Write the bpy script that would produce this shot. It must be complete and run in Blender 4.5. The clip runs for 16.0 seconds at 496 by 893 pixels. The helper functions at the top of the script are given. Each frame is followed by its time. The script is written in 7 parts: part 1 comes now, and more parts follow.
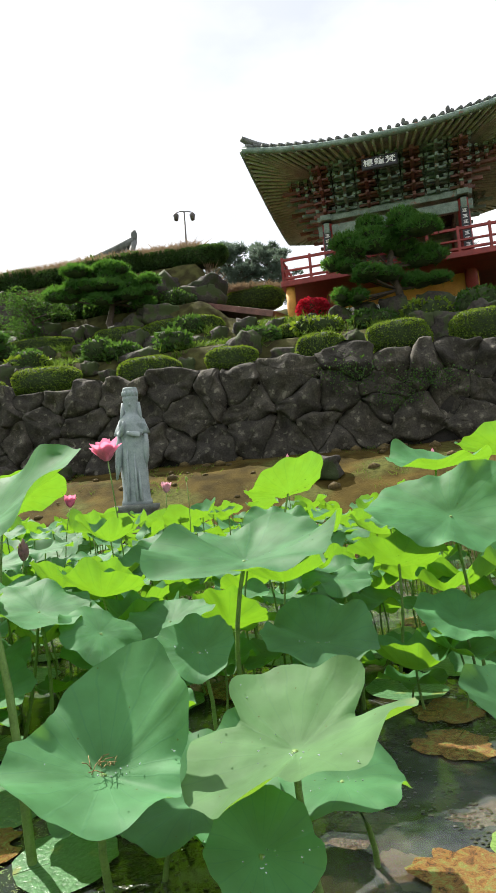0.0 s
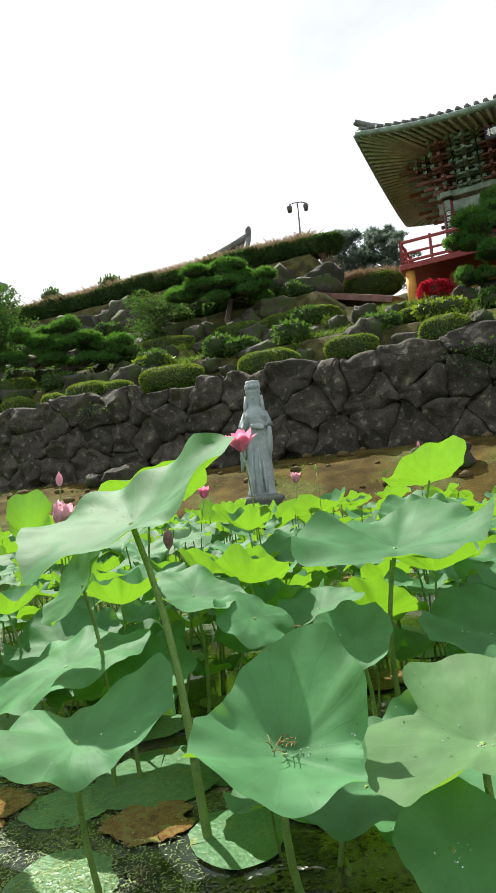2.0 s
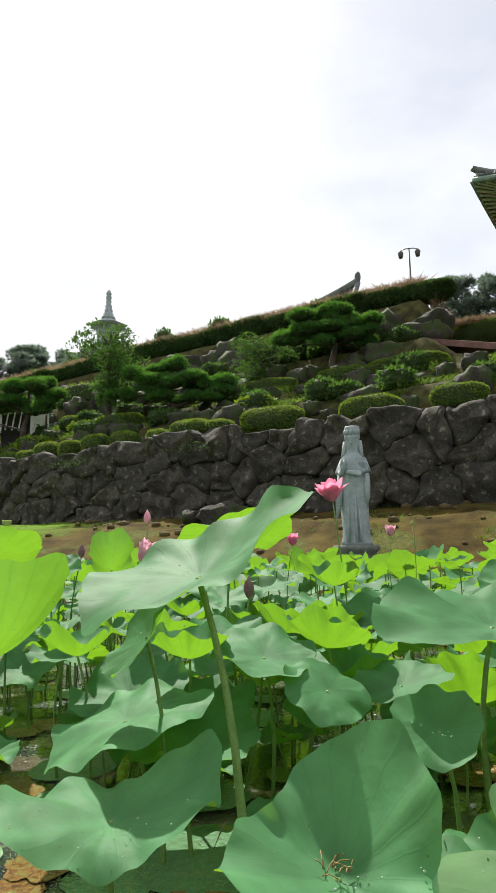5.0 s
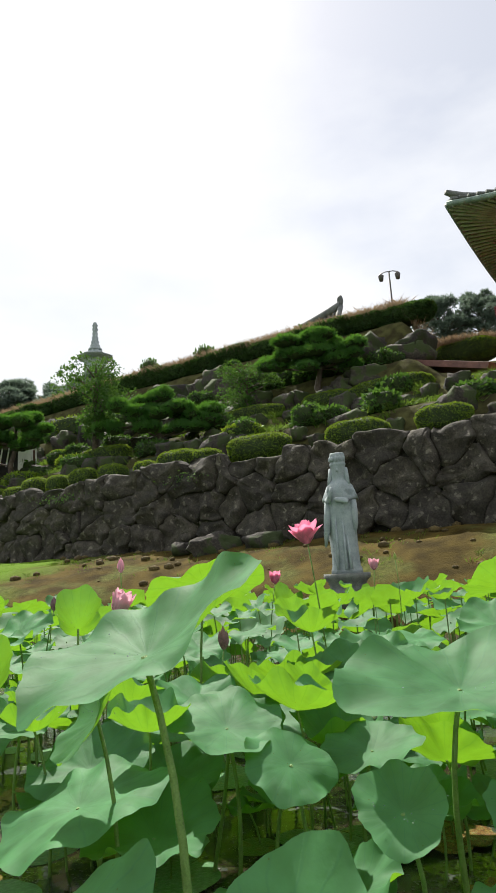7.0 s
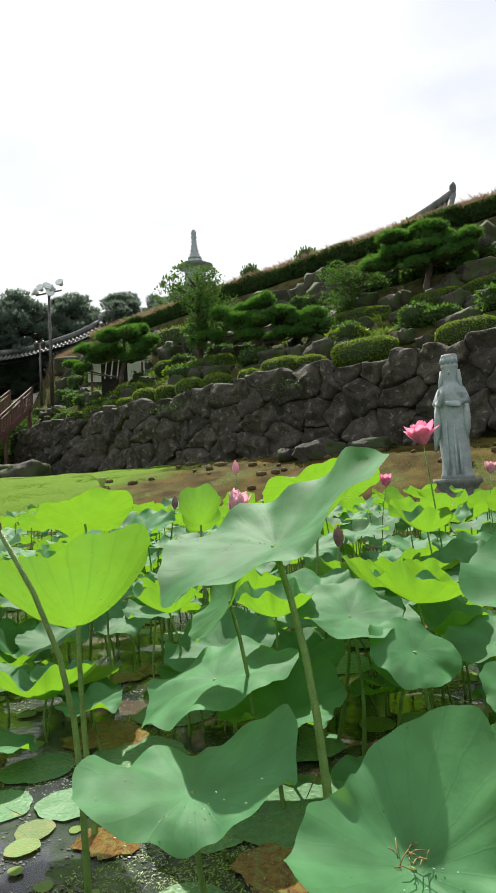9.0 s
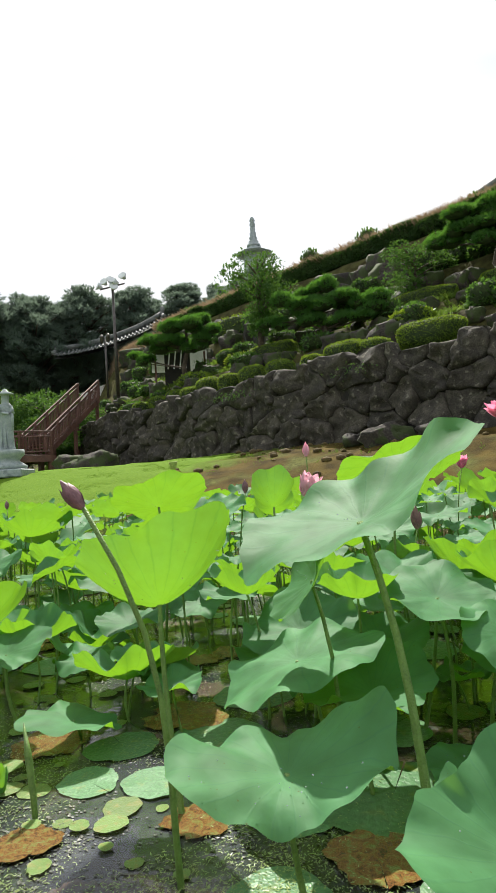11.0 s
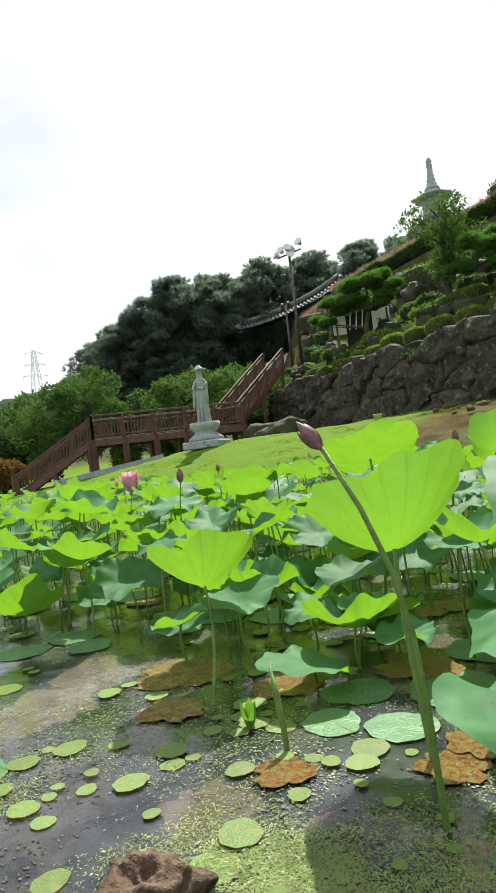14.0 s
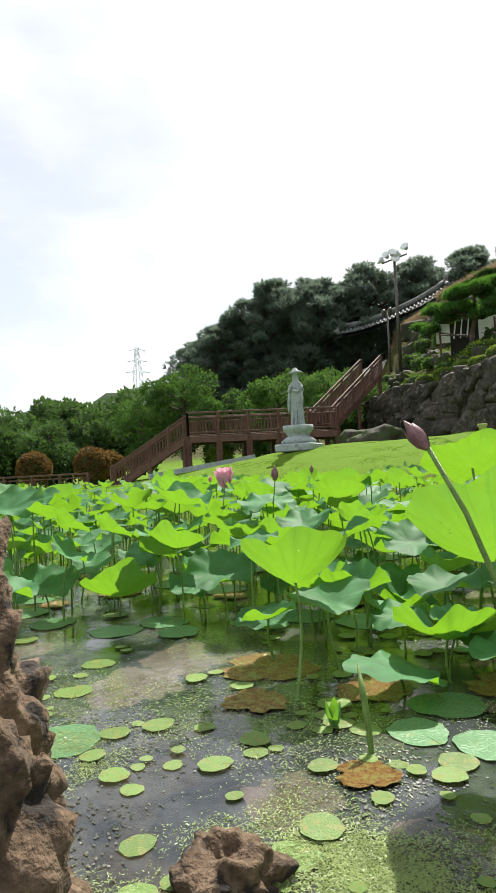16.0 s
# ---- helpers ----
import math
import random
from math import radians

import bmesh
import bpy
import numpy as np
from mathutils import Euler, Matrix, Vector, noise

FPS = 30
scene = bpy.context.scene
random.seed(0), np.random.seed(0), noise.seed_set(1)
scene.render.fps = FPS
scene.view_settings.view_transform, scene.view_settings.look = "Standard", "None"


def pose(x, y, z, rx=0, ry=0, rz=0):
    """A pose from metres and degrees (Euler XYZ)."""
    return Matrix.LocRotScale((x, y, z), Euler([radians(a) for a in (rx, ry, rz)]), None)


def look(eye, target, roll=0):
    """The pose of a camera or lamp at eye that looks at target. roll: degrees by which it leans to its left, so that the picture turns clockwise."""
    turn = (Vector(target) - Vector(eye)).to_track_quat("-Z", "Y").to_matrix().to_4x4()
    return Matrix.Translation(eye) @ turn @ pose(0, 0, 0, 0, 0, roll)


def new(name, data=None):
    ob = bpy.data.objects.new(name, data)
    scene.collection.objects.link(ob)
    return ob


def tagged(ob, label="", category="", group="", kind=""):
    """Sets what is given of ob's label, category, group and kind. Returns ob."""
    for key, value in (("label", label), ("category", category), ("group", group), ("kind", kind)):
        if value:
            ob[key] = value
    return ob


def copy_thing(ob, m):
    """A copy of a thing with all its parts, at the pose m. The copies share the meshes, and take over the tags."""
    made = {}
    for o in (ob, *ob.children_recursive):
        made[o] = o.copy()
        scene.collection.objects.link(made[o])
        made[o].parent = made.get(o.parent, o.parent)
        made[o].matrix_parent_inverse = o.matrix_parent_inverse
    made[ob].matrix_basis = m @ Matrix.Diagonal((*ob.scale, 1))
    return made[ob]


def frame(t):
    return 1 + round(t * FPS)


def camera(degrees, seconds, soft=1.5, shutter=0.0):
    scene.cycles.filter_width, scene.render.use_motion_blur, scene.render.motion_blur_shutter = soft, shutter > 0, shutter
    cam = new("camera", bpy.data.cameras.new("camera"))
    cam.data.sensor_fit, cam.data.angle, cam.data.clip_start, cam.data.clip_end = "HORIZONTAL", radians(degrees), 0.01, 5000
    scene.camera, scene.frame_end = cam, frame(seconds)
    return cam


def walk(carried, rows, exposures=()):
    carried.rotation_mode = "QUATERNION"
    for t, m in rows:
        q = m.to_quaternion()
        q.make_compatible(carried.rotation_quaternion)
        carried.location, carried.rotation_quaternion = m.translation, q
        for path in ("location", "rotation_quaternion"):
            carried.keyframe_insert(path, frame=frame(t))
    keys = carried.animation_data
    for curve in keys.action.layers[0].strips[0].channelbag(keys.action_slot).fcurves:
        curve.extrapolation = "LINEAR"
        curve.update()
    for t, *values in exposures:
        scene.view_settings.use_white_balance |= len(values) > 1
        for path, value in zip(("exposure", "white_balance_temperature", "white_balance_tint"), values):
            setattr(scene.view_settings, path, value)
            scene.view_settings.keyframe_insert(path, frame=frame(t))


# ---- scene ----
cam = camera(43.52, 16.0, soft=1.1)
PATH = [
    (0.0, 0.000, 0.000, 1.000, 94.96, 4.64, -5.32),
    (0.5, -0.042, 0.009, 0.987, 94.82, 5.19, -2.27),
    (1.0, -0.078, 0.020, 0.974, 94.22, 5.52, 0.27),
    (1.5, -0.107, 0.032, 0.978, 94.24, 5.70, 3.07),
    (2.0, -0.126, 0.022, 0.987, 95.18, 5.21, 5.59),
    (2.5, -0.145, 0.022, 0.982, 96.23, 2.40, 7.64),
    (3.0, -0.166, 0.014, 0.986, 97.20, 1.93, 10.22),
    (3.5, -0.172, 0.019, 0.986, 97.47, 1.86, 12.49),
    (6.0, 0.026, 0.269, 1.112, 100.96, 0.72, 14.55),
    (6.5, 0.058, 0.278, 1.152, 101.44, 2.08, 13.84),
    (7.0, 0.076, 0.266, 1.189, 101.64, 3.26, 14.04),
    (7.5, 0.065, 0.257, 1.188, 100.78, 3.46, 16.27),
    (8.0, 0.052, 0.255, 1.179, 97.62, 2.40, 19.18),
    (8.5, 0.022, 0.253, 1.167, 94.84, 2.50, 21.38),
    (9.0, -0.001, 0.256, 1.151, 93.71, 3.01, 23.47),
    (11.5, -0.119, 0.303, 1.111, 93.01, 3.93, 31.16),
    (12.0, -0.149, 0.304, 1.109, 93.03, 4.14, 33.53),
    (12.5, -0.186, 0.310, 1.090, 92.07, 4.44, 35.78),
    (13.0, -0.208, 0.287, 1.069, 91.42, 5.02, 39.25),
    (13.5, -0.231, 0.267, 1.063, 91.26, 5.82, 42.58),
    (14.0, -0.246, 0.254, 1.050, 91.30, 6.81, 46.40),
    (14.5, -0.247, 0.236, 1.044, 91.75, 5.14, 49.61),
    (15.0, -0.248, 0.220, 1.038, 92.16, 4.51, 52.00),
    (15.5, -0.251, 0.212, 1.031, 92.01, 3.24, 53.69),
    (16.0, -0.253, 0.205, 1.023, 92.33, 3.00, 54.68),
]
walk(cam, [(t, pose(*p)) for t, *p in PATH], exposures=[(0.0, 0.95), (3.0, 0.93), (6.0, 0.66), (8.0, 0.68), (9.0, 0.72), (12.0, 0.82), (16.0, 0.86)])

# ---- world, sun, exposure ----
SUN_AZ, SUN_EL = 32.0, 52.0          # degrees left of +y, above the horizon
world = bpy.data.worlds.new("sky")
scene.world = world
world.use_nodes = True
wn, wl = world.node_tree.nodes, world.node_tree.links
sky = wn.new("ShaderNodeTexSky")
sky.sky_type, sky.sun_disc = "NISHITA", False
sky.sun_elevation, sky.sun_rotation = radians(SUN_EL), radians(-SUN_AZ)
sky.dust_density, sky.air_density, sky.ozone_density = 1.5, 1.0, 1.0
cloud_co = wn.new("ShaderNodeTexCoord")
cloud_map = wn.new("ShaderNodeMapping")
cloud_map.inputs["Scale"].default_value = (1.0, 1.0, 2.2)
cloud = wn.new("ShaderNodeTexNoise")
cloud.inputs["Scale"].default_value, cloud.inputs["Detail"].default_value = 1.6, 7.0
cloud_ramp = wn.new("ShaderNodeValToRGB")
cloud_ramp.color_ramp.elements[0].position, cloud_ramp.color_ramp.elements[1].position = 0.42, 0.60
cloud_ramp.color_ramp.elements[0].color = (0.5, 0.5, 0.5, 1)
cloud_mix = wn.new("ShaderNodeMixRGB")
cloud_mix.inputs["Color2"].default_value = (9.0, 9.1, 9.3, 1)
wl.new(cloud_co.outputs["Generated"], cloud_map.inputs["Vector"])
wl.new(cloud_map.outputs["Vector"], cloud.inputs["Vector"])
wl.new(cloud.outputs["Fac"], cloud_ramp.inputs["Fac"])
wl.new(cloud_ramp.outputs["Color"], cloud_mix.inputs["Fac"])
wl.new(sky.outputs["Color"], cloud_mix.inputs["Color1"])
wl.new(cloud_mix.outputs["Color"], wn["Background"].inputs["Color"])
wn["Background"].inputs["Strength"].default_value = 0.075
lamp = bpy.data.lights.new("sun", "SUN")
lamp.energy, lamp.angle, lamp.color = 5.0, radians(0.6), (1.0, 0.95, 0.86)
sun_ob = new("sun", lamp)
_e, _a = radians(SUN_EL), radians(SUN_AZ)
sun_ob.matrix_world = look((-60 * math.sin(_a) * math.cos(_e), 60 * math.cos(_a) * math.cos(_e), 60 * math.sin(_e)), (0, 0, 0))


# ---- materials ----
def nodes_of(name):
    m = bpy.data.materials.new(name)
    m.use_nodes = True
    return m, m.node_tree.nodes, m.node_tree.links, m.node_tree.nodes["Principled BSDF"]


def mat(name, dark, mid, light, scale=4.0, rough=0.8, bump=0.3, fine=40.0, metal=0.0, spots=None, vary=0.0):
    """Two scales of noise over three colours, with relief; spots: (colour, scale, share) of a blotch layer."""
    m, n, l, b = nodes_of(name)
    co = n.new("ShaderNodeTexCoord")
    big = n.new("ShaderNodeTexNoise")
    big.inputs["Scale"].default_value, big.inputs["Detail"].default_value, big.inputs["Roughness"].default_value = scale, 6, 0.65
    small = n.new("ShaderNodeTexNoise")
    small.inputs["Scale"].default_value, small.inputs["Detail"].default_value = fine, 5
    l.new(co.outputs["Object"], big.inputs["Vector"])
    l.new(co.outputs["Object"], small.inputs["Vector"])
    mixf = n.new("ShaderNodeMath")
    mixf.operation, mixf.inputs[1].default_value = "MULTIPLY_ADD", 0.35
    l.new(small.outputs["Fac"], mixf.inputs[0])
    half = n.new("ShaderNodeMath")
    half.operation, half.inputs[1].default_value = "MULTIPLY", 0.65
    l.new(big.outputs["Fac"], half.inputs[0])
    l.new(half.outputs[0], mixf.inputs[2])
    ramp = n.new("ShaderNodeValToRGB")
    r = ramp.color_ramp
    r.elements[0].position, r.elements[1].position = 0.36, 0.66
    r.elements[0].color, r.elements[1].color = (*dark, 1), (*light, 1)
    e = r.elements.new(0.5)
    e.color = (*mid, 1)
    l.new(mixf.outputs[0], ramp.inputs["Fac"])
    out = ramp.outputs["Color"]
    if spots:
        sp = n.new("ShaderNodeTexNoise")
        sp.inputs["Scale"].default_value, sp.inputs["Detail"].default_value = spots[1], 4
        l.new(co.outputs["Object"], sp.inputs["Vector"])
        sr = n.new("ShaderNodeValToRGB")
        sr.color_ramp.elements[0].position, sr.color_ramp.elements[1].position = spots[2], spots[2] + 0.07
        l.new(sp.outputs["Fac"], sr.inputs["Fac"])
        mx = n.new("ShaderNodeMixRGB")
        mx.inputs["Color2"].default_value = (*spots[0], 1)
        l.new(sr.outputs["Color"], mx.inputs["Fac"])
        l.new(out, mx.inputs["Color1"])
        out = mx.outputs["Color"]
    if vary:
        info = n.new("ShaderNodeObjectInfo")
        hsv = n.new("ShaderNodeHueSaturation")
        mr = n.new("ShaderNodeMapRange")
        mr.inputs["To Min"].default_value, mr.inputs["To Max"].default_value = 1 - vary, 1 + vary
        l.new(info.outputs["Random"], mr.inputs["Value"])
        l.new(mr.outputs["Result"], hsv.inputs["Value"])
        l.new(out, hsv.inputs["Color"])
        out = hsv.outputs["Color"]
    l.new(out, b.inputs["Base Color"])
    b.inputs["Roughness"].default_value, b.inputs["Metallic"].default_value = rough, metal
    if bump:
        bp = n.new("ShaderNodeBump")
        bp.inputs["Strength"].default_value, bp.inputs["Distance"].default_value = bump, 0.05
        l.new(mixf.outputs[0], bp.inputs["Height"])
        l.new(bp.outputs["Normal"], b.inputs["Normal"])
    return m


def leaf_mat(name, top, under, share=0.5, rough=0.5, vein=True, blotch=None, wash=0.0, back_scale=1.0, islands=False):
    """A thin leaf: lit through, with veins and blotches in its own coordinates."""
    m, n, l, b = nodes_of(name)
    co = n.new("ShaderNodeTexCoord")
    no = n.new("ShaderNodeTexNoise")
    no.inputs["Scale"].default_value, no.inputs["Detail"].default_value = 9.0 * back_scale, 5
    l.new(co.outputs["Object"], no.inputs["Vector"])
    info = n.new("ShaderNodeNewGeometry" if islands else "ShaderNodeObjectInfo")
    rnd = info.outputs["Random Per Island" if islands else "Random"]
    ramp = n.new("ShaderNodeValToRGB")
    ramp.color_ramp.elements[0].color = (*[c * 0.72 for c in top], 1)
    ramp.color_ramp.elements[1].color = (*[min(1, c * 1.3) for c in top], 1)
    ramp.color_ramp.elements[0].position, ramp.color_ramp.elements[1].position = 0.3, 0.7
    l.new(no.outputs["Fac"], ramp.inputs["Fac"])
    hsv = n.new("ShaderNodeHueSaturation")
    mr = n.new("ShaderNodeMapRange")
    mr.inputs["To Min"].default_value, mr.inputs["To Max"].default_value = 0.8, 1.2
    l.new(rnd, mr.inputs["Value"])
    l.new(mr.outputs["Result"], hsv.inputs["Value"])
    l.new(ramp.outputs["Color"], hsv.inputs["Color"])
    col = hsv.outputs["Color"]
    veins = None
    if vein:
        sep = n.new("ShaderNodeSeparateXYZ")
        at = n.new("ShaderNodeMath")
        at.operation = "ARCTAN2"
        uvm = n.new("ShaderNodeUVMap")
        l.new(uvm.outputs["UV"], sep.inputs[0])
        mul = n.new("ShaderNodeMath")
        mul.operation, mul.inputs[1].default_value = "MULTIPLY", 21.0
        sx = n.new("ShaderNodeMath")
        sx.operation, sx.inputs[1].default_value = "SUBTRACT", 0.5
        sy = n.new("ShaderNodeMath")
        sy.operation, sy.inputs[1].default_value = "SUBTRACT", 0.5
        l.new(sep.outputs["X"], sx.inputs[0])
        l.new(sep.outputs["Y"], sy.inputs[0])
        l.new(sx.outputs[0], at.inputs[0])
        l.new(sy.outputs[0], at.inputs[1])
        wob = n.new("ShaderNodeMath")
        wob.operation, wob.inputs[1].default_value = "MULTIPLY_ADD", 0.22
        l.new(no.outputs["Fac"], wob.inputs[0])
        l.new(at.outputs[0], wob.inputs[2])
        l.new(wob.outputs[0], mul.inputs[0])
        co2 = n.new("ShaderNodeMath")
        co2.operation = "COSINE"
        l.new(mul.outputs[0], co2.inputs[0])
        vr = n.new("ShaderNodeValToRGB")
        vr.color_ramp.elements[0].position, vr.color_ramp.elements[1].position = 0.90, 1.0
        l.new(co2.outputs[0], vr.inputs["Fac"])
        veins = vr.outputs["Color"]
        vm = n.new("ShaderNodeMixRGB")
        vm.inputs["Color2"].default_value = (*[min(1, c * 1.5 + 0.02) for c in top], 1)
        vf = n.new("ShaderNodeMath")
        vf.operation, vf.inputs[1].default_value = "MULTIPLY", 0.09
        l.new(veins, vf.inputs[0])
        l.new(vf.outputs[0], vm.inputs["Fac"])
        l.new(col, vm.inputs["Color1"])
        col = vm.outputs["Color"]
    if blotch:
        sp = n.new("ShaderNodeTexNoise")
        sp.inputs["Scale"].default_value, sp.inputs["Detail"].default_value, sp.inputs["Distortion"].default_value = blotch[1], 6, 0.6
        l.new(co.outputs["Object"], sp.inputs["Vector"])
        sr = n.new("ShaderNodeValToRGB")
        sr.color_ramp.elements[0].position, sr.color_ramp.elements[1].position = blotch[2], blotch[2] + 0.2
        l.new(sp.outputs["Fac"], sr.inputs["Fac"])
        mx = n.new("ShaderNodeMixRGB")
        mx.inputs["Color2"].default_value = (*blotch[0], 1)
        l.new(sr.outputs["Color"], mx.inputs["Fac"])
        l.new(col, mx.inputs["Color1"])
        col = mx.outputs["Color"]
    if vein:
        # small brown specks and nibbled spots
        vo = n.new("ShaderNodeTexVoronoi")
        vo.inputs["Scale"].default_value = 34.0
        l.new(co.outputs["Object"], vo.inputs["Vector"])
        vs = n.new("ShaderNodeValToRGB")
        vs.color_ramp.elements[0].position, vs.color_ramp.elements[1].position = 0.05, 0.1
        vs.color_ramp.elements[0].color, vs.color_ramp.elements[1].color = (1, 1, 1, 1), (0, 0, 0, 1)
        l.new(vo.outputs["Distance"], vs.inputs["Fac"])
        rare = n.new("ShaderNodeMath")
        rare.operation, rare.inputs[1].default_value = "GREATER_THAN", 0.62
        vsep = n.new("ShaderNodeSeparateXYZ")
        l.new(vo.outputs["Color"], vsep.inputs[0])
        l.new(vsep.outputs["X"], rare.inputs[0])
        both = n.new("ShaderNodeMath")
        both.operation = "MULTIPLY"
        l.new(vs.outputs["Color"], both.inputs[0])
        l.new(rare.outputs[0], both.inputs[1])
        sm = n.new("ShaderNodeMixRGB")
        sm.inputs["Color2"].default_value = (0.07, 0.055, 0.025, 1)
        l.new(both.outputs[0], sm.inputs["Fac"])
        l.new(col, sm.inputs["Color1"])
        col = sm.outputs["Color"]
    l.new(col, b.inputs["Base Color"])
    b.inputs["Roughness"].default_value = rough
    b.inputs["Specular IOR Level"].default_value = 0.18
    if wash:
        b.inputs["Sheen Weight"].default_value = wash
        b.inputs["Sheen Roughness"].default_value = 0.6
    bp = n.new("ShaderNodeBump")
    bp.inputs["Strength"].default_value, bp.inputs["Distance"].default_value = (0.4, 0.012) if vein else (0.15, 0.005)
    l.new(no.outputs["Fac"], bp.inputs["Height"])
    if veins:
        bv = n.new("ShaderNodeBump")
        bv.inputs["Strength"].default_value, bv.inputs["Distance"].default_value = 0.1, 0.003
        l.new(veins, bv.inputs["Height"])
        l.new(bp.outputs["Normal"], bv.inputs["Normal"])
        bp = bv
    l.new(bp.outputs["Normal"], b.inputs["Normal"])
    tr = n.new("ShaderNodeBsdfTranslucent")
    tcol = n.new("ShaderNodeMixRGB")
    tcol.blend_type, tcol.inputs["Fac"].default_value = "MULTIPLY", 0.0
    tcol.inputs["Color1"].default_value = (*under, 1)
    if veins:
        dark = n.new("ShaderNodeMath")
        dark.operation, dark.inputs[1].default_value = "MULTIPLY", 0.3
        l.new(veins, dark.inputs[0])
        l.new(dark.outputs[0], tcol.inputs["Fac"])
        tcol.inputs["Color2"].default_value = (0.35, 0.5, 0.3, 1)
    l.new(tcol.outputs["Color"], tr.inputs["Color"])
    ms = n.new("ShaderNodeMixShader")
    ms.inputs["Fac"].default_value = share
    l.new(b.outputs[0], ms.inputs[1])
    l.new(tr.outputs[0], ms.inputs[2])
    l.new(ms.outputs[0], n["Material Output"].inputs["Surface"])
    return m


def rot_mat(name, colours, scale, gloss):
    """Mottled rotting leaf: flecks of several colours at two scales, wet."""
    m, n, l, b = nodes_of(name)
    co = n.new("ShaderNodeTexCoord")
    info = n.new("ShaderNodeObjectInfo")
    shift = n.new("ShaderNodeVectorMath")
    shift.operation = "ADD"
    l.new(co.outputs["Object"], shift.inputs[0])
    l.new(info.outputs["Location"], shift.inputs[1])
    a = n.new("ShaderNodeTexNoise")
    a.inputs["Scale"].default_value, a.inputs["Detail"].default_value, a.inputs["Roughness"].default_value, a.inputs["Distortion"].default_value = scale, 8, 0.72, 0.8
    l.new(shift.outputs[0], a.inputs["Vector"])
    r = n.new("ShaderNodeValToRGB")
    r.color_ramp.elements[0].position, r.color_ramp.elements[1].position = 0.3, 0.7
    r.color_ramp.elements[0].color, r.color_ramp.elements[1].color = (*colours[0], 1), (*colours[-1], 1)
    for i, c in enumerate(colours[1:-1]):
        e = r.color_ramp.elements.new(0.3 + 0.4 * (i + 1) / (len(colours) - 1))
        e.color = (*c, 1)
    l.new(a.outputs["Fac"], r.inputs["Fac"])
    f = n.new("ShaderNodeTexNoise")
    f.inputs["Scale"].default_value, f.inputs["Detail"].default_value = scale * 9, 3
    l.new(shift.outputs[0], f.inputs["Vector"])
    h = n.new("ShaderNodeHueSaturation")
    mr = n.new("ShaderNodeMapRange")
    mr.inputs["To Min"].default_value, mr.inputs["To Max"].default_value = 0.35, 1.65
    l.new(f.outputs["Fac"], mr.inputs["Value"])
    l.new(mr.outputs["Result"], h.inputs["Value"])
    l.new(r.outputs["Color"], h.inputs["Color"])
    l.new(h.outputs["Color"], b.inputs["Base Color"])
    b.inputs["Roughness"].default_value = gloss
    bp = n.new("ShaderNodeBump")
    bp.inputs["Strength"].default_value, bp.inputs["Distance"].default_value = 0.6, 0.03
    l.new(f.outputs["Fac"], bp.inputs["Height"])
    l.new(bp.outputs["Normal"], b.inputs["Normal"])
    return m


STONE = mat("basalt", (0.016, 0.014, 0.0095), (0.042, 0.037, 0.027), (0.085, 0.076, 0.055), 2.6, 0.9, 1.0, 22, spots=((0.13, 0.12, 0.09), 6.0, 0.6), vary=0.3)
ROCK = mat("terrace_rock", (0.014, 0.012, 0.009), (0.04, 0.034, 0.026), (0.09, 0.078, 0.06), 1.8, 0.9, 1.0, 14, spots=((0.03, 0.045, 0.01), 2.0, 0.46), vary=0.35)
# Very dark tone that paints the shadow seen between the boulders.
GAP = mat("shaded_wall_core", (0.010, 0.009, 0.0075), (0.02, 0.0175, 0.0145), (0.038, 0.033, 0.026), 3, 0.95, 0.5)
PUMICE = mat("lava_rock", (0.03, 0.02, 0.013), (0.115, 0.075, 0.045), (0.2, 0.14, 0.09), 4.5, 0.95, 1.0, 45, spots=((0.018, 0.013, 0.01), 11.0, 0.55))
SAND = mat("bank_soil", (0.045, 0.032, 0.01), (0.09, 0.065, 0.02), (0.14, 0.1, 0.035), 3, 0.95, 0.8, 24)
WORN = mat("worn_grey_stone", (0.08, 0.09, 0.08), (0.14, 0.15, 0.135), (0.21, 0.22, 0.2), 5, 0.85, 0.4, 60)
GRANITE = mat("pale_granite", (0.20, 0.24, 0.245), (0.29, 0.335, 0.34), (0.38, 0.42, 0.425), 5, 0.75, 0.15, 90, spots=((0.17, 0.21, 0.21), 3.5, 0.62))
HEDGE = leaf_mat("clipped_hedge", (0.12, 0.2, 0.02), (0.3, 0.42, 0.035), 0.24, 0.6, vein=False, back_scale=0.6, islands=True)
# Near-black green stands in for the shade deep inside hedges and pines.
HEDGE_CORE = mat("shaded_foliage_core", (0.01, 0.02, 0.004), (0.022, 0.04, 0.006), (0.045, 0.07, 0.011), 6, 0.9, 0.8, 50)
PINE = leaf_mat("pine_needles", (0.055, 0.14, 0.038), (0.13, 0.31, 0.03), 0.38, 0.6, vein=False, back_scale=0.4, islands=True)
# Far pines: distance haze is mixed into the needles' greyish colour.
PINE_HAZY = leaf_mat("hazy_pine_needles", (0.08, 0.115, 0.092), (0.17, 0.23, 0.165), 0.48, 0.7, vein=False, back_scale=0.2, islands=True)
BROAD = leaf_mat("tree_leaves", (0.045, 0.1, 0.026), (0.11, 0.23, 0.03), 0.32, 0.75, vein=False, back_scale=0.2, islands=True)
BROAD_DARK = leaf_mat("wood_leaves", (0.045, 0.085, 0.035), (0.09, 0.18, 0.03), 0.35, 0.75, vein=False, back_scale=0.2, islands=True)
RUST = leaf_mat("rusty_shrub", (0.13, 0.075, 0.03), (0.2, 0.12, 0.03), 0.3, 0.6, vein=False, islands=True)
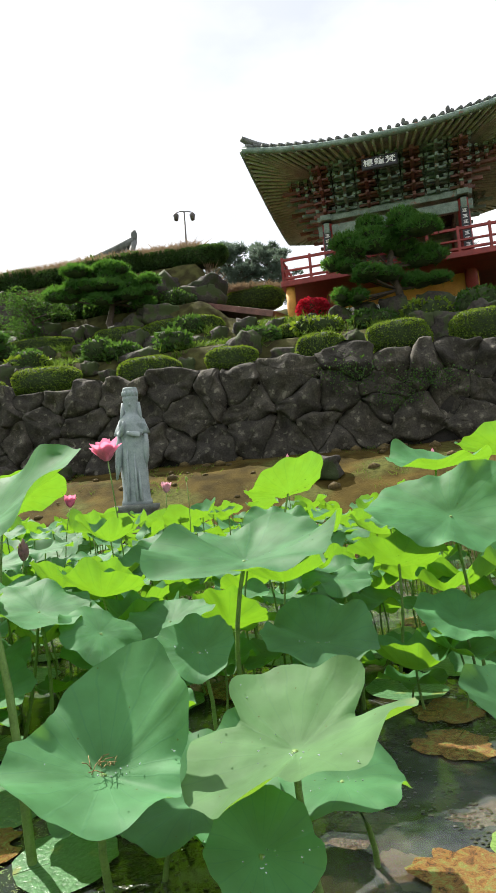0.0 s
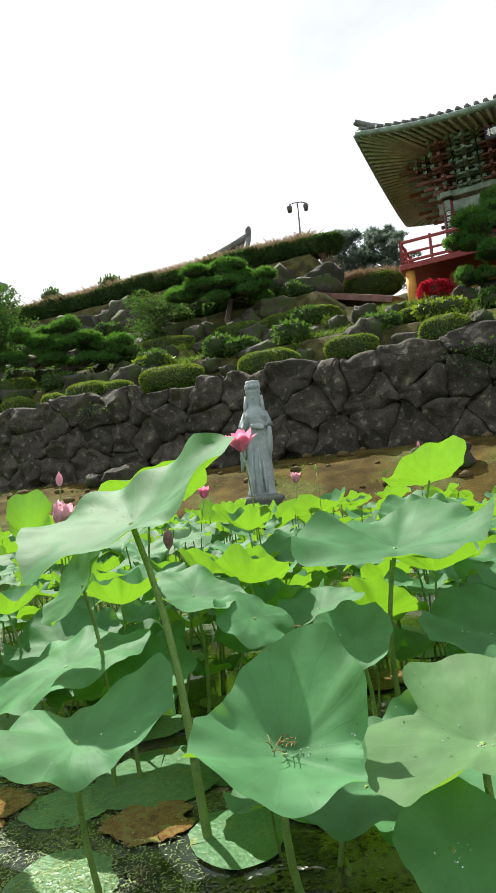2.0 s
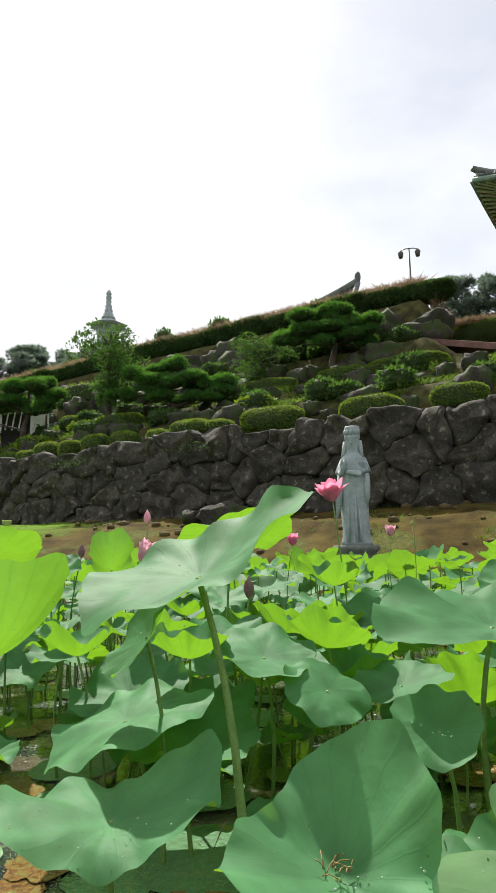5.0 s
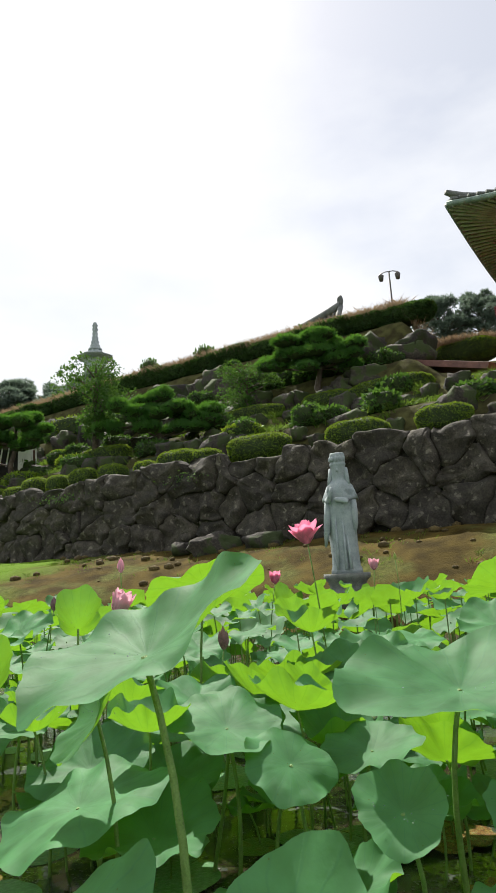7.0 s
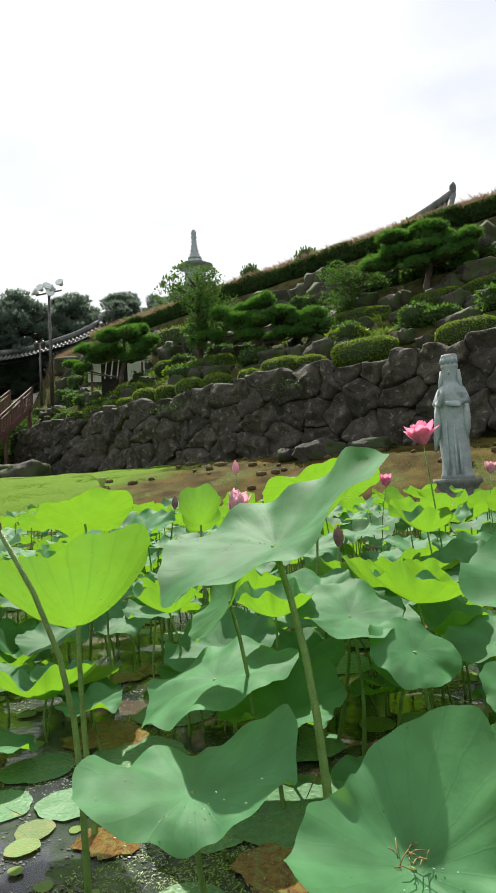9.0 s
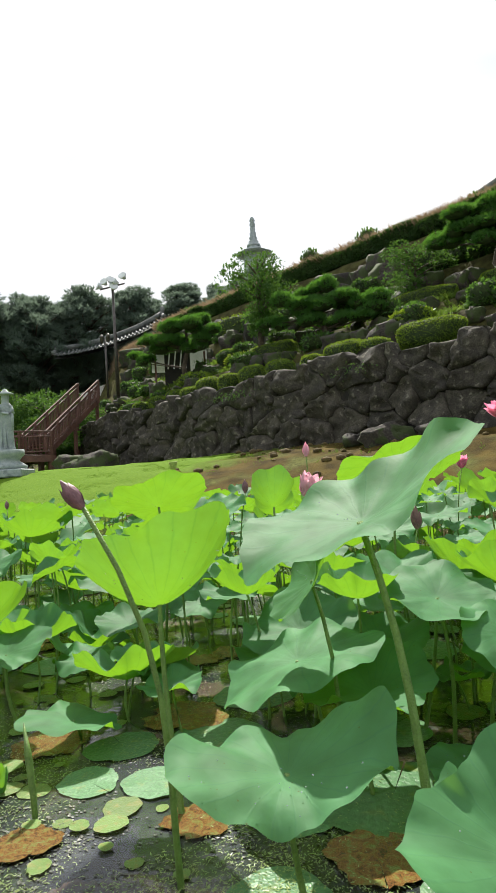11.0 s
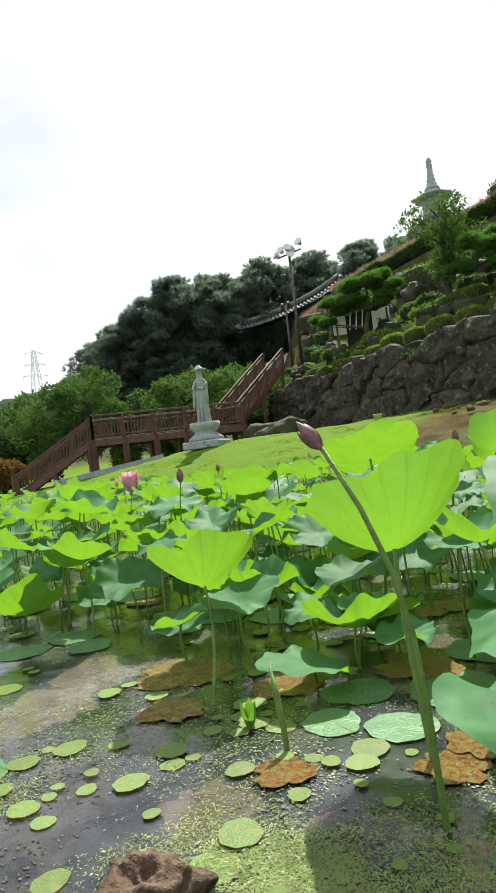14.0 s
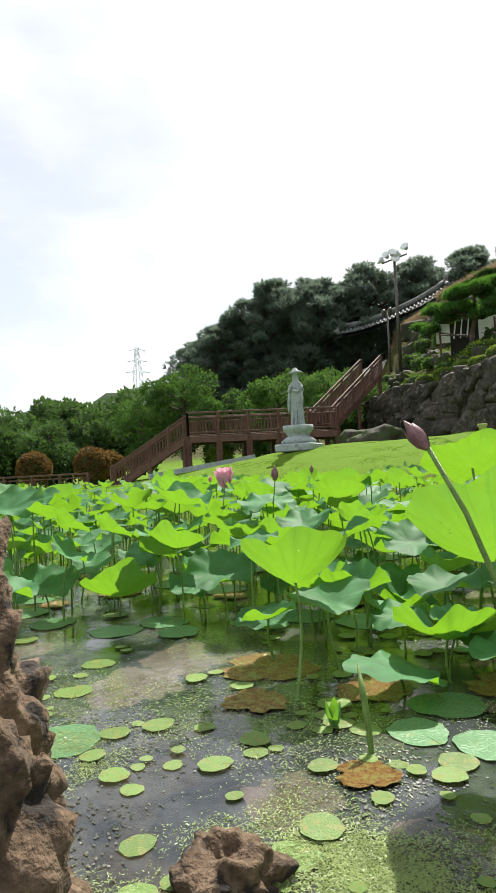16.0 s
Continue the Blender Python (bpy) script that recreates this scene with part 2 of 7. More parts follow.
BARK = mat("bark", (0.03, 0.022, 0.016), (0.07, 0.052, 0.038), (0.13, 0.1, 0.075), 6, 0.9, 0.8, 30)
LAWN = leaf_mat("lawn_blades", (0.075, 0.15, 0.012), (0.16, 0.29, 0.015), 0.32, 0.75, vein=False, islands=True)
DRY = leaf_mat("dry_grass", (0.27, 0.2, 0.135), (0.32, 0.23, 0.13), 0.35, 0.8, vein=False, islands=True)
GRASS = leaf_mat("grass_blades", (0.07, 0.125, 0.018), (0.17, 0.28, 0.03), 0.4, 0.6, vein=False, islands=True)
LOTUS = leaf_mat("lotus_leaf", (0.068, 0.19, 0.08), (0.25, 0.52, 0.02), 0.35, 0.6)
LOTUS_FAR = leaf_mat("lotus_leaf_field", (0.068, 0.185, 0.08), (0.25, 0.52, 0.02), 0.34, 0.6, vein=False, islands=True)
LOTUS_OLD = leaf_mat("aged_lotus_leaf", (0.085, 0.175, 0.07), (0.26, 0.5, 0.03), 0.3, 0.65, blotch=((0.24, 0.2, 0.09), 5.0, 0.66))
PAD = leaf_mat("floating_pad", (0.135, 0.22, 0.06), (0.25, 0.35, 0.05), 0.12, 0.3, blotch=((0.24, 0.2, 0.06), 2.2, 0.5))
PAD_WIDE = leaf_mat("wide_floating_pad", (0.1, 0.21, 0.1), (0.2, 0.35, 0.05), 0.1, 0.3, blotch=((0.28, 0.26, 0.07), 1.7, 0.6))
PAD_RUST = rot_mat("rusty_rotting_pad", ((0.03, 0.022, 0.012), (0.15, 0.065, 0.025), (0.24, 0.12, 0.035), (0.19, 0.21, 0.06), (0.24, 0.29, 0.09)), 4.2, 0.25)
PAD_BROWN = rot_mat("sunken_pad", ((0.07, 0.045, 0.022), (0.2, 0.115, 0.065), (0.24, 0.15, 0.09), (0.2, 0.11, 0.04), (0.13, 0.16, 0.05)), 2.4, 0.5)
WEED = leaf_mat("floating_weed", (0.25, 0.32, 0.12), (0.3, 0.38, 0.09), 0.25, 0.3, vein=False, islands=True)
SCRAP = mat("rotted_scrap", (0.012, 0.014, 0.008), (0.03, 0.034, 0.016), (0.07, 0.06, 0.03), 9, 0.35, 0.3, 60)
DROP = mat("water_drop", (0.72, 0.78, 0.76), (0.78, 0.84, 0.82), (0.84, 0.9, 0.88), 30, 0.03, 0.0)
DROP.node_tree.nodes["Principled BSDF"].inputs["Transmission Weight"].default_value = 0.75
STALK = mat("lotus_stalk", (0.075, 0.14, 0.028), (0.125, 0.225, 0.042), (0.17, 0.28, 0.065), 14, 0.55, 0.4, 160)
PETAL = leaf_mat("pink_petal", (0.8, 0.24, 0.42), (0.92, 0.36, 0.52), 0.45, 0.5, vein=False)
PETAL_PALE = leaf_mat("pale_petal", (0.78, 0.42, 0.52), (0.9, 0.5, 0.6), 0.4, 0.5, vein=False)
PETAL_RED = leaf_mat("red_blossom", (0.5, 0.02, 0.05), (0.6, 0.03, 0.05), 0.3, 0.6, vein=False, islands=True)
PURPLE = mat("bud_skin", (0.10, 0.05, 0.06), (0.19, 0.09, 0.1), (0.3, 0.16, 0.15), 18, 0.5, 0.2, 80)
POD = mat("seed_pod", (0.2, 0.28, 0.05), (0.3, 0.38, 0.08), (0.4, 0.42, 0.12), 30, 0.6, 0.3, 90)
STAMEN = mat("stamens", (0.16, 0.1, 0.03), (0.24, 0.16, 0.05), (0.34, 0.25, 0.1), 60, 0.8, 0.3)
WOOD = mat("deck_timber", (0.05, 0.024, 0.018), (0.1, 0.045, 0.032), (0.16, 0.075, 0.05), 3, 0.65, 0.3, 40, vary=0.15)
DULL = mat("faded_red_brown", (0.085, 0.06, 0.052), (0.155, 0.1, 0.085), (0.24, 0.17, 0.145), 3.0, 0.65, 0.2, 30)
# Eave paint made paler to hold the bounce light and haze below the roof.
EAVE = mat("bounce_pale_eave_paint", (0.2, 0.215, 0.19), (0.33, 0.345, 0.31), (0.46, 0.46, 0.42), 3.0, 0.7, 0.15, 24)
RUSSET = mat("russet_paint", (0.09, 0.04, 0.034), (0.16, 0.07, 0.055), (0.24, 0.11, 0.085), 3.0, 0.65, 0.2, 30)
RED = mat("red_paint", (0.17, 0.018, 0.016), (0.26, 0.03, 0.025), (0.34, 0.05, 0.04), 2.5, 0.55, 0.15, 30)
TEAL = mat("green_paint", (0.08, 0.125, 0.105), (0.17, 0.235, 0.195), (0.28, 0.36, 0.305), 3.5, 0.6, 0.15, 24, spots=((0.24, 0.13, 0.09), 5.0, 0.62))
OCHRE = mat("ochre_paint", (0.42, 0.19, 0.03), (0.58, 0.28, 0.045), (0.68, 0.36, 0.07), 1.5, 0.7, 0.1, 20)
TILE = mat("roof_tile", (0.06, 0.066, 0.064), (0.12, 0.128, 0.123), (0.2, 0.21, 0.2), 3, 0.7, 0.4, 30, vary=0.2)
BLACK = mat("dark_board", (0.012, 0.012, 0.016), (0.02, 0.02, 0.025), (0.035, 0.035, 0.04), 4, 0.5, 0.1)
WHITE = mat("white_paint", (0.66, 0.66, 0.64), (0.76, 0.76, 0.74), (0.84, 0.84, 0.82), 2, 0.6, 0.1, 25)
BLUE = mat("blue_cloth", (0.02, 0.03, 0.09), (0.04, 0.06, 0.15), (0.08, 0.1, 0.22), 3, 0.7, 0.1)
METAL = mat("lamp_metal", (0.05, 0.045, 0.04), (0.09, 0.08, 0.075), (0.15, 0.14, 0.13), 6, 0.45, 0.1, 40, metal=0.6)
STEEL = mat("pale_steel", (0.6, 0.63, 0.66), (0.7, 0.73, 0.76), (0.78, 0.8, 0.83), 3, 0.6, 0.05)
SILT = mat("pond_bed", (0.05, 0.035, 0.018), (0.09, 0.065, 0.035), (0.15, 0.11, 0.065), 1.2, 0.95, 0.5, 12)
# Near-black colour for the shade in the pavilion and the screen's gap.
SHADE_IN = mat("interior_shade", (0.01, 0.009, 0.008), (0.016, 0.014, 0.012), (0.025, 0.02, 0.018), 3, 0.9, 0.1)


# ---- helpers for meshes ----
def part(name, bm, material, parent=None, label="", smooth=True):
    me = bpy.data.meshes.new(name)
    bm.to_mesh(me)
    bm.free()
    if smooth:
        me.shade_smooth()
    me.materials.append(material)
    ob = new(name, me)
    ob.parent = parent
    return tagged(ob, label=label)


def thing(name, label, category, m=None, group="", kind=""):
    ob = new(name)
    ob.empty_display_size = 0.2
    if m is not None:
        ob.matrix_basis = m
    return tagged(ob, label, category, group, kind)


def solo(name, bm, material, label, category, m=None, group="", kind="", smooth=True):
    ob = part(name, bm, material, None, label, smooth)
    if m is not None:
        ob.matrix_basis = m
    return tagged(ob, "", category, group, kind)


def box(bm, size, m=None, bevel=0.0):
    r = bmesh.ops.create_cube(bm, size=1.0, matrix=(m or Matrix()) @ Matrix.Diagonal((*size, 1)))
    if bevel:
        es = list({e for v in r["verts"] for e in v.link_edges})
        bmesh.ops.bevel(bm, geom=es, offset=bevel, segments=1, affect="EDGES")
    return bm


def tube(bm, pts, radii, n=8, cap=True):
    pts = [Vector(p) for p in pts]
    rings = []
    for i, p in enumerate(pts):
        d = (pts[min(i + 1, len(pts) - 1)] - pts[max(i - 1, 0)]).normalized()
        a = d.orthogonal().normalized() if abs(d.z) < 0.9 else (d.cross(Vector((0, 1, 0)))).normalized()
        c = d.cross(a)
        r = radii[i] if hasattr(radii, "__len__") else radii
        rings.append([bm.verts.new(p + (a * math.cos(2 * math.pi * k / n) + c * math.sin(2 * math.pi * k / n)) * r) for k in range(n)])
    for a, c in zip(rings, rings[1:]):
        for k in range(n):
            bm.faces.new((a[k], a[(k + 1) % n], c[(k + 1) % n], c[k]))
    if cap:
        bm.faces.new(rings[0][::-1])
        bm.faces.new(rings[-1])
    return bm


def lathe(bm, profile, n=16, m=None):
    """profile: (radius, z) from the bottom up."""
    m = m or Matrix()
    rings = [[bm.verts.new(m @ Vector((r * math.cos(2 * math.pi * k / n), r * math.sin(2 * math.pi * k / n), z))) for k in range(n)] for r, z in profile]
    for a, c in zip(rings, rings[1:]):
        for k in range(n):
            bm.faces.new((a[k], a[(k + 1) % n], c[(k + 1) % n], c[k]))
    bm.faces.new(rings[0][::-1])
    bm.faces.new(rings[-1])
    return bm


def blob(bm, m, sub=3, amp=0.15, freq=1.2, seed=0.0, square=1.0):
    """A rough lump in the unit ball under m; square below 1 makes it boxier."""
    r = bmesh.ops.create_icosphere(bm, subdivisions=sub, radius=1.0)
    off = Vector((seed * 7.3, seed * 3.1, seed * 5.7))
    for v in r["verts"]:
        p = v.co.normalized()
        if square != 1.0:
            p = Vector([math.copysign(abs(c) ** square, c) for c in p])
        d = noise.fractal(p * freq + off, 1.0, 2.0, 4) * amp
        v.co = m @ (p * (1 + d))
    return bm


def soup(name, verts, faces, material, parent=None, label="", smooth=False):
    me = bpy.data.meshes.new(name)
    me.from_pydata(verts, [], faces)
    if smooth:
        me.shade_smooth()
    me.materials.append(material)
    ob = new(name, me)
    ob.parent = parent
    return tagged(ob, label=label)


# ---- the lie of the land ----
WALL_X = np.array([-60.0, -45.0, -31.0, -23.0, -14.0, -4.3, 5.7, 16.0, 40.0])
WALL_Y = np.array([52.0, 40.0, 30.2, 25.6, 21.7, 18.7, 15.7, 13.4, 9.0])
HILL_D = np.array([0.25, 0.5, 0.75, 2.3, 2.9, 4.8, 5.1, 7.0, 7.6, 9.0, 9.8, 10.8, 40.0, 400.0])
HILL_Z = np.array([2.05, 4.45, 4.65, 4.9, 6.1, 6.6, 7.2, 7.7, 9.2, 9.6, 11.6, 12.1, 13.0, 30.0])
SIDE_D = np.array([0.25, 0.5, 0.75, 2.3, 2.9, 4.5, 5.0, 7.0, 12.0, 14.0, 15.0, 40.0, 400.0])
SIDE_Z = np.array([2.05, 4.45, 4.65, 4.9, 6.0, 6.5, 7.1, 7.7, 8.0, 9.4, 10.6, 12.5, 30.0])


def wall_y(x):
    return np.interp(x, WALL_X, WALL_Y)


def steep(x):
    """How much faster the slope climbs where the wall runs askew."""
    return np.interp(x, [-37, -31, -22, -14], [1.35, 1.27, 1.05, 1.0])


def hill_y(x, d):
    return float(wall_y(x) + d / steep(x))


def land(x, y):
    """Height of the ground; the pond bed lies below zero."""
    x, y = np.asarray(x, float), np.asarray(y, float)
    s = (wall_y(x) - y) * steep(x)
    shore = np.interp(x, [-45, -30, -20, -12, -6, 10, 40], [32.0, 26.5, 16.5, 9.6, 5.9, 5.2, 5.2])
    k = np.clip(s / shore, 0, 3)
    front = 2.1 * (1 - k ** 1.7)
    front = np.where(k > 1, np.maximum(-0.5, -1.3 * (k - 1) * 2), front)
    front = front + 0.35 * np.exp(-((x + 19.2) ** 2 + (y - 16.2) ** 2) / 12.0)
    d = -s
    left = np.interp(d, HILL_D, HILL_Z)
    right = np.interp(d, SIDE_D, SIDE_Z)
    w = np.clip((x - 1.2) / 1.6, 0, 1)
    hill = left * (1 - w) + right * w
    far = 2.0 + 0.42 * np.clip(d, 0, 24)
    g = np.clip((-34.0 - x) / 6.0, 0, 1)
    hill = hill * (1 - g) + far * g
    z = np.where(d > 0.25, hill, np.minimum(front, 2.1))
    bank_y = np.where(x < 0, -0.22 - 0.27 * x, -0.22)
    b = np.clip((bank_y - y) / 0.5, 0, 1)
    z = np.where(y < bank_y, np.maximum(z, -0.5 + 1.0 * b + 0.01 * np.clip(bank_y - y, 0, 60)), z)
    west = np.clip((-31.0 - x) / 3.0, 0, 1)
    z = np.where(y < wall_y(x) - 0.3, z * (1 - west) + np.maximum(z, 0.55) * west, z)
    return z


def land1(x, y):
    return float(land(x, y))


def axis(core_lo, core_hi, step, far, grow=1.35):
    a = list(np.arange(core_lo, core_hi + step / 2, step))
    d = step
    while a[-1] < far:
        d *= grow
        a.append(a[-1] + d)
    d = step
    while a[0] > -far:
        d *= grow
        a.insert(0, a[0] - d)
    return np.array(a)


def build_ground():
    xs = axis(-34, 16, 0.35, 700)
    ys = axis(-3, 36, 0.25, 700)
    gx, gy = np.meshgrid(xs, ys)
    gz = land(gx, gy)
    rough = np.array([[noise.fractal(Vector((a * 0.9, b * 0.9, 0.0)), 1.0, 2.0, 3) if -40 < a < 25 and -4 < b < 45 else 0.0 for a in xs] for b in ys])
    gz = gz + rough * 0.07
    verts = np.stack([gx.ravel(), gy.ravel(), gz.ravel()], 1).tolist()
    w = len(xs)
    faces = [(j * w + i, j * w + i + 1, (j + 1) * w + i + 1, (j + 1) * w + i) for j in range(len(ys) - 1) for i in range(w - 1)]
    m, n, l, b = nodes_of("ground_cover")
    co = n.new("ShaderNodeTexCoord")
    geo = n.new("ShaderNodeSeparateXYZ")
    l.new(co.outputs["Object"], geo.inputs[0])

    def tex(scale, detail=6):
        t = n.new("ShaderNodeTexNoise")
        t.inputs["Scale"].default_value, t.inputs["Detail"].default_value = scale, detail
        l.new(co.outputs["Object"], t.inputs["Vector"])
        return t.outputs["Fac"]

    def ramp(src, lo, hi, c0=(0, 0, 0), c1=(1, 1, 1)):
        r = n.new("ShaderNodeValToRGB")
        r.color_ramp.elements[0].position, r.color_ramp.elements[1].position = lo, hi
        r.color_ramp.elements[0].color, r.color_ramp.elements[1].color = (*c0, 1), (*c1, 1)
        l.new(src, r.inputs["Fac"])
        return r.outputs["Color"]

    def mix(fac, a, c):
        x = n.new("ShaderNodeMixRGB")
        l.new(fac, x.inputs["Fac"])
        l.new(a, x.inputs["Color1"])
        l.new(c, x.inputs["Color2"])
        return x.outputs["Color"]

    def mapped(src, lo, hi):
        r = n.new("ShaderNodeMapRange")
        r.inputs["From Min"].default_value, r.inputs["From Max"].default_value = lo, hi
        l.new(src, r.inputs["Value"])
        return r.outputs["Result"]

    soil = ramp(tex(1.6), 0.35, 0.68, (0.036, 0.026, 0.006), (0.1, 0.072, 0.017))
    tuft = ramp(tex(0.7), 0.5, 0.62)
    scrub = ramp(tex(9), 0.3, 0.7, (0.05, 0.055, 0.014), (0.11, 0.115, 0.03))
    soil = mix(tuft, soil, scrub)
    lawn = ramp(tex(14), 0.3, 0.72, (0.075, 0.15, 0.01), (0.115, 0.195, 0.014))
    hill = ramp(tex(2.5), 0.36, 0.62, (0.04, 0.036, 0.016), (0.085, 0.085, 0.03))
    # lawn west of x = -9 .. -12 with an uneven edge
    edge = n.new("ShaderNodeMath")
    edge.operation, edge.inputs[1].default_value = "MULTIPLY_ADD", 5.0
    l.new(tex(0.5), edge.inputs[0])
    l.new(geo.outputs["X"], edge.inputs[2])
    isl = mapped(edge.outputs[0], -7.2, -9.0)
    out = mix(isl, soil, lawn)
    out = mix(mapped(geo.outputs["Z"], 3.2, 4.2), out, hill)
    bed = ramp(tex(2), 0.35, 0.65, (0.03, 0.022, 0.012), (0.10, 0.075, 0.04))
    out = mix(mapped(geo.outputs["Z"], 0.02, -0.1), out, bed)
    l.new(out, b.inputs["Base Color"])
    b.inputs["Specular IOR Level"].default_value = 0.08
    b.inputs["Roughness"].default_value = 0.95
    bp = n.new("ShaderNodeBump")
    bp.inputs["Strength"].default_value, bp.inputs["Distance"].default_value = 0.7, 0.05
    l.new(tex(25), bp.inputs["Height"])
    l.new(bp.outputs["Normal"], b.inputs["Normal"])
    ob = soup("ground", verts, faces, m, None, "", True)
    tagged(ob, "sandy pond bank, lawn and terraced hillside soil", "ground", kind="structure")


build_ground()


def build_water():
    m, n, l, b = nodes_of("pond_water")
    b.inputs["Roughness"].default_value = 0.05
    b.inputs["IOR"].default_value = 1.4
    # Surface film; its bluish grey also stands in for reflected sky.
    sky_film = n.new("ShaderNodeTexNoise")
    sky_film.inputs["Scale"].default_value, sky_film.inputs["Detail"].default_value, sky_film.inputs["Roughness"].default_value = 2.6, 9, 0.7
    fr = n.new("ShaderNodeValToRGB")
    fr.color_ramp.elements[0].position, fr.color_ramp.elements[1].position = 0.38, 0.62
    fr.color_ramp.elements[0].color, fr.color_ramp.elements[1].color = (0.94, 0.94, 0.94, 1), (0.64, 0.64, 0.64, 1)
    fc = n.new("ShaderNodeValToRGB")
    fc.color_ramp.elements[0].position, fc.color_ramp.elements[1].position = 0.35, 0.65
    fc.color_ramp.elements[0].color, fc.color_ramp.elements[1].color = (0.14, 0.175, 0.215, 1), (0.23, 0.24, 0.23, 1)
    l.new(sky_film.outputs["Fac"], fr.inputs["Fac"])
    l.new(sky_film.outputs["Fac"], fc.inputs["Fac"])
    l.new(fc.outputs["Color"], b.inputs["Base Color"])
    l.new(fr.outputs["Color"], b.inputs["Transmission Weight"])
    co = n.new("ShaderNodeTexCoord")
    t = n.new("ShaderNodeTexNoise")
    t.inputs["Scale"].default_value, t.inputs["Detail"].default_value = 11.0, 4
    l.new(co.outputs["Object"], t.inputs["Vector"])
    l.new(co.outputs["Object"], sky_film.inputs["Vector"])
    bp = n.new("ShaderNodeBump")
    bp.inputs["Strength"].default_value, bp.inputs["Distance"].default_value = 0.2, 0.02
    l.new(t.outputs["Fac"], bp.inputs["Height"])
    l.new(bp.outputs["Normal"], b.inputs["Normal"])
    bm = bmesh.new()
    bmesh.ops.create_grid(bm, x_segments=60, y_segments=40, size=1.0, matrix=Matrix.Translation((-12, 9, 0)) @ Matrix.Diagonal((22, 12, 1, 1)))
    ob = part("water", bm, m)
    ob.visible_shadow = False
    tagged(ob, "still shallow pond water, clear over silt", "water", kind="structure")


build_water()


# ---- boulder retaining wall ----
def wall_frame(u):
    """Place and outward normal along the wall at x = u."""
    y = float(wall_y(u))
    t = Vector((1.0, float(wall_y(u + 0.6) - wall_y(u - 0.6)) / 1.2, 0)).normalized()
    return Vector((u, y, 0)), t, Vector((t.y, -t.x, 0))


def clip_poly(poly, p, q):
    """The part of poly nearer to p than to q."""
    mx, my, dx, dy = (p[0] + q[0]) / 2, (p[1] + q[1]) / 2, q[0] - p[0], q[1] - p[1]
    side = [(a - mx) * dx + (b - my) * dy for a, b in poly]
    out = []
    for i in range(len(poly)):
        j = (i + 1) % len(poly)
        if side[i] <= 0:
            out.append(poly[i])
        if side[i] * side[j] < 0:
            k = side[i] / (side[i] - side[j])
            out.append((poly[i][0] + k * (poly[j][0] - poly[i][0]), poly[i][1] + k * (poly[j][1] - poly[i][1])))
    return out


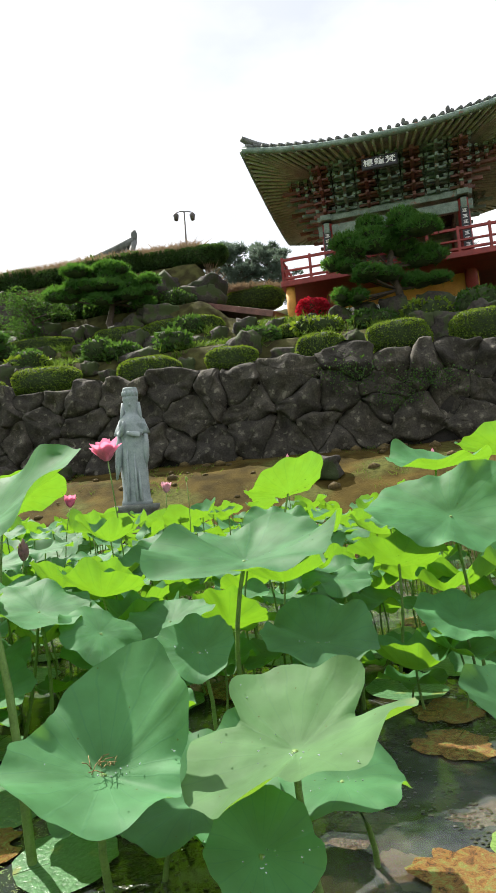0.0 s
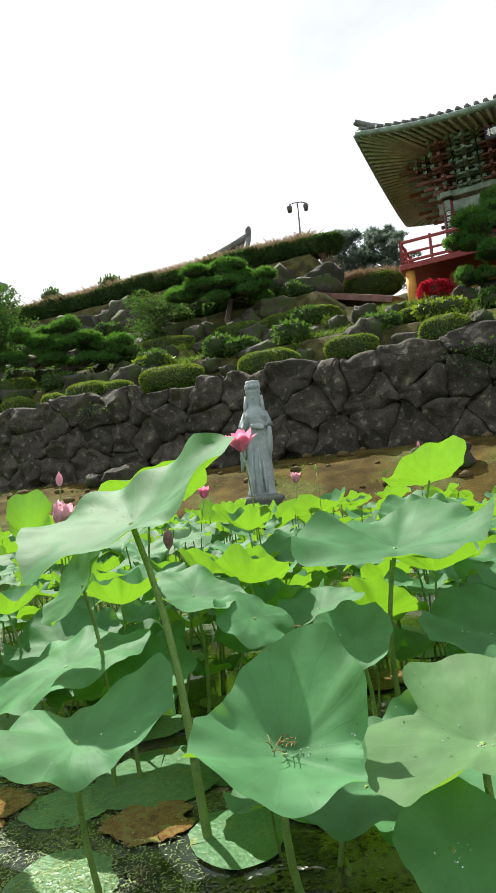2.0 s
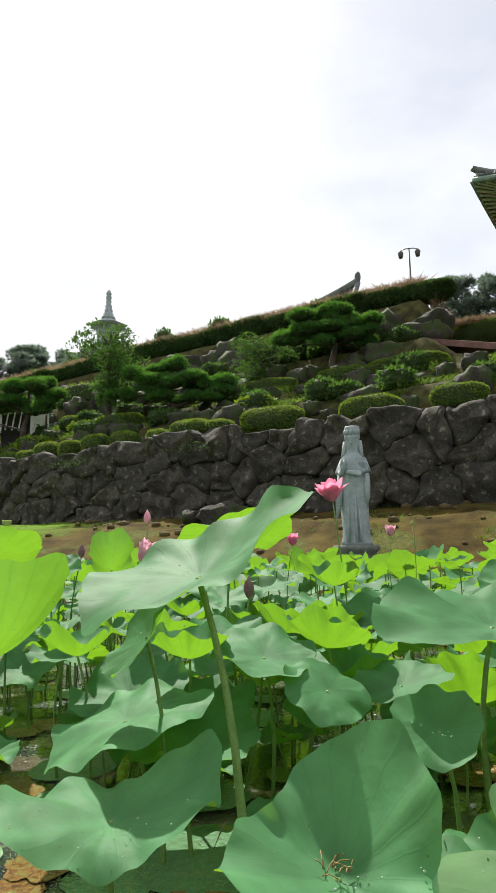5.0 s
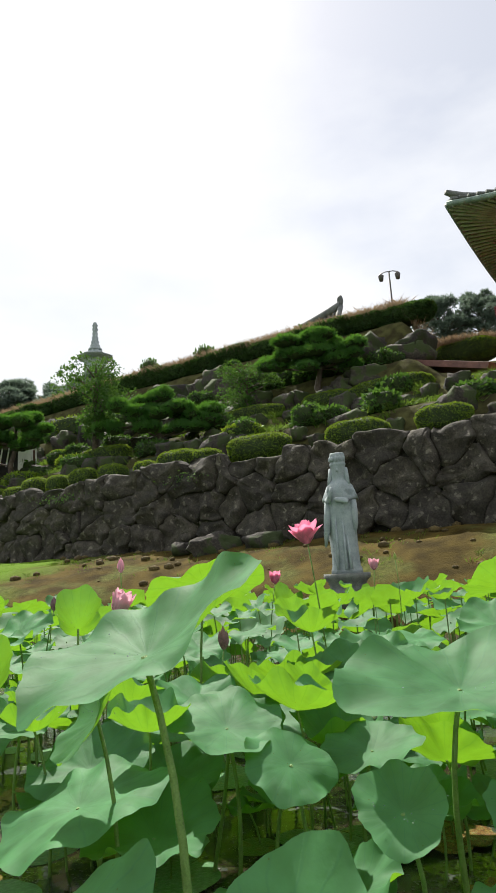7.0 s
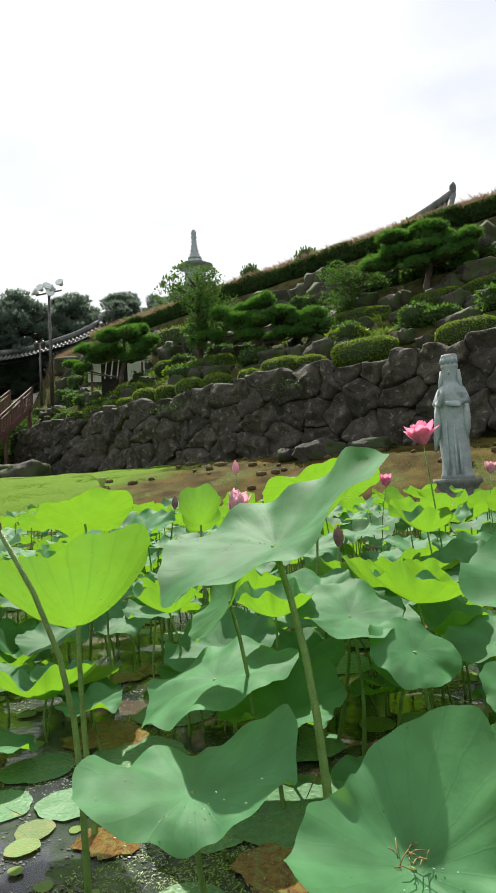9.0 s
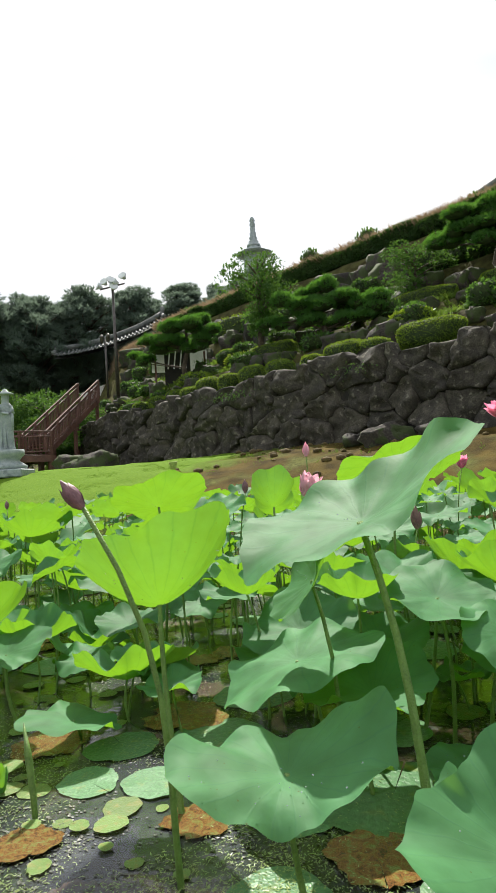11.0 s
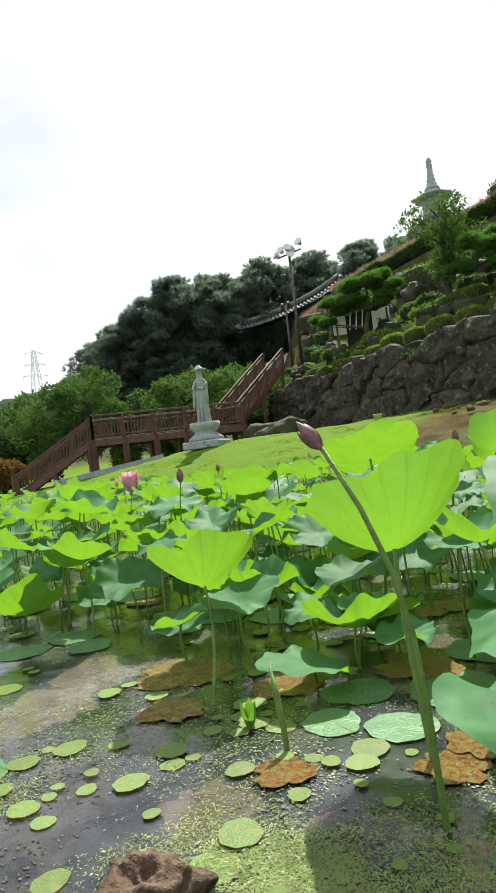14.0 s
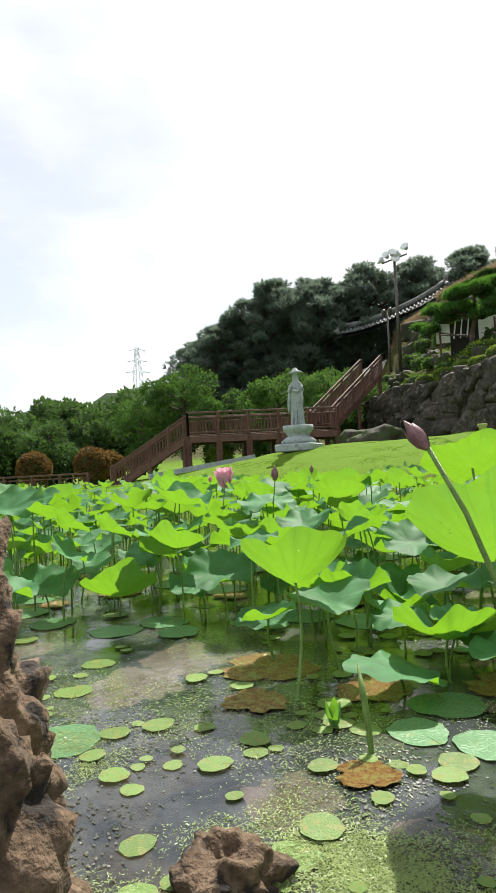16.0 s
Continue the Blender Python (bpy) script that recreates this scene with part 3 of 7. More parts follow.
def build_wall():
    rnd = random.Random(5)
    lo, hi, height = -27.5, 14.5, 2.75
    base = tagged(new("wall_boulders"), "retaining wall of large dark basalt boulders, mossy in places", "wall", kind="structure")
    # core behind the stones, coloured dark like the shadow in the joints
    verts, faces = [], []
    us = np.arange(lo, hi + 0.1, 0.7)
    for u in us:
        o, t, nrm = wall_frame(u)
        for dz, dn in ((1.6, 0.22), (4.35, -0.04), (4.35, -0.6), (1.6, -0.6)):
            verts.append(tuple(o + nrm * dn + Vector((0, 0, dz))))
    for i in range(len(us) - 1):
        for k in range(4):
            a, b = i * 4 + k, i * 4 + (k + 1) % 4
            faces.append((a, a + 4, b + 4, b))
    soup("shaded_wall_core", verts, faces, GAP, base)
    seeds = []
    rows = 3
    for r in range(-1, rows + 1):
        u = lo - 1.5
        while u < hi + 1.5:
            w = rnd.uniform(0.9, 2.0)
            seeds.append((u + w / 2, (r + 0.5) * height / rows + rnd.uniform(-0.33, 0.33), r))
            u += w
    for _ in range(260):
        q = (rnd.uniform(lo, hi), rnd.uniform(0.15, height - 0.1), 0)
        gap = 0.46 + 0.3 * rnd.random()
        if all((q[0] - s[0]) ** 2 + (q[1] - s[1]) ** 2 > gap * gap for s in seeds):
            seeds.append(q)
    for i, (su, sv, r) in enumerate(seeds):
        if r in (-1, rows) or not lo < su < hi:
            continue
        top = height + rnd.uniform(-0.08, 0.22)
        poly = [(su - 1.6, -0.15), (su + 1.6, -0.15), (su + 1.6, top), (su - 1.6, top)]
        for j, (qu, qv, qr) in enumerate(seeds):
            if j != i and abs(qu - su) < 3.2 and qr != rows:
                poly = clip_poly(poly, (su, sv), (qu, qv))
        if len(poly) < 3:
            continue
        cu, cv = sum(p[0] for p in poly) / len(poly), sum(p[1] for p in poly) / len(poly)
        # knock the corners off
        poly = [(a[0] + (c[0] - a[0]) * k, a[1] + (c[1] - a[1]) * k) for a, c in zip(poly, poly[1:] + poly[:1]) for k in (0.13, 0.87)]
        fine = []
        for a, b2 in zip(poly, poly[1:] + poly[:1]):
            fine += [(a[0] + (b2[0] - a[0]) * k, a[1] + (b2[1] - a[1]) * k) for k in (0, 0.25, 0.5, 0.75)]
        fine = [(a + 0.2 * noise.noise(Vector((a * 1.7, b2 * 1.7, 0.5))) + 0.06 * noise.noise(Vector((a * 6, b2 * 6, 2.5))), b2 + 0.2 * noise.noise(Vector((a * 1.7, b2 * 1.7, 7.5))) + 0.06 * noise.noise(Vector((a * 6, b2 * 6, 9.5)))) for a, b2 in fine]
        bulge = rnd.uniform(0.06, 0.26)
        o0, t0, n0 = wall_frame(cu)
        centre = o0 + Vector((0, 0, 2.0 + cv))
        bm = bmesh.new()
        rings = []
        for f, depth in ((1.03, -0.3), (1.03, 0.02), (1.0, 0.45), (0.95, 0.74), (0.84, 0.9), (0.66, 0.97), (0.44, 1.0), (0.2, 1.0)):
            ring = []
            for a, b2 in fine:
                corner = 0.985 + 0.025 * rnd.random()
                u, v = cu + (a - cu) * f * corner, cv + (b2 - cv) * f * corner
                o, t, nrm = wall_frame(u)
                dn = bulge * depth if depth > 0 else depth
                batter = 0.28 * (1 - v / height)
                jit = (noise.noise(Vector((u * 1.5, v * 1.5, i))) * 0.3 + noise.noise(Vector((u * 4.2, v * 4.2, i))) * 0.16 + noise.noise(Vector((u * 10, v * 10, i))) * 0.05) * (depth > 0.1)
                ring.append(bm.verts.new(o + nrm * (dn + batter + jit) + Vector((0, 0, 2.0 + v)) - centre))
            rings.append(ring)
        for a, c in zip(rings, rings[1:]):
            for k in range(len(a)):
                bm.faces.new((a[k], a[(k + 1) % len(a)], c[(k + 1) % len(a)], c[k]))
        bm.faces.new(rings[-1])
        ob = part("stone", bm, STONE, base)
        ob.location = centre


# ---- shrubs, hedges and trees ----
def leaf_cards(pts, nrms, size, rnd, spread=0.7, long=1.6):
    """Small pointed leaves about the given places."""
    verts, faces = [], []
    for p, q in zip(pts, nrms):
        d = (q + Vector((rnd.gauss(0, spread), rnd.gauss(0, spread), rnd.gauss(0, spread)))).normalized()
        s = d.cross(Vector((rnd.gauss(0, 1), rnd.gauss(0, 1), rnd.gauss(0, 1)))).normalized()
        a = size * rnd.uniform(0.6, 1.3)
        i = len(verts)
        verts += [p - s * a * 0.15, p + d * a * long * 0.5 - s * a * 0.45, p + d * a * long, p + d * a * long * 0.5 + s * a * 0.45]
        faces.append((i, i + 1, i + 2, i + 3))
    return verts, faces


def hedge_at(x, y, lx, ly, h, turn, seed, material=None, label="clipped rounded green hedge on the terrace", cat="hedge", name="hedge", base=None, count=None, size=0.034, group="terrace hedges", square=0.72):
    rnd = random.Random(seed)
    z = (land1(x, y) - 0.06) if base is None else base
    ob = thing(name, label, cat, pose(x, y, z, 0, 0, turn), group)
    bm = bmesh.new()
    m = Matrix.Translation((0, 0, h * 0.46)) @ Matrix.Diagonal((lx / 2 * 0.97, ly / 2 * 0.95, h * 0.53, 1))
    blob(bm, m, 3, 0.12, 1.7, seed, square)
    pts, nrms = [], []
    n = count or int(2600 * (lx * ly + (lx + ly) * h) / 2)
    vs = [v.co.copy() for v in bm.verts]
    fs = [[v.co.copy() for v in f.verts] for f in bm.faces]
    for _ in range(n):
        a, b, c = rnd.choice(fs)
        u, v = rnd.random(), rnd.random()
        if u + v > 1:
            u, v = 1 - u, 1 - v
        p = a + (b - a) * u + (c - a) * v
        q = (b - a).cross(c - a).normalized()
        if p.z > 0.02:
            pts.append(p)
            nrms.append(q)
    # solid dark lump painted as the shaded depth behind the leaves
    part("shade_core", bm, HEDGE_CORE, ob)
    v, f = leaf_cards(pts, nrms, size, rnd)
    soup("foliage", v, f, material or HEDGE, ob)
    return ob


def tufts(bm_pts, rnd, length, width, blades, up=0.75):
    """Bunches of needles: thin triangles that fan upward."""
    verts, faces = [], []
    for p, q in bm_pts:
        axis_v = (q * 0.6 + Vector((0, 0, up))).normalized()
        for _ in range(blades):
            d = (axis_v + Vector((rnd.gauss(0, 0.55), rnd.gauss(0, 0.55), rnd.gauss(0, 0.4)))).normalized()
            s = d.cross(Vector((rnd.gauss(0, 1), rnd.gauss(0, 1), rnd.gauss(0, 1)))).normalized() * width
            L = length * rnd.uniform(0.7, 1.25)
            i = len(verts)
            verts += [p - s, p + s, p + d * L]
            faces.append((i, i + 1, i + 2))
    return verts, faces


def clump_points(c, r, n, rnd, lower=0.25):
    out = []
    for _ in range(n):
        while True:
            d = Vector((rnd.gauss(0, 1), rnd.gauss(0, 1), rnd.gauss(0, 1))).normalized()
            if d.z > -lower - rnd.random() * 0.3:
                break
        k = rnd.uniform(0.7, 1.03) * (1 + 0.3 * noise.noise(d * 2.3 + c))
        out.append((c + Vector((d.x * r[0], d.y * r[1], d.z * r[2])) * k, d))
    return out


def pine_at(x, y, clumps, seed, trunk, label, needle=0.16, density=1.0, name="pine_tree", z=None):
    """A cloud-pruned pine; clumps: (dx, dy, dz, rx, ry, rz) above its foot; trunk: way points."""
    rnd = random.Random(seed)
    z = land1(x, y) - 0.1 if z is None else z
    clumps = [(a + rnd.uniform(-0.75, 0.75) * rx, b + rnd.uniform(-0.7, 0.7) * ry, c + rnd.uniform(-0.45, 0.5) * rz, rx * rnd.uniform(0.42, 0.66), ry * rnd.uniform(0.45, 0.66), rz * rnd.uniform(0.45, 0.68)) for a, b, c, rx, ry, rz in clumps for _ in range(4)]
    ob = thing(name, label, "tree", pose(x, y, z), "pruned pines")
    bm = bmesh.new()
    rr = [0.16 * (1 - 0.6 * i / (len(trunk) - 1)) for i in range(len(trunk))]
    tube(bm, trunk, rr, 8)
    for dx, dy, dz, rx, ry, rz in clumps:
        t = min(trunk, key=lambda p: (p[0] - dx) ** 2 + (p[1] - dy) ** 2 + 2.5 * (p[2] - dz + 0.25) ** 2)
        mid = ((t[0] + dx) / 2, (t[1] + dy) / 2, (t[2] + dz) / 2 - 0.08)
        tube(bm, [t, mid, (dx, dy, dz - rz * 0.3)], [0.04, 0.028, 0.012], 5)
    part("trunk", bm, BARK, ob)
    pts = []
    core = bmesh.new()
    for i, (dx, dy, dz, rx, ry, rz) in enumerate(clumps):
        c = Vector((dx, dy, dz))
        pts += clump_points(c, (rx, ry, rz), int(density * 680 * (rx * ry + rx * rz + ry * rz)), rnd)
        # dark lump that holds the shade inside each clump
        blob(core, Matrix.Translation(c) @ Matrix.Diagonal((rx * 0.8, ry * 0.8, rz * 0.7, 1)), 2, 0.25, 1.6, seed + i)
    part("shade_core", core, HEDGE_CORE, ob)
    v, f = tufts(pts, rnd, needle, 0.012, 7)
    soup("needles", v, f, PINE, ob)
    return ob


def tree_mesh(seed, height, spread, material, trunk_h, leaf=0.22, clumps=26, per=230, pine=False, slim=1.0):
    """A tree at the origin, to be copied: tapered trunk, limbs, and a crown of many leaves."""
    rnd = random.Random(seed)
    ob = new("tree")
    bm = bmesh.new()
    lean = (rnd.uniform(-0.4, 0.4), rnd.uniform(-0.4, 0.4))
    tube(bm, [(lean[0] * k, lean[1] * k, height * 0.9 * k) for k in (0, 0.3, 0.6, 1.0)], [0.03 * height, 0.024 * height, 0.015 * height, 0.004 * height], 8)
    pts = []
    for i in range(clumps):
        k = trunk_h / height + (1 - trunk_h / height) * ((i + rnd.random()) / clumps)
        shape = math.sin(math.pi * min(1, 0.18 + 0.82 * (1 - (k - trunk_h / height) / (1 - trunk_h / height) * 0.86))) if not pine else 0.12 + 0.9 * math.sin(math.pi * (0.2 + 0.76 * (k - trunk_h / height) / (1 - trunk_h / height)))
        rad = spread * max(0.15, shape) * (rnd.uniform(0.3, 1.15) if pine else rnd.uniform(0.35, 0.95))
        a = rnd.random() * 2 * math.pi
        c = Vector((math.cos(a) * rad, math.sin(a) * rad * slim, height * k * (0.93 if pine else 0.9)))
        tube(bm, [(lean[0] * k, lean[1] * k, c.z - 0.12 * height), tuple(c * 0.6 + Vector((0, 0, c.z * 0.36))), tuple(c)], [0.009 * height, 0.006 * height, 0.002 * height], 5)
        r = spread * (rnd.uniform(0.12, 0.28) if pine else rnd.uniform(0.24, 0.42))
        pts += clump_points(c, (r, r, r * (0.5 if pine else 0.75)), per, rnd, 0.6)
    part("trunk", bm, BARK, ob)
    if pine:
        v, f = tufts(pts, rnd, leaf * 1.7, leaf * 0.16, 5, 0.5)
    else:
        v, f = leaf_cards([p for p, _ in pts], [q for _, q in pts], leaf, rnd, 0.9)
    soup("crown", v, f, material, ob)
    return ob


# ---- lotus ----
def blade_bm(R, cup, fold, fold_az, ripple, seed, rings=11, segs=84, tear=0.0, lift=0.0, lift_az=0.0, long=0.0, long_az=0.0):
    """The blade of a lotus leaf about its stalk, with a UV map centred there. cup lifts the rim, fold creases it like a book."""
    rnd = random.Random(seed)
    bm = bmesh.new()
    uv = bm.loops.layers.uv.new("UVMap")
    ph = [rnd.random() * 6.28 for _ in range(5)]
    ca, sa = math.cos(radians(fold_az)), math.sin(radians(fold_az))

    def place(k, a):
        rim = 1 + 0.05 * math.sin(3 * a + ph[0]) + 0.035 * math.sin(7 * a + ph[1]) + 0.012 * math.sin(19 * a + ph[4]) + long * math.cos(2 * (a - radians(long_az)))
        if tear:
            rim *= 1 - tear * max(0.0, math.cos(3 * a + ph[3])) ** 6
        r = k * R * rim
        x, y = r * math.cos(a), r * math.sin(a)
        q = k * k
        z = R * (cup * q - 0.06 * (1 - k) ** 2)
        u = (-sa * x + ca * y) / R
        z += R * fold * abs(u) ** 1.25
        z += R * ripple * k ** 3 * (math.sin(4 * a + ph[2]) + 0.6 * math.sin(7 * a + ph[3]) + 0.25 * math.sin(13 * a + ph[1]))
        z += R * 0.055 * k ** 6 * (math.sin(5 * a + ph[4]) + 0.7 * math.sin(9 * a + ph[0]))
        z += R * 0.05 * k * noise.fractal(Vector((x / R * 1.6, y / R * 1.6, seed * 1.37)), 0.8, 2.0, 3)
        z += R * 0.003 * k * math.cos(21 * a)
        z += R * lift * q * max(0.0, math.cos(a - radians(lift_az))) ** 2
        squeeze = 1 / math.sqrt(1 + (0.8 * fold) ** 2) if fold else 1.0
        v = u * R
        x, y = x - (-sa) * v * (1 - squeeze), y - ca * v * (1 - squeeze)
        k2 = 1 - 0.18 * abs(cup) * q
        return x * k2, y * k2, z

    mid = bm.verts.new((0, 0, -0.06 * R))
    grid = []
    for i in range(1, rings + 1):
        k = (i / rings) ** 0.85
        grid.append([bm.verts.new(place(k, 2 * math.pi * j / segs)) for j in range(segs)])
    for j in range(segs):
        bm.faces.new((mid, grid[0][j], grid[0][(j + 1) % segs]))
        for a, c in zip(grid, grid[1:]):
            bm.faces.new((a[j], c[j], c[(j + 1) % segs], a[(j + 1) % segs]))
    at = {mid: (0.5, 0.5)}
    for i, ring in enumerate(grid):
        for j, v in enumerate(ring):
            k, a = ((i + 1) / rings) ** 0.85 * 0.5, 2 * math.pi * j / segs
            at[v] = (0.5 + k * math.cos(a), 0.5 + k * math.sin(a))
    for f in bm.faces:
        for lp in f.loops:
            lp[uv].uv = at[lp.vert]
    return bm


def stalk_bm(top, root, r=0.009, sway=0.04, seed=0, way=None):
    rnd = random.Random(seed)
    t, b = Vector(top), Vector(root)
    a = rnd.random() * 6.28 if way is None else radians(way)
    pts = []
    for i in range(8):
        k = i / 7
        s = math.sin(math.pi * k ** 1.5) * sway
        pts.append(b + (t - b) * k + Vector((math.cos(a) * s, math.sin(a) * s, 0)))
    return tube(bmesh.new(), pts, [r * (1.15 - 0.4 * i / 7) for i in range(8)], 7)


NEAR_LEAVES = []


def lotus_leaf(x, y, z, R, tilt_to, tilt, cup=0.25, fold=0.0, fold_az=0.0, ripple=0.06, seed=0, root=None, label="", old=False, stalk=0.009, tear=0.0, sway=0.04, lift=0.0, lift_az=0.0, long=0.0, long_az=0.0):
    """A leaf on its stalk: tilt_to is the compass way (degrees left of +y) towards which it leans down by tilt degrees."""
    NEAR_LEAVES.append((x, y))
    ob = thing("lotus_leaf", label or "round blue-green lotus leaf raised on a green stalk", "lotus leaf", pose(x, y, z), "lotus leaves")
    bl = part("blade", blade_bm(R, cup, fold, fold_az, ripple, seed, tear=tear, lift=lift, lift_az=lift_az, long=long, long_az=long_az), LOTUS_OLD if old else LOTUS, ob)
    way = Vector((-math.sin(radians(tilt_to)), math.cos(radians(tilt_to)), 0))
    bl.matrix_local = Matrix.Rotation(radians(tilt), 4, way.cross(Vector((0, 0, -1))))
    if label and z > 0.2:
        # drops of water lying on the blade
        rnd = random.Random(seed + 1)
        drops = bmesh.new()
        for v in rnd.sample(list(bl.data.vertices), 26):
            r = rnd.uniform(0.0012, 0.003)
            bmesh.ops.create_icosphere(drops, subdivisions=1, radius=1.0, matrix=Matrix.Translation(v.co * rnd.uniform(0.93, 0.98) + v.normal * r * 0.4) @ Matrix.Diagonal((r, r, r * 0.7, 1)))
        dr = part("water_drops", drops, DROP, ob, "clear round water drops")
        tagged(dr, kind="stuff")
        dr.matrix_local = bl.matrix_local.copy()
    if z > 0.12:
        rx, ry = root if root else (x + 0.12 * math.sin(seed * 2.1), y + 0.12 * math.cos(seed * 1.7))
        part("stalk", stalk_bm((0, 0, -0.05 * R), (rx - x, ry - y, -z - 0.2), stalk, sway, seed), STALK, ob)
    return ob


def petal_bm(bm, L, W, tilt, az, cupped=0.5, base=0.02, base_z=0.0, seg=7):
    """A cupped pointed petal that rises from the flower's heart."""
    rows = []
    for i in range(seg):
        k = i / (seg - 1)
        w = W * math.sin(math.pi * (0.08 + 0.90 * k ** 0.8)) ** 0.8 * 0.5
        ang = radians(tilt) * (0.35 + 0.65 * k) if tilt < 60 else radians(tilt) * (0.6 + 0.4 * k)
        rad = base + L * k * math.sin(ang) + (0.16 * L * math.sin(math.pi * k))
        zz = base_z + L * k * math.cos(ang)
        row = []
        for j in range(5):
            s = (j - 2) / 2
            inn = cupped * w * s * s
            p = Vector((rad - inn, w * s, zz + 0.1 * w * s * s))
            row.append(bm.verts.new(Matrix.Rotation(az, 4, "Z") @ p))
        rows.append(row)
    for a, c in zip(rows, rows[1:]):
        for j in range(4):
            bm.faces.new((a[j], a[j + 1], c[j + 1], c[j]))


def lotus_flower(x, y, z, size, opened, seed, root=None, petal=None, label="", lean=(0, 0), stalk=0.006, sway=0.05, way=None):
    """A bud or flower at (x, y, z); opened from 0 (shut) to 1."""
    rnd = random.Random(seed)
    ob = thing("lotus_flower" if opened > 0.05 else "lotus_bud", label, "flower" if opened > 0.05 else "flower bud", pose(x, y, z), "lotus flowers")
    tip = Matrix.Rotation(radians(lean[0]), 4, "X") @ Matrix.Rotation(radians(lean[1]), 4, "Y")
    if opened <= 0.05:
        bm = bmesh.new()
        prof = [(0.12, 0), (0.26, 0.07), (0.36, 0.22), (0.37, 0.4), (0.3, 0.62), (0.18, 0.82), (0.07, 0.95), (0.01, 1.0)]
        lathe(bm, [(r * size * 0.5, h * size) for r, h in prof], 14)
        for k in range(5):
            petal_bm(bm, size * 0.8, size * 0.42, 3 + 4 * rnd.random(), k * 1.257 + rnd.random() * 0.4, 0.5, size * 0.085, 0.0, 6)
        p = part("bud", bm, petal or PURPLE, ob)
        p.matrix_local = tip
    else:
        n = 0
        for layer, cnt, til, sc in ((0, 5, 8 + 14 * opened, 0.92), (1, 7, 16 + 40 * opened, 1.0), (2, 5, 26 + 80 * opened ** 2, 0.9)):
            for k in range(cnt):
                bm = bmesh.new()
                petal_bm(bm, size * sc * rnd.uniform(0.92, 1.05), size * 0.66, til * rnd.uniform(0.8, 1.15), 2 * math.pi * (k + 0.5 * layer) / cnt + rnd.uniform(-0.12, 0.12), 0.55, size * 0.06)
                p = part("petal", bm, petal or PETAL, ob)
                p.matrix_local = tip
                n += 1
        bm = bmesh.new()
        lathe(bm, [(size * 0.05, 0), (size * 0.09, size * 0.1), (size * 0.14, size * 0.28), (size * 0.13, size * 0.31)], 12)
        p = part("seed_head", bm, POD, ob)
        p.matrix_local = tip
    rx, ry = root if root else (x + 0.1 * math.sin(seed), y + 0.1 * math.cos(seed * 1.3))
    part("stalk", stalk_bm((0, 0, 0.004), (rx - x, ry - y, -z - 0.2), stalk, sway, seed, way), STALK, ob)
    return ob


# leaves nearest the bank, one by one
lotus_leaf(-0.24, 1.50, 0.42, 0.235, 188, 22, 0.14, 0.42, 146, 0.055, 835, lift=-0.11, lift_az=248, long=0.18, long_az=71, stalk=0.011, label="big folded lotus leaf holding dry debris in its hollow")
lotus_leaf(0.20, 1.48, 0.43, 0.27, 116, 17, 0.02, 0.23, 10, 0.024, 423, lift=0.11, lift_az=58, long=0.05, long_az=153, tear=0.42, old=True, stalk=0.011, label="wide torn lotus leaf with a browned edge")
lotus_leaf(0.22, 2.75, 0.76, 0.40, 175, 11, 0.05, 0.15, 71, 0.075, 293, lift=0.1, lift_az=20, long=0.14, long_az=20, stalk=0.012, label="large wavy lotus leaf with a lit pale rim")
lotus_leaf(0.45, 2.41, 0.45, 0.24, 178, 13, 0.08, 0.24, 137, 0.020, 40, lift=-0.25, lift_az=266, long=0.08, long_az=74, label="half-shaded round lotus leaf")
lotus_leaf(-0.01, 2.35, 0.47, 0.15, 162, 37, 0.09, 0.25, 109, 0.020, 522, lift=-0.03, lift_az=56, long=0.10, long_az=113, label="half-shaded round lotus leaf")
lotus_leaf(1.29, 3.02, 0.86, 0.35, 157, 46, 0.06, 0.27, 116, 0.020, 973, lift=-0.24, lift_az=115, long=0.20, long_az=148)
lotus_leaf(1.06, 3.20, 0.62, 0.26, 157, -24, 0.24, 0.05, 2, 0.052, 705, lift=0.06, lift_az=106, long=0.02, long_az=108, label="pale bright lotus leaf with light coming through it")
lotus_leaf(-0.68, 2.80, 0.61, 0.25, 212, 20, -0.05, 0.04, 155, 0.020, 380, lift=0.33, lift_az=278, long=0.11, long_az=101)
lotus_leaf(-0.40, 2.64, 0.52, 0.18, 229, 30, -0.10, 0.02, 52, 0.023, 178, lift=0.04, lift_az=101, long=0.03, long_az=80)
lotus_leaf(0.34, 1.67, 0.26, 0.19, 160, 6, -0.10, 0.20, 4, 0.022, 728, lift=-0.15, lift_az=23, long=0.05, long_az=49, label="scalloped lotus leaf in the shade of a larger one")
lotus_leaf(0.66, 4.15, 1.04, 0.29, 203, -27, 0.12, 0.23, 21, 0.020, 122, lift=0.15, lift_az=339, long=0.03, long_az=107, label="pale bright lotus leaf with light coming through it")
lotus_leaf(-0.756, 2.18, 0.974, 0.388, 137, 24, 0.05, 0.12, 67, 0.024, 296, lift=0.23, lift_az=40, long=0.10, long_az=18, root=(-0.486, 1.89), stalk=0.014, label="large slanting blue-green lotus leaf with one lifted tip")
lotus_leaf(-1.03, 2.39, 0.74, 0.205, 127, 58, 0.17, 0.09, 118, 0.020, 201, lift=-0.09, lift_az=127, long=0.04, long_az=0, label="drooping lotus leaf hanging on its stalk")
lotus_leaf(-1.14, 2.45, 0.43, 0.33, 129, 17, -0.10, 0.09, 22, 0.048, 55, lift=-0.05, lift_az=211, long=0.03, long_az=140)
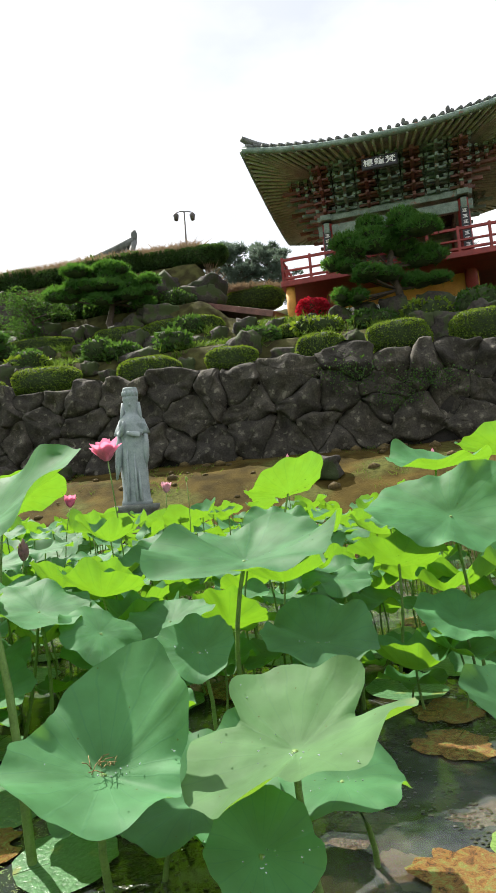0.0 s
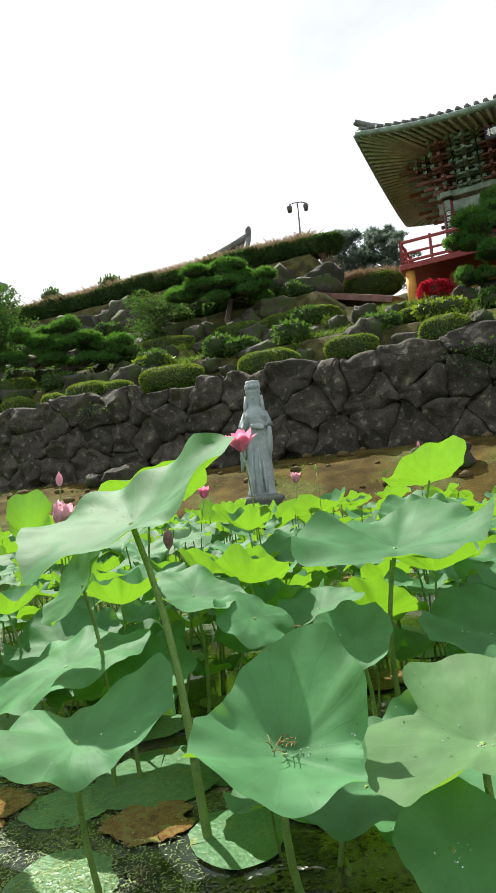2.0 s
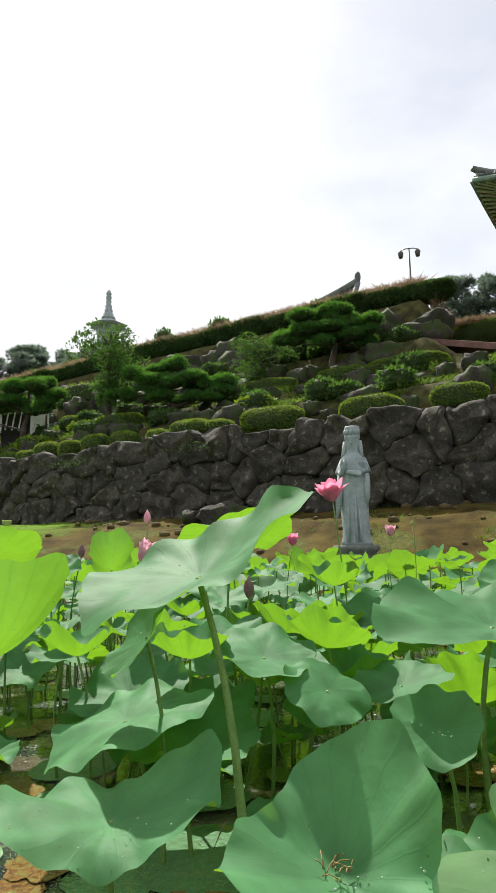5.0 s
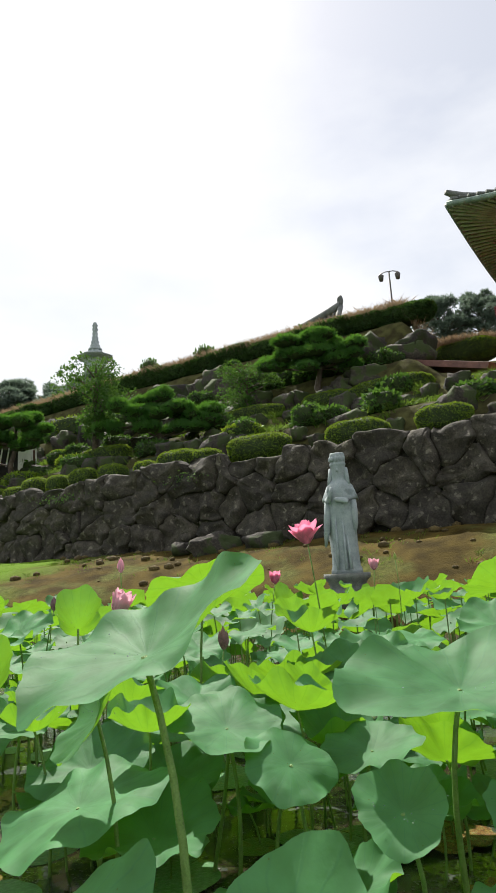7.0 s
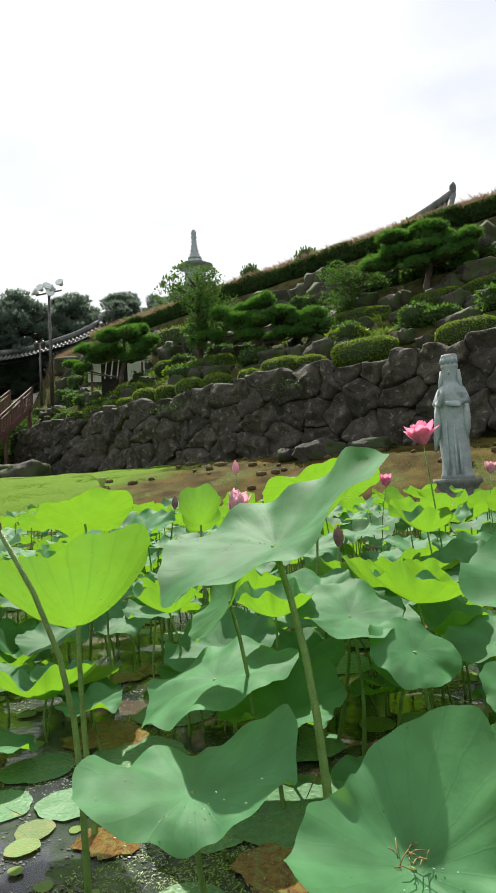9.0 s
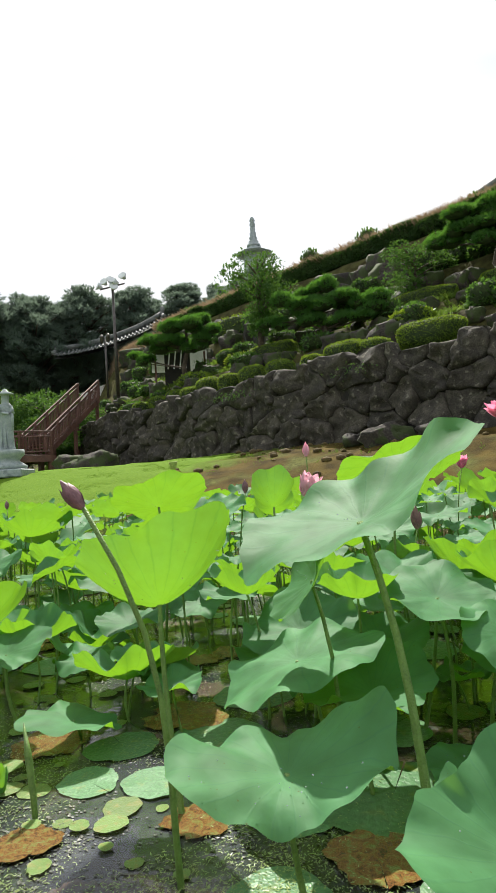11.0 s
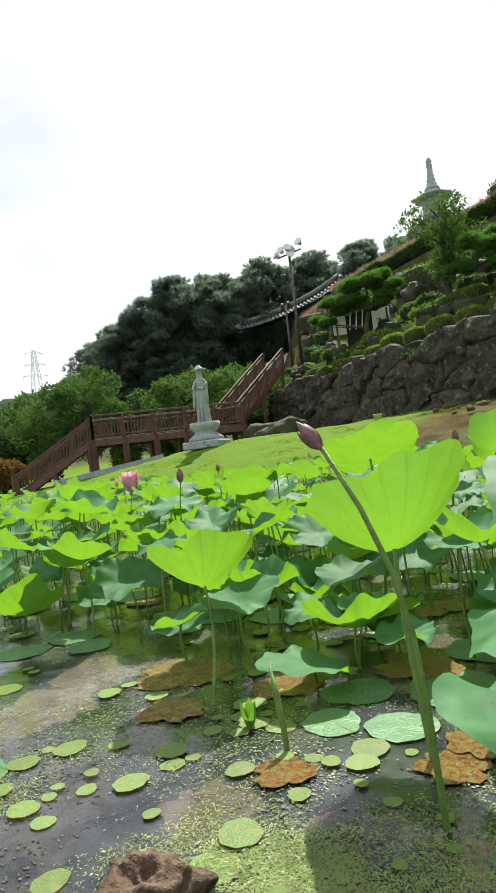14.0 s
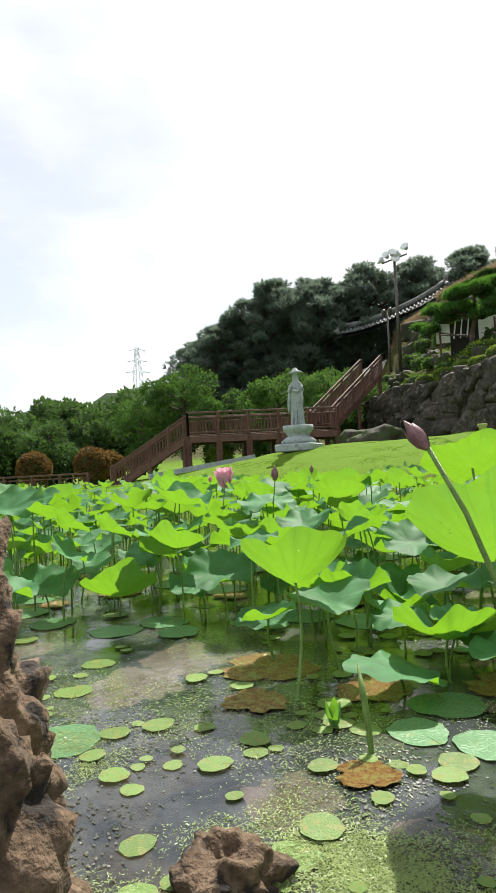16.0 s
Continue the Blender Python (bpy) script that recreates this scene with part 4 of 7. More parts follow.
lotus_leaf(-0.77, 1.60, 0.44, 0.235, 205, 8, -0.10, 0.26, 118, 0.085, 869, lift=0.25, lift_az=35, long=0.2, long_az=35, label="folded lotus leaf bent over the water")
lotus_leaf(-0.74, 3.04, 0.61, 0.26, 191, 10, -0.07, 0.08, 167, 0.023, 918, lift=-0.28, lift_az=360, long=0.07, long_az=106)
lotus_leaf(-0.45, 2.86, 0.44, 0.17, 199, 23, -0.10, 0.10, 180, 0.037, 960, lift=-0.05, lift_az=31, long=0.20, long_az=84)
lotus_leaf(-1.50, 2.10, 0.70, 0.31, 218, -26, 0.35, 0.27, 147, 0.020, 602, lift=0.35, lift_az=346, long=0.08, long_az=171, root=(-1.36, 2.0), stalk=0.011, label="pale bright lotus leaf with light coming through it")
lotus_leaf(-1.84, 3.72, 0.94, 0.19, 207, -43, 0.59, 0.09, 0, 0.060, 99, lift=0.06, lift_az=352, long=0.25, long_az=116, label="pale bright lotus leaf with light coming through it")
lotus_leaf(-2.47, 3.39, 0.99, 0.28, 217, -32, 0.11, 0.13, 74, 0.026, 909, lift=0.07, lift_az=236, long=0.15, long_az=6, label="pale bright lotus leaf with light coming through it")
lotus_leaf(-1.17, 4.08, 1.14, 0.33, 211, -34, -0.10, 0.00, 174, 0.020, 699, lift=0.20, lift_az=132, long=0.18, long_az=1, label="pale bright lotus leaf with light coming through it")
lotus_leaf(-2.62, 2.13, 0.49, 0.29, 225, -24, 0.44, 0.19, 108, 0.020, 114, lift=0.15, lift_az=82, long=0.00, long_az=76, root=(-2.37, 1.86), label="pale bright lotus leaf with light coming through it")
lotus_leaf(-2.62, 2.34, 0.36, 0.21, 181, 18, 0.03, 0.06, 0, 0.033, 916, lift=0.51, lift_az=253, long=0.02, long_az=62)
lotus_leaf(-2.13, 2.27, 0.14, 0.22, 132, -16, -0.10, 0.02, 48, 0.020, 669, lift=0.26, lift_az=347, long=0.10, long_az=93)
lotus_leaf(-0.13, 2.98, 0.48, 0.20, 159, 18, -0.01, 0.12, 76, 0.030, 256, lift=0.15, lift_az=306, long=0.05, long_az=159)
lotus_leaf(0.1, 1.42, 0.24, 0.13, 190, 42, 0.02, 0.3, 100, 0.05, 61, label="drooping side of a large lotus leaf near the bank")
lotus_leaf(-0.05, 1.72, 0.24, 0.22, 185, 12, 0.05, 0.2, 30, 0.04, 44)
lotus_leaf(-0.85, 2.45, 0.34, 0.24, 170, 14, 0.1, 0.2, 0, 0.06, 42)
lotus_leaf(-3.35, 2.46, 0.13, 0.2, 180, 10, 0.02, 0.1, 0, 0.06, 43)
lotus_leaf(-2.95, 2.20, 0.24, 0.16, 100, 16, 0.1, 0.2, 20, 0.05, 30)
lotus_leaf(-4.55, 2.05, 0.18, 0.3, 60, 14, 0.25, 0.35, 70, 0.05, 47, label="dark cupped lotus leaf lying on the water")
lotus_leaf(1.95, 3.25, 0.98, 0.34, 190, 6, 0.12, 0.2, 45, 0.06, 37)
lotus_leaf(1.62, 3.95, 1.12, 0.34, 190, 8, 0.1, 0.25, 20, 0.06, 36)
lotus_leaf(2.3, 4.3, 1.22, 0.34, 190, -20, 0.25, 0.2, 45, 0.06, 48, label="pale bright lotus leaf with light coming through it")
lotus_leaf(1.1, 2.2, 0.2, 0.18, 150, 14, 0.2, 0.3, 45, 0.05, 49)

lotus_flower(-0.59, 4.74, 1.38, 0.19, 0.5, 3, root=(-0.45, 4.75), label="open pink lotus flower on a tall stalk", lean=(8, -10))
lotus_flower(-2.10, 4.78, 0.94, 0.2, 0.1, 4, petal=PETAL_PALE, label="half-open pink lotus flower", lean=(0, 22))
lotus_flower(-1.26, 6.75, 1.08, 0.14, 0.25, 5, label="half-open pink lotus flower")
lotus_flower(-5.98, 3.94, 0.86, 0.24, 0.12, 6, petal=PETAL_PALE, label="half-open pale pink lotus flower")
lotus_flower(-2.12, 4.90, 1.26, 0.12, 0.0, 7, petal=PETAL_PALE, label="closed pink lotus bud on a thin stalk")
lotus_flower(-1.36, 1.60, 1.06, 0.105, 0.0, 8, root=(-1.17, 1.73), label="closed purple lotus bud on a long bent stalk", lean=(16, -34), stalk=0.0095, sway=0.09, way=36)
lotus_flower(-1.13, 4.33, 0.72, 0.15, 0.0, 9, label="closed purple lotus bud on a thin stalk")
lotus_flower(-3.86, 3.0, 0.95, 0.11, 0.0, 10, label="closed purple lotus bud on a thin stalk")
lotus_flower(-2.62, 4.75, 1.0, 0.11, 0.0, 11, label="closed purple lotus bud on a thin stalk")

lotus_flower(-0.25, 7.02, 1.16, 0.13, 0.2, 40, petal=PETAL_PALE, label="half-open pink lotus flower", stalk=0.005)
lotus_flower(-0.02, 6.62, 1.25, 0.07, 0, 55, petal=POD, label="small closed green lotus bud", stalk=0.005)
lotus_flower(3.21, 7.87, 1.39, 0.1, 0, 62, petal=PETAL_PALE, label="closed pink lotus bud on a thin stalk", stalk=0.005)
lotus_flower(1.29, 7.9, 1.47, 0.09, 0, 83, petal=PETAL_PALE, label="closed pink lotus bud on a thin stalk", stalk=0.005)
lotus_flower(-4.79, 4.17, 0.98, 0.08, 0, 54, petal=PURPLE, label="closed purple lotus bud on a thin stalk", stalk=0.005)
lotus_flower(-7.92, 4.96, 0.9, 0.11, 0, 75, petal=PETAL_PALE, label="closed pink lotus bud on a thin stalk", stalk=0.005)
lotus_flower(-9.1, 4.91, 0.87, 0.11, 0, 47, petal=PETAL_PALE, label="closed pink lotus bud on a thin stalk", stalk=0.005)


def in_pond(x, y, margin=0.15):
    return land1(x, y) < -0.03 and y > -0.22 + (-0.27 * x if x < 0 else 0) + margin


def build_field():
    """The leaves beyond: nearer ones are things, the rest is one mass."""
    rnd = random.Random(11)
    protos = []
    styles = ((0.10, 8, 0.1), (0.32, -16, 0.15), (0.02, 20, 0.2), (0.45, -4, 0.15), (0.15, -34, 0.2), (-0.08, 12, 0.05))
    for i in range(12):
        cup, tilt, fold = styles[i % 6]
        protos.append((rnd.uniform(0.16, 0.27), cup, tilt, fold, rnd.uniform(0, 180), 100 + i))
    heroes = list(NEAR_LEAVES)
    placed, near = {}, []
    for _ in range(34000):
        r = 2.5 + 25.5 * rnd.random() ** 1.15
        az = rnd.uniform(-36, 80)
        x, y = -r * math.sin(radians(az)), r * math.cos(radians(az))
        if not in_pond(x, y) or (az > 20 and r < 3.2) or (az > 40 and r < 3.7) or (az > 55 and r < 4.6) or r < 2.8:
            continue
        if az < -8 and r < 5.5 and rnd.random() < 0.75:
            continue
        gap = 0.2 + 0.006 * r
        cell = (int(x // 0.5), int(y // 0.5))
        around = [p for i in (-1, 0, 1) for j in (-1, 0, 1) for p in placed.get((cell[0] + i, cell[1] + j), ())]
        if any((x - a) ** 2 + (y - b) ** 2 < gap * gap for a, b in around) or any((x - a) ** 2 + (y - b) ** 2 < 0.07 for a, b in heroes):
            continue
        if noise.noise(Vector((x * 0.6, y * 0.6, 3.1))) < -0.25:
            continue
        placed.setdefault(cell, []).append((x, y))
        near.append((r, x, y))
    near.sort()
    made = {}

    def height(r):
        top = 0.62 if r < 4.5 else 0.86
        return min(top, max(0.12, rnd.gauss(0.42 if r < 5 else 0.54, 0.2)))

    for r, x, y in near[:270]:
        k = rnd.randrange(12)
        R, cup, tilt, fold, faz, sd = protos[k]
        z = height(r)
        turn = rnd.uniform(-60, 60)
        zz = max(0.2, round(z / 0.2) * 0.2)
        if (k, zz) not in made:
            made[(k, zz)] = lotus_leaf(x, y, zz, R, 180, tilt, cup, fold, faz, 0.095, sd, root=(x + 0.06, y - 0.04), stalk=0.007)
            made[(k, zz)].rotation_euler = (0, 0, radians(turn))
        else:
            copy_thing(made[(k, zz)], pose(x, y, min(z, zz + 0.08), 0, 0, turn))
    # low leaves in the shade of the tall ones
    low, taken = [], list(NEAR_LEAVES[:36]) + [(-0.7 - 0.08 * k, 2.3 + 0.1 * (k % 2)) for k in range(4)]
    for _ in range(1500):
        r, az = rnd.uniform(1.75, 3.6), rnd.uniform(-30, 52)
        x, y = -r * math.sin(radians(az)), r * math.cos(radians(az))
        if (az > 16 and r < 2.4) or (az > 24 and r < 3.2) or az > 40 or (az < -12 and r < 2.9):
            continue
        if any((x - a) ** 2 + (y - b) ** 2 < 0.035 for a, b in taken):
            continue
        taken.append((x, y))
        z = rnd.uniform(0.06, 0.24)
        if low and len(low) >= 8:
            copy_thing(low[rnd.randrange(8)], pose(x, y, z, 0, 0, rnd.uniform(0, 360)))
        else:
            low.append(lotus_leaf(x, y, 0.26, rnd.uniform(0.13, 0.21), rnd.uniform(0, 360), rnd.uniform(5, 26), rnd.uniform(-0.05, 0.2), rnd.uniform(0.05, 0.3), rnd.uniform(0, 180), 0.1, 700 + len(low), label="low lotus leaf shaded by taller ones", stalk=0.006))
        if len(taken) > 76:
            break
    blades = []
    for R, cup, tilt, fold, faz, sd in protos:
        bm = blade_bm(R, cup, fold, faz, 0.09, sd + 50, 4, 20)
        bm.verts.index_update()
        blades.append((np.array([v.co[:] for v in bm.verts]), [[v.index for v in f.verts] for f in bm.faces], tilt))
        bm.free()
    off, vv, ff, stalk_v, stalk_f = 0, [], [], [], []
    for r, x, y in near[270:]:
        pv, pf, tilt = blades[rnd.randrange(12)]
        z = height(r)
        m = np.array(pose(x, y, z, tilt + rnd.gauss(0, 10), rnd.gauss(0, 10), rnd.uniform(-60, 60)))
        vv.append(pv @ m[:3, :3].T * rnd.uniform(0.75, 1.2) + m[:3, 3])
        ff += [[i + off for i in f] for f in pf]
        off += len(pv)
        if r < 16:
            b = len(stalk_v)
            stalk_v += [(x - 0.006, y, z), (x + 0.006, y, z), (x, y + 0.01, z), (x - 0.006, y, -0.1), (x + 0.006, y, -0.1), (x, y + 0.01, -0.1)]
            stalk_f += [(b, b + 1, b + 4, b + 3), (b + 1, b + 2, b + 5, b + 4), (b + 2, b, b + 3, b + 5)]
    ob = soup("lotus_field", np.concatenate(vv).tolist(), ff, LOTUS_FAR, None, "", True)
    tagged(ob, "dense bright green lotus leaves across the pond", "lotus leaves", kind="stuff")
    tagged(soup("lotus_stalks", stalk_v, stalk_f, STALK), "thin green stalks under the lotus leaves", "stalks", kind="stuff")


def pad_bm(R, seed, wavy=0.02, ragged=0.0):
    """A flat round pad."""
    rnd = random.Random(seed)
    bm = bmesh.new()
    uv = bm.loops.layers.uv.new("UVMap")
    ph = [rnd.random() * 6.28 for _ in range(3)]
    n = 48
    mid = bm.verts.new((0, 0, 0.004))
    at = {mid: (0.5, 0.5)}
    rings = []
    for k in (0.5, 1.0):
        ring = []
        for j in range(n + 1):
            a = 0.015 + (2 * math.pi - 0.03) * j / n
            r = R * k * (1 + 0.06 * math.sin(2 * a + ph[2]) + 0.04 * math.sin(3 * a + ph[0]) + 0.025 * math.sin(8 * a + ph[1]) + ragged * noise.fractal(Vector((math.cos(a) * 1.7, math.sin(a) * 1.7, seed)), 0.7, 2.0, 4))
            v = bm.verts.new((r * math.cos(a), r * math.sin(a), 0.004 + wavy * R * k * math.sin(4 * a + ph[2])))
            at[v] = (0.5 + 0.5 * k * math.cos(a), 0.5 + 0.5 * k * math.sin(a))
            ring.append(v)
        rings.append(ring)
    for j in range(n):
        bm.faces.new((mid, rings[0][j], rings[0][j + 1]))
        bm.faces.new((rings[0][j], rings[1][j], rings[1][j + 1], rings[0][j + 1]))
    for f in bm.faces:
        for lp in f.loops:
            lp[uv].uv = at[lp.vert]
    return bm


def build_pads():
    rnd = random.Random(17)
    kinds = {"small": (PAD, 0.03, "small round yellow-green lotus pad lying on the water"), "wide": (PAD_WIDE, 0.06, "wide blue-green lotus pad with yellowing blotches on the water"),
             "rust": (PAD_RUST, 0.3, "rotting pad mottled rust, orange and yellow-green on the water"), "sunken": (PAD_BROWN, 0.35, "pinkish-brown rotting pad sunk just under the water")}
    meshes = {}
    for key, (mt, ragged, label) in kinds.items():
        meshes[key] = [solo("floating_pad", pad_bm(1.0, i + len(meshes) * 3, 0.012, ragged), mt, "", "") for i in range(3)]
    spots = []

    def lay(x, y, R, key):
        ob = rnd.choice(meshes[key]).copy()
        scene.collection.objects.link(ob)
        spots.append((x, y, R))
        z = -0.026 if key == "sunken" else 0.003
        ob.matrix_basis = pose(x, y, z + 0.0013 * (len(spots) % 9), 0, 0, rnd.uniform(0, 360)) @ Matrix.Diagonal((R, R, min(R, 0.3), 1))
        tagged(ob, kinds[key][2], "lotus pad", "floating pads")

    for x, y, R, key in ((-1.96, 2.38, 0.15, "wide"), (-1.87, 2.08, 0.12, "wide"), (-1.62, 2.18, 0.13, "wide"), (-1.62, 1.98, 0.07, "small"), (-1.82, 1.42, 0.17, "sunken"), (-2.55, 1.81, 0.14, "rust"), (-1.76, 1.69, 0.1, "rust"),
                         (-3.16, 1.5, 0.26, "sunken"), (-3.4, 1.95, 0.28, "sunken"), (-2.9, 2.15, 0.24, "rust"), (-2.3, 2.3, 0.17, "rust"), (-1.4, 1.55, 0.13, "sunken"), (-2.66, 1.19, 0.06, "small"), (-2.61, 1.36, 0.065, "small"), (-2.16, 1.35, 0.06, "small"), (-1.9, 1.62, 0.05, "small"), (-2.28, 2.03, 0.07, "small"), (-2.02, 1.95, 0.06, "small"),
                         (-2.75, 1.0, 0.16, "wide"), (0.94, 2.4, 0.15, "rust"), (1.07, 2.75, 0.15, "rust"), (0.63, 1.62, 0.13, "rust"), (0.5, 1.7, 0.09, "sunken"), (0.82, 1.95, 0.12, "sunken"), (1.38, 3.5, 0.3, "wide"), (1.0, 3.1, 0.2, "wide"), (1.75, 3.0, 0.22, "wide"), (0.3, 2.0, 0.2, "sunken"), (0.12, 1.25, 0.14, "wide"),
                         (-0.785, 2.39, 0.25, "wide"), (-1.33, 2.02, 0.11, "rust"), (-0.73, 2.05, 0.14, "rust"), (-0.43, 1.95, 0.16, "wide"), (-1.58, 1.88, 0.055, "small"), (-1.32, 2.22, 0.12, "rust"), (-1.05, 2.2, 0.16, "wide"), (-0.9, 1.75, 0.16, "wide"), (-0.1, 2.15, 0.2, "wide"), (-1.6, 2.6, 0.22, "wide"), (-1.25, 2.55, 0.18, "rust")):
        lay(x, y, R, key)
    for _ in range(400):
        r, az = rnd.uniform(1.7, 4.2), rnd.uniform(34, 76)
        x, y, R = -r * math.sin(radians(az)), r * math.cos(radians(az)), rnd.uniform(0.02, 0.06)
        if in_pond(x, y, R + 0.1) and len(spots) < 115 and not any((x - a) ** 2 + (y - b) ** 2 < (0.95 * (R + c)) ** 2 for a, b, c in spots):
            lay(x, y, R, "small")
    for _ in range(900):
        r = 1.6 + 6.0 * rnd.random()
        az = rnd.uniform(-32, 78)
        x, y = -r * math.sin(radians(az)), r * math.cos(radians(az))
        R = rnd.uniform(0.07, 0.24)
        if az > 45 and r < 3:
            R = rnd.uniform(0.025, 0.07)
        if not in_pond(x, y, R + 0.1) or any((x - a) ** 2 + (y - b) ** 2 < (0.8 * (R + c)) ** 2 for a, b, c in spots):
            continue
        lay(x, y, R, "small" if R < 0.1 else rnd.choice(("wide", "wide", "rust", "sunken")))
        if len(spots) > 290:
            break
    for ob in [o for row in meshes.values() for o in row]:
        bpy.data.objects.remove(ob)
    # scum of weed and duckweed flakes
    vv, ff = [], []
    gen = np.random.RandomState(6)
    rs, azs = 1.1 + 5.5 * gen.rand(200000) ** 1.6, np.radians(82 - 80 * gen.rand(200000) ** 1.3)
    xs, ys = -rs * np.sin(azs), rs * np.cos(azs)
    # thick tangles beside the mud mound and along the bank
    for cx, cy, w, cnt in ((-1.42, 1.33, 0.13, 9000), (-2.5, 1.0, 0.16, 7000), (-1.75, 1.18, 0.14, 3000), (-1.05, 1.45, 0.2, 5000)):
        xs, ys = np.concatenate([xs, gen.normal(cx, w, cnt)]), np.concatenate([ys, gen.normal(cy, w * 0.7, cnt)])
    ok = (land(xs, ys) < -0.03) & (ys > -0.2 + np.where(xs < 0, -0.27 * xs, 0))
    for i, (x, y) in enumerate(zip(xs[ok].tolist(), ys[ok].tolist())):
        if noise.noise(Vector((x * 1.6, y * 1.6, 9.0))) + 0.5 * noise.noise(Vector((x * 6, y * 6, 4.0))) < rnd.uniform(-0.3, 0.5) and abs(x + 1.4) + abs(y - 1.3) > 0.3:
            continue
        a, s, w = rnd.random() * 6.28, rnd.uniform(0.002, 0.0095), rnd.uniform(0.0009, 0.0026)
        c, d = math.cos(a), math.sin(a)
        b = len(vv)
        z, up = 0.0035 + rnd.random() * 0.005, rnd.uniform(-0.002, 0.005)
        vv += [(x - c * s, y - d * s, z), (x + d * w, y - c * w, z + 0.001), (x + c * s, y + d * s, z + up), (x - d * w, y + c * w, z + 0.001)]
        ff.append((b, b + 1, b + 2, b + 3))
    dv, df = [], []
    rs, azs = 1.1 + 4.5 * gen.rand(60000) ** 1.6, np.radians(gen.uniform(-34, 82, 60000))
    xs, ys = -rs * np.sin(azs), rs * np.cos(azs)
    ok = (land(xs, ys) < -0.03) & (ys > -0.2 + np.where(xs < 0, -0.27 * xs, 0))
    for x, y in zip(xs[ok].tolist(), ys[ok].tolist()):
        if noise.noise(Vector((x * 2.1, y * 2.1, 2.0))) + 0.5 * noise.noise(Vector((x * 7, y * 7, 6.0))) < rnd.uniform(-0.1, 0.6):
            continue
        a, b = rnd.random() * 6.28, len(dv)
        for k in range(5):
            q = rnd.uniform(0.003, 0.011)
            dv.append((x + math.cos(a + k * 1.257) * q, y + math.sin(a + k * 1.257) * q * 0.7, 0.002 + rnd.random() * 0.002))
        df.append((b, b + 1, b + 2, b + 3, b + 4))
    tagged(soup("rotted_scraps", dv, df, SCRAP), "dark rotted leaf scraps floating on the water", "leaf scraps", kind="stuff")
    tagged(soup("pond_weed", vv, ff, WEED), "pale green scraps of weed floating on the water", "weed", kind="stuff")


build_pads()
build_field()
build_wall()


# ---- terrace stones ----
def rocks_along(d, dz, xs, size, seed, parent_label, name="terrace_stones"):
    rnd = random.Random(seed)
    base = tagged(new(name), parent_label, "rocks", kind="structure")
    for x in xs:
        y = hill_y(x, d) + rnd.uniform(-0.25, 0.25)
        s = size * rnd.uniform(0.7, 1.35)
        bm = bmesh.new()
        blob(bm, Matrix.Rotation(rnd.uniform(0, 3), 4, "Z") @ Matrix.Diagonal((s * rnd.uniform(0.8, 1.4), s * 0.8, s * rnd.uniform(0.65, 1.0), 1)), 3, 0.42, 1.5, rnd.random() * 50, 0.6)
        ob = part("stone", bm, ROCK, base)
        ob.location = (x, y, land1(x, y) + dz)


rr = random.Random(2)
rocks_along(2.7, -0.05, [x + rr.uniform(-0.3, 0.3) for x in np.arange(-27, 13, 0.95)], 0.44, 21, "low weathered rock band on the lower terrace")
rocks_along(5.0, -0.05, [x + rr.uniform(-0.3, 0.3) for x in np.arange(-28, 9, 1.05)], 0.4, 22, "low weathered rock band on the middle terrace")
rocks_along(7.4, -0.4, [x + rr.uniform(-0.3, 0.3) for x in np.arange(-29, 1.4, 0.95)], 0.56, 23, "rock band on the upper terrace")
rocks_along(9.5, -0.6, [x + rr.uniform(-0.3, 0.3) for x in np.arange(-29, 2.4, 0.9)], 0.78, 24, "rock wall under the hilltop hedge")

# ---- hedges on the first terrace ----
for i, (x, lx, h) in enumerate([(8.4, 1.7, 0.95), (6.15, 1.7, 0.9), (4.05, 1.35, 0.8), (1.55, 1.5, 0.75), (-0.95, 1.95, 0.75), (-4.2, 2.2, 0.85), (-6.1, 0.9, 0.7), (-7.3, 1.7, 0.85), (-8.7, 0.8, 0.65), (-10.3, 1.1, 0.75), (-11.7, 1.2, 0.8), (-13.0, 1.0, 0.7), (-14.4, 1.2, 0.8), (-15.7, 0.9, 0.6), (-16.9, 1.0, 0.65), (-18.4, 0.9, 0.6), (-20.0, 1.0, 0.55), (-21.6, 0.9, 0.5)]):
    turn = math.degrees(math.atan2(float(wall_y(x + 1) - wall_y(x - 1)), 2))
    hedge_at(x, float(wall_y(x)) + 1.05, lx * 1.06, 1.0, h * 1.02, turn, 40 + i, base=land1(x, float(wall_y(x)) + 1.05) + 0.08)
# second rows
for i, (x, d, lx, h) in enumerate([(-12.4, 4.0, 2.9, 0.8), (-5.6, 6.0, 3.2, 0.75), (0.2, 6.0, 3.4, 0.75), (-2.3, 6.1, 2.2, 0.7), (-8.6, 6.1, 2.4, 0.7), (3.9, 4.1, 1.2, 0.5), (-16.4, 5.4, 1.4, 0.7)]):
    turn = math.degrees(math.atan2(float(wall_y(x + 1) - wall_y(x - 1)), 2))
    hedge_at(x, hill_y(x, d), lx, 0.8, h, turn, 80 + i, label="long clipped hedge on the upper terrace")
# hilltop hedge, its shade put in by a darker leaf colour
for i, x in enumerate(np.arange(-25, 1.6, 1.75)):
    turn = math.degrees(math.atan2(float(wall_y(x + 1) - wall_y(x - 1)), 2))
    hedge_at(float(x), hill_y(x, 10.7), 2.6, 1.0, 0.85 + 0.12 * math.sin(i * 2.1), turn, 120 + i, BROAD_DARK, "hilltop hedge with leaves darkened for shade and straw-coloured tips", group="hilltop hedges", size=0.08)
